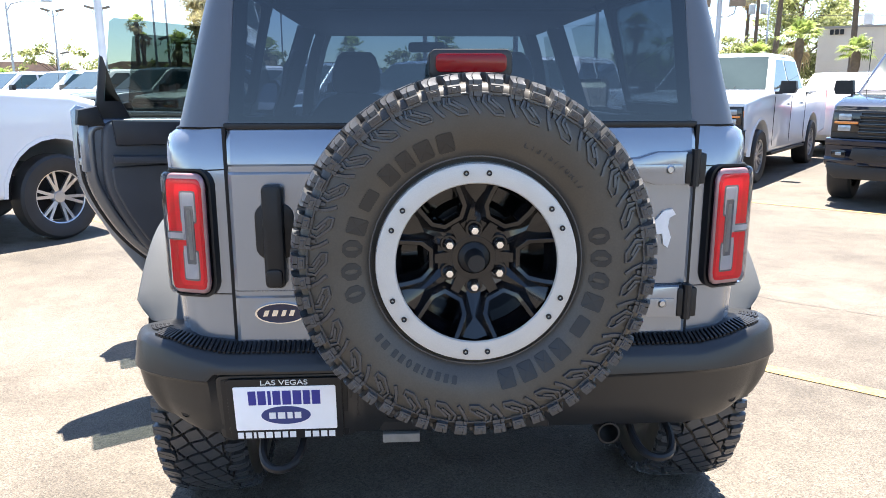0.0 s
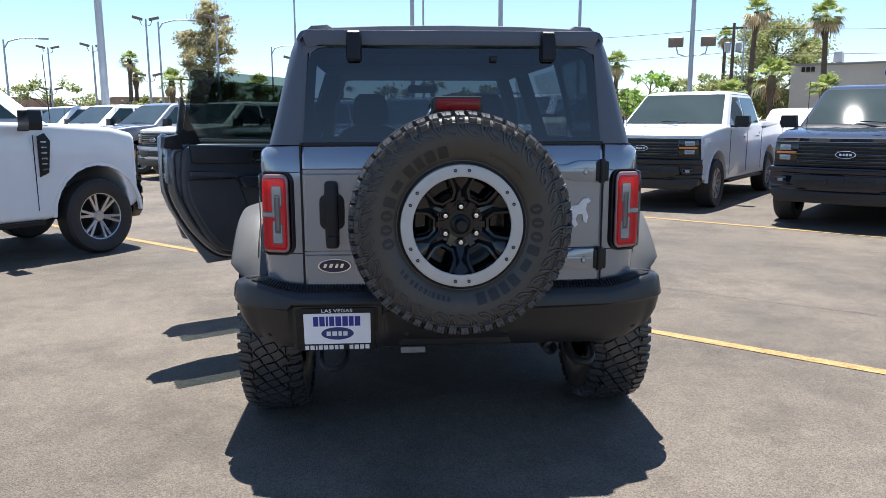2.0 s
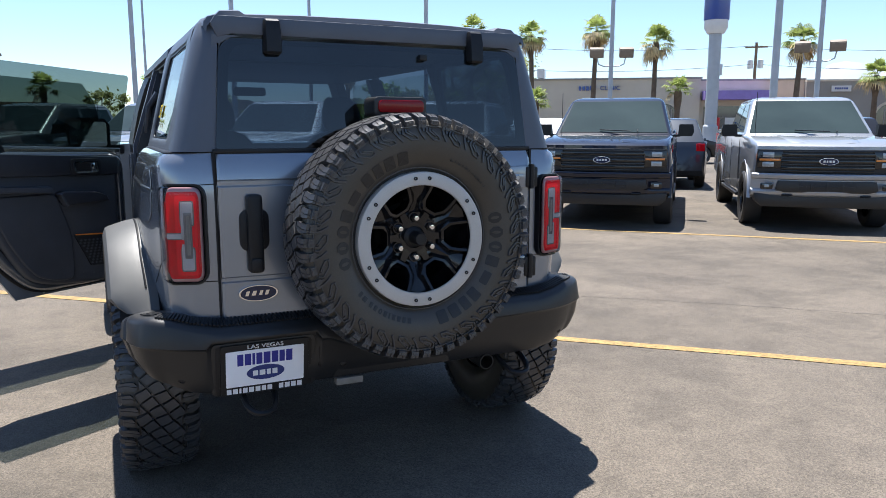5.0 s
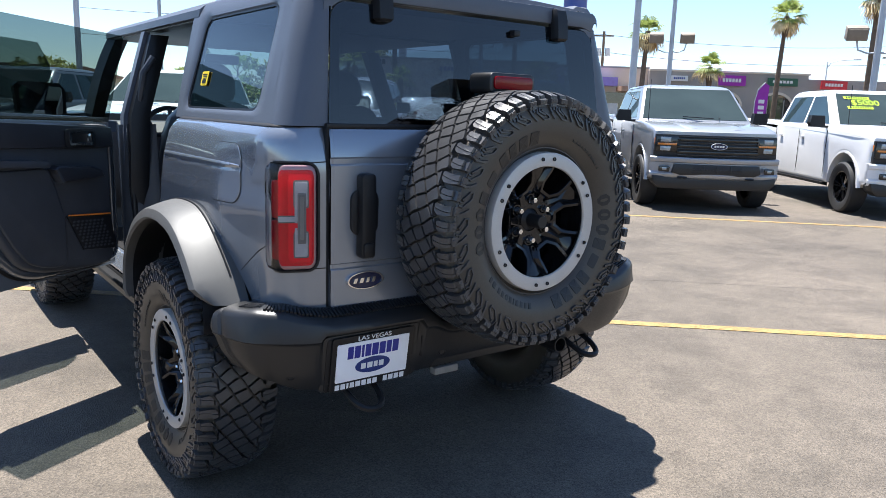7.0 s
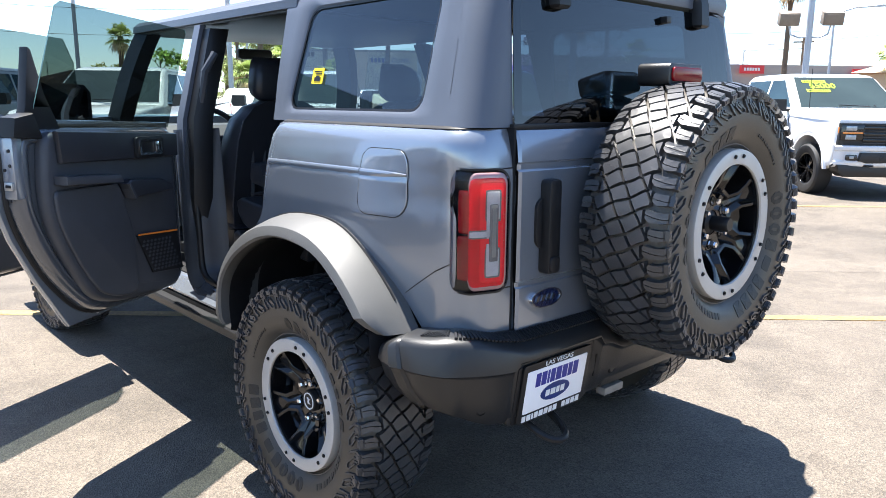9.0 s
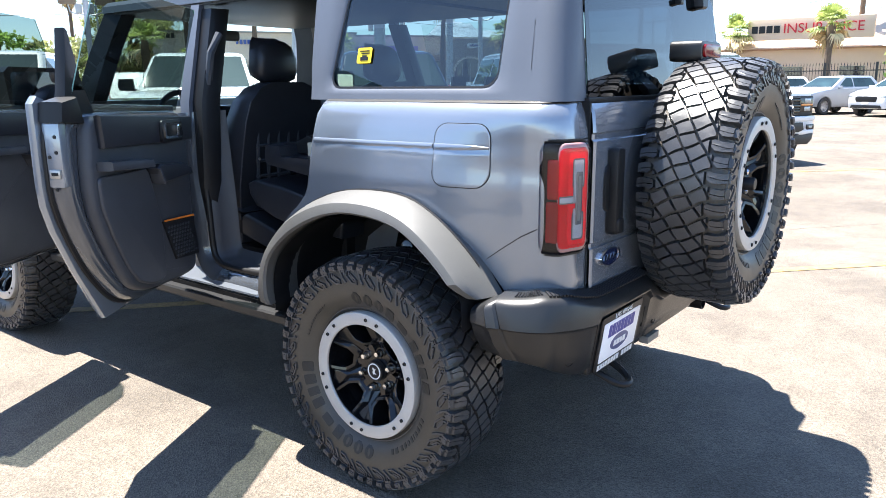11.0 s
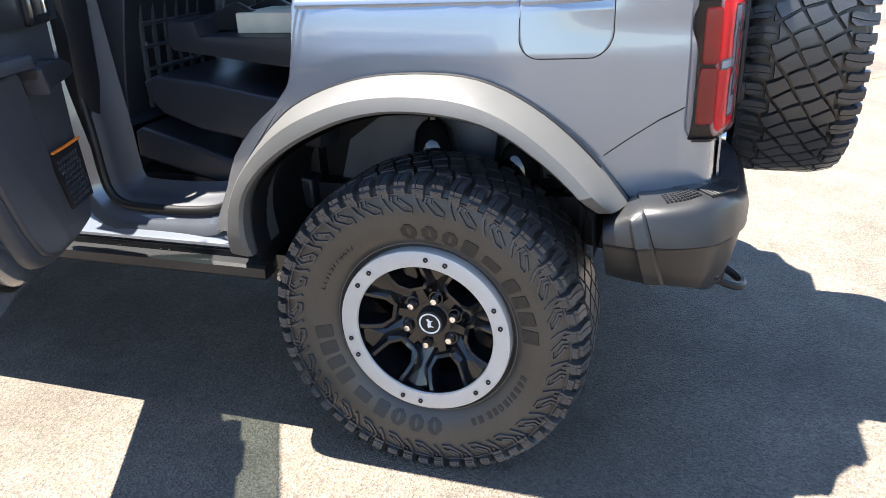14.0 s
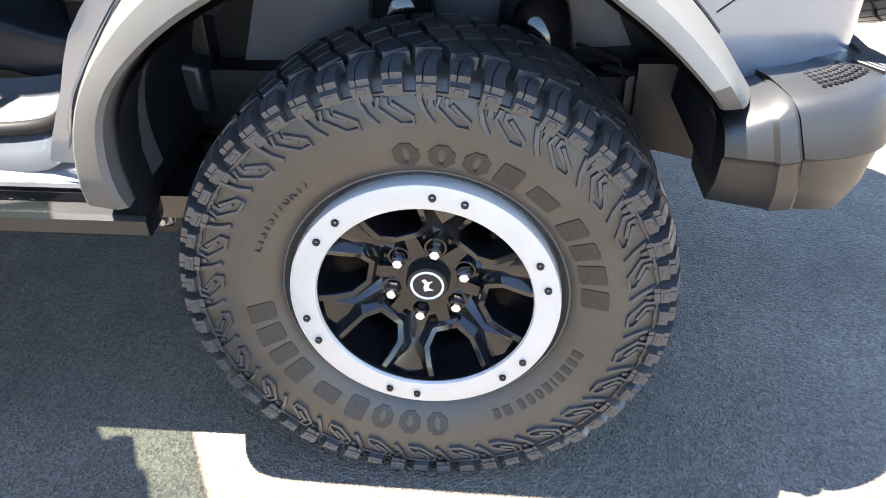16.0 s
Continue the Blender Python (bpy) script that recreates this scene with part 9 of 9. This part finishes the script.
# low houses and walls behind the far row of trucks
for b_, d, w, h, dep, mt in ((-5, 80, 14, 2.8, 8, STUCCO), (-17, 84, 12, 2.9, 8, CREAM), (-27, 92, 18, 3.0, 9, STUCCO), (-38, 80, 16, 2.8, 9, STUCCO2), (8, 82, 14, 3.4, 9, STUCCO), (17, 84, 12, 3.2, 9, CREAM)):
    x, y = polar(b_, d)
    hs = thing("low_house", "low stucco building beyond the lot", "building", "low houses", m=pose(x, y, 0, 0, 0, -b_))
    bm = B()
    box(bm, -w / 2, w / 2, 0, dep, 0, h)
    part("wall", bm, mt, hs, smooth=False)
    bm = B()
    prism(bm, [(-w / 2 - 0.6, h), (w / 2 + 0.6, h), (w / 2 * 0.5, h + 1.0), (-w / 2 * 0.5, h + 1.0)], -0.6, dep + 0.6, "y")
    part("roof", bm, TILE, hs, smooth=False)
    for k in range(3):
        bm = B()
        box(bm, -w / 3 + k * w / 3 - 0.8, -w / 3 + k * w / 3 + 0.8, -0.05, 0.05, 1.0, 2.3)
        part("window", bm, SHOPGLASS, hs, smooth=False)
# unseen showroom, added behind the camera so the paint reflects white walls and glass
show = thing("showroom", "unseen low white showroom with wide glass, added for reflections", "building", m=pose(-24, -46, 0, 0, 0, 20))
bm = B()
box(bm, -22, 26, -10, 0, 0, 4.6)
part("wall", bm, WHITESIGN, show, smooth=False)
for k in range(11):
    bm = B()
    box(bm, -20 + 4 * k, -16.5 + 4 * k, -0.02, 0.06, 0.3, 3.4)
    part("window", bm, SHOPGLASS, show, smooth=False)


def hills(b0, b1, d, peak, seed, material):
    bm = B()
    rng = random.Random(seed)
    n = 90
    hs = []
    for k in range(n + 1):
        f = k / n
        hh = 0.35 + 0.65 * abs(noise.noise(Vector((f * 6 + seed, 0.3, 0)))) * 2 + 0.12 * noise.noise(Vector((f * 22, seed, 0))) + 0.08 * noise.noise(Vector((f * 60, seed, 3)))
        edge = min(1.0, f * 6, (1 - f) * 6)
        hs.append(max(0.02, hh * edge) * peak)
    rows = []
    for g_, dd in ((0.0, d), (0.55, d + 60), (1.0, d + 140)):
        rows.append([(*polar(b0 + (b1 - b0) * k / n, dd), hs[k] * g_ * (1 + 0.1 * noise.noise(Vector((k * 0.3, g_ * 5, seed)))) - 2) for k in range(n + 1)])
    loft(bm, rows, closed=False)
    solid("backdrop", bm, material, "far desert hills tinted pale blue for haze", kind="structure", smooth=True, angle=80)


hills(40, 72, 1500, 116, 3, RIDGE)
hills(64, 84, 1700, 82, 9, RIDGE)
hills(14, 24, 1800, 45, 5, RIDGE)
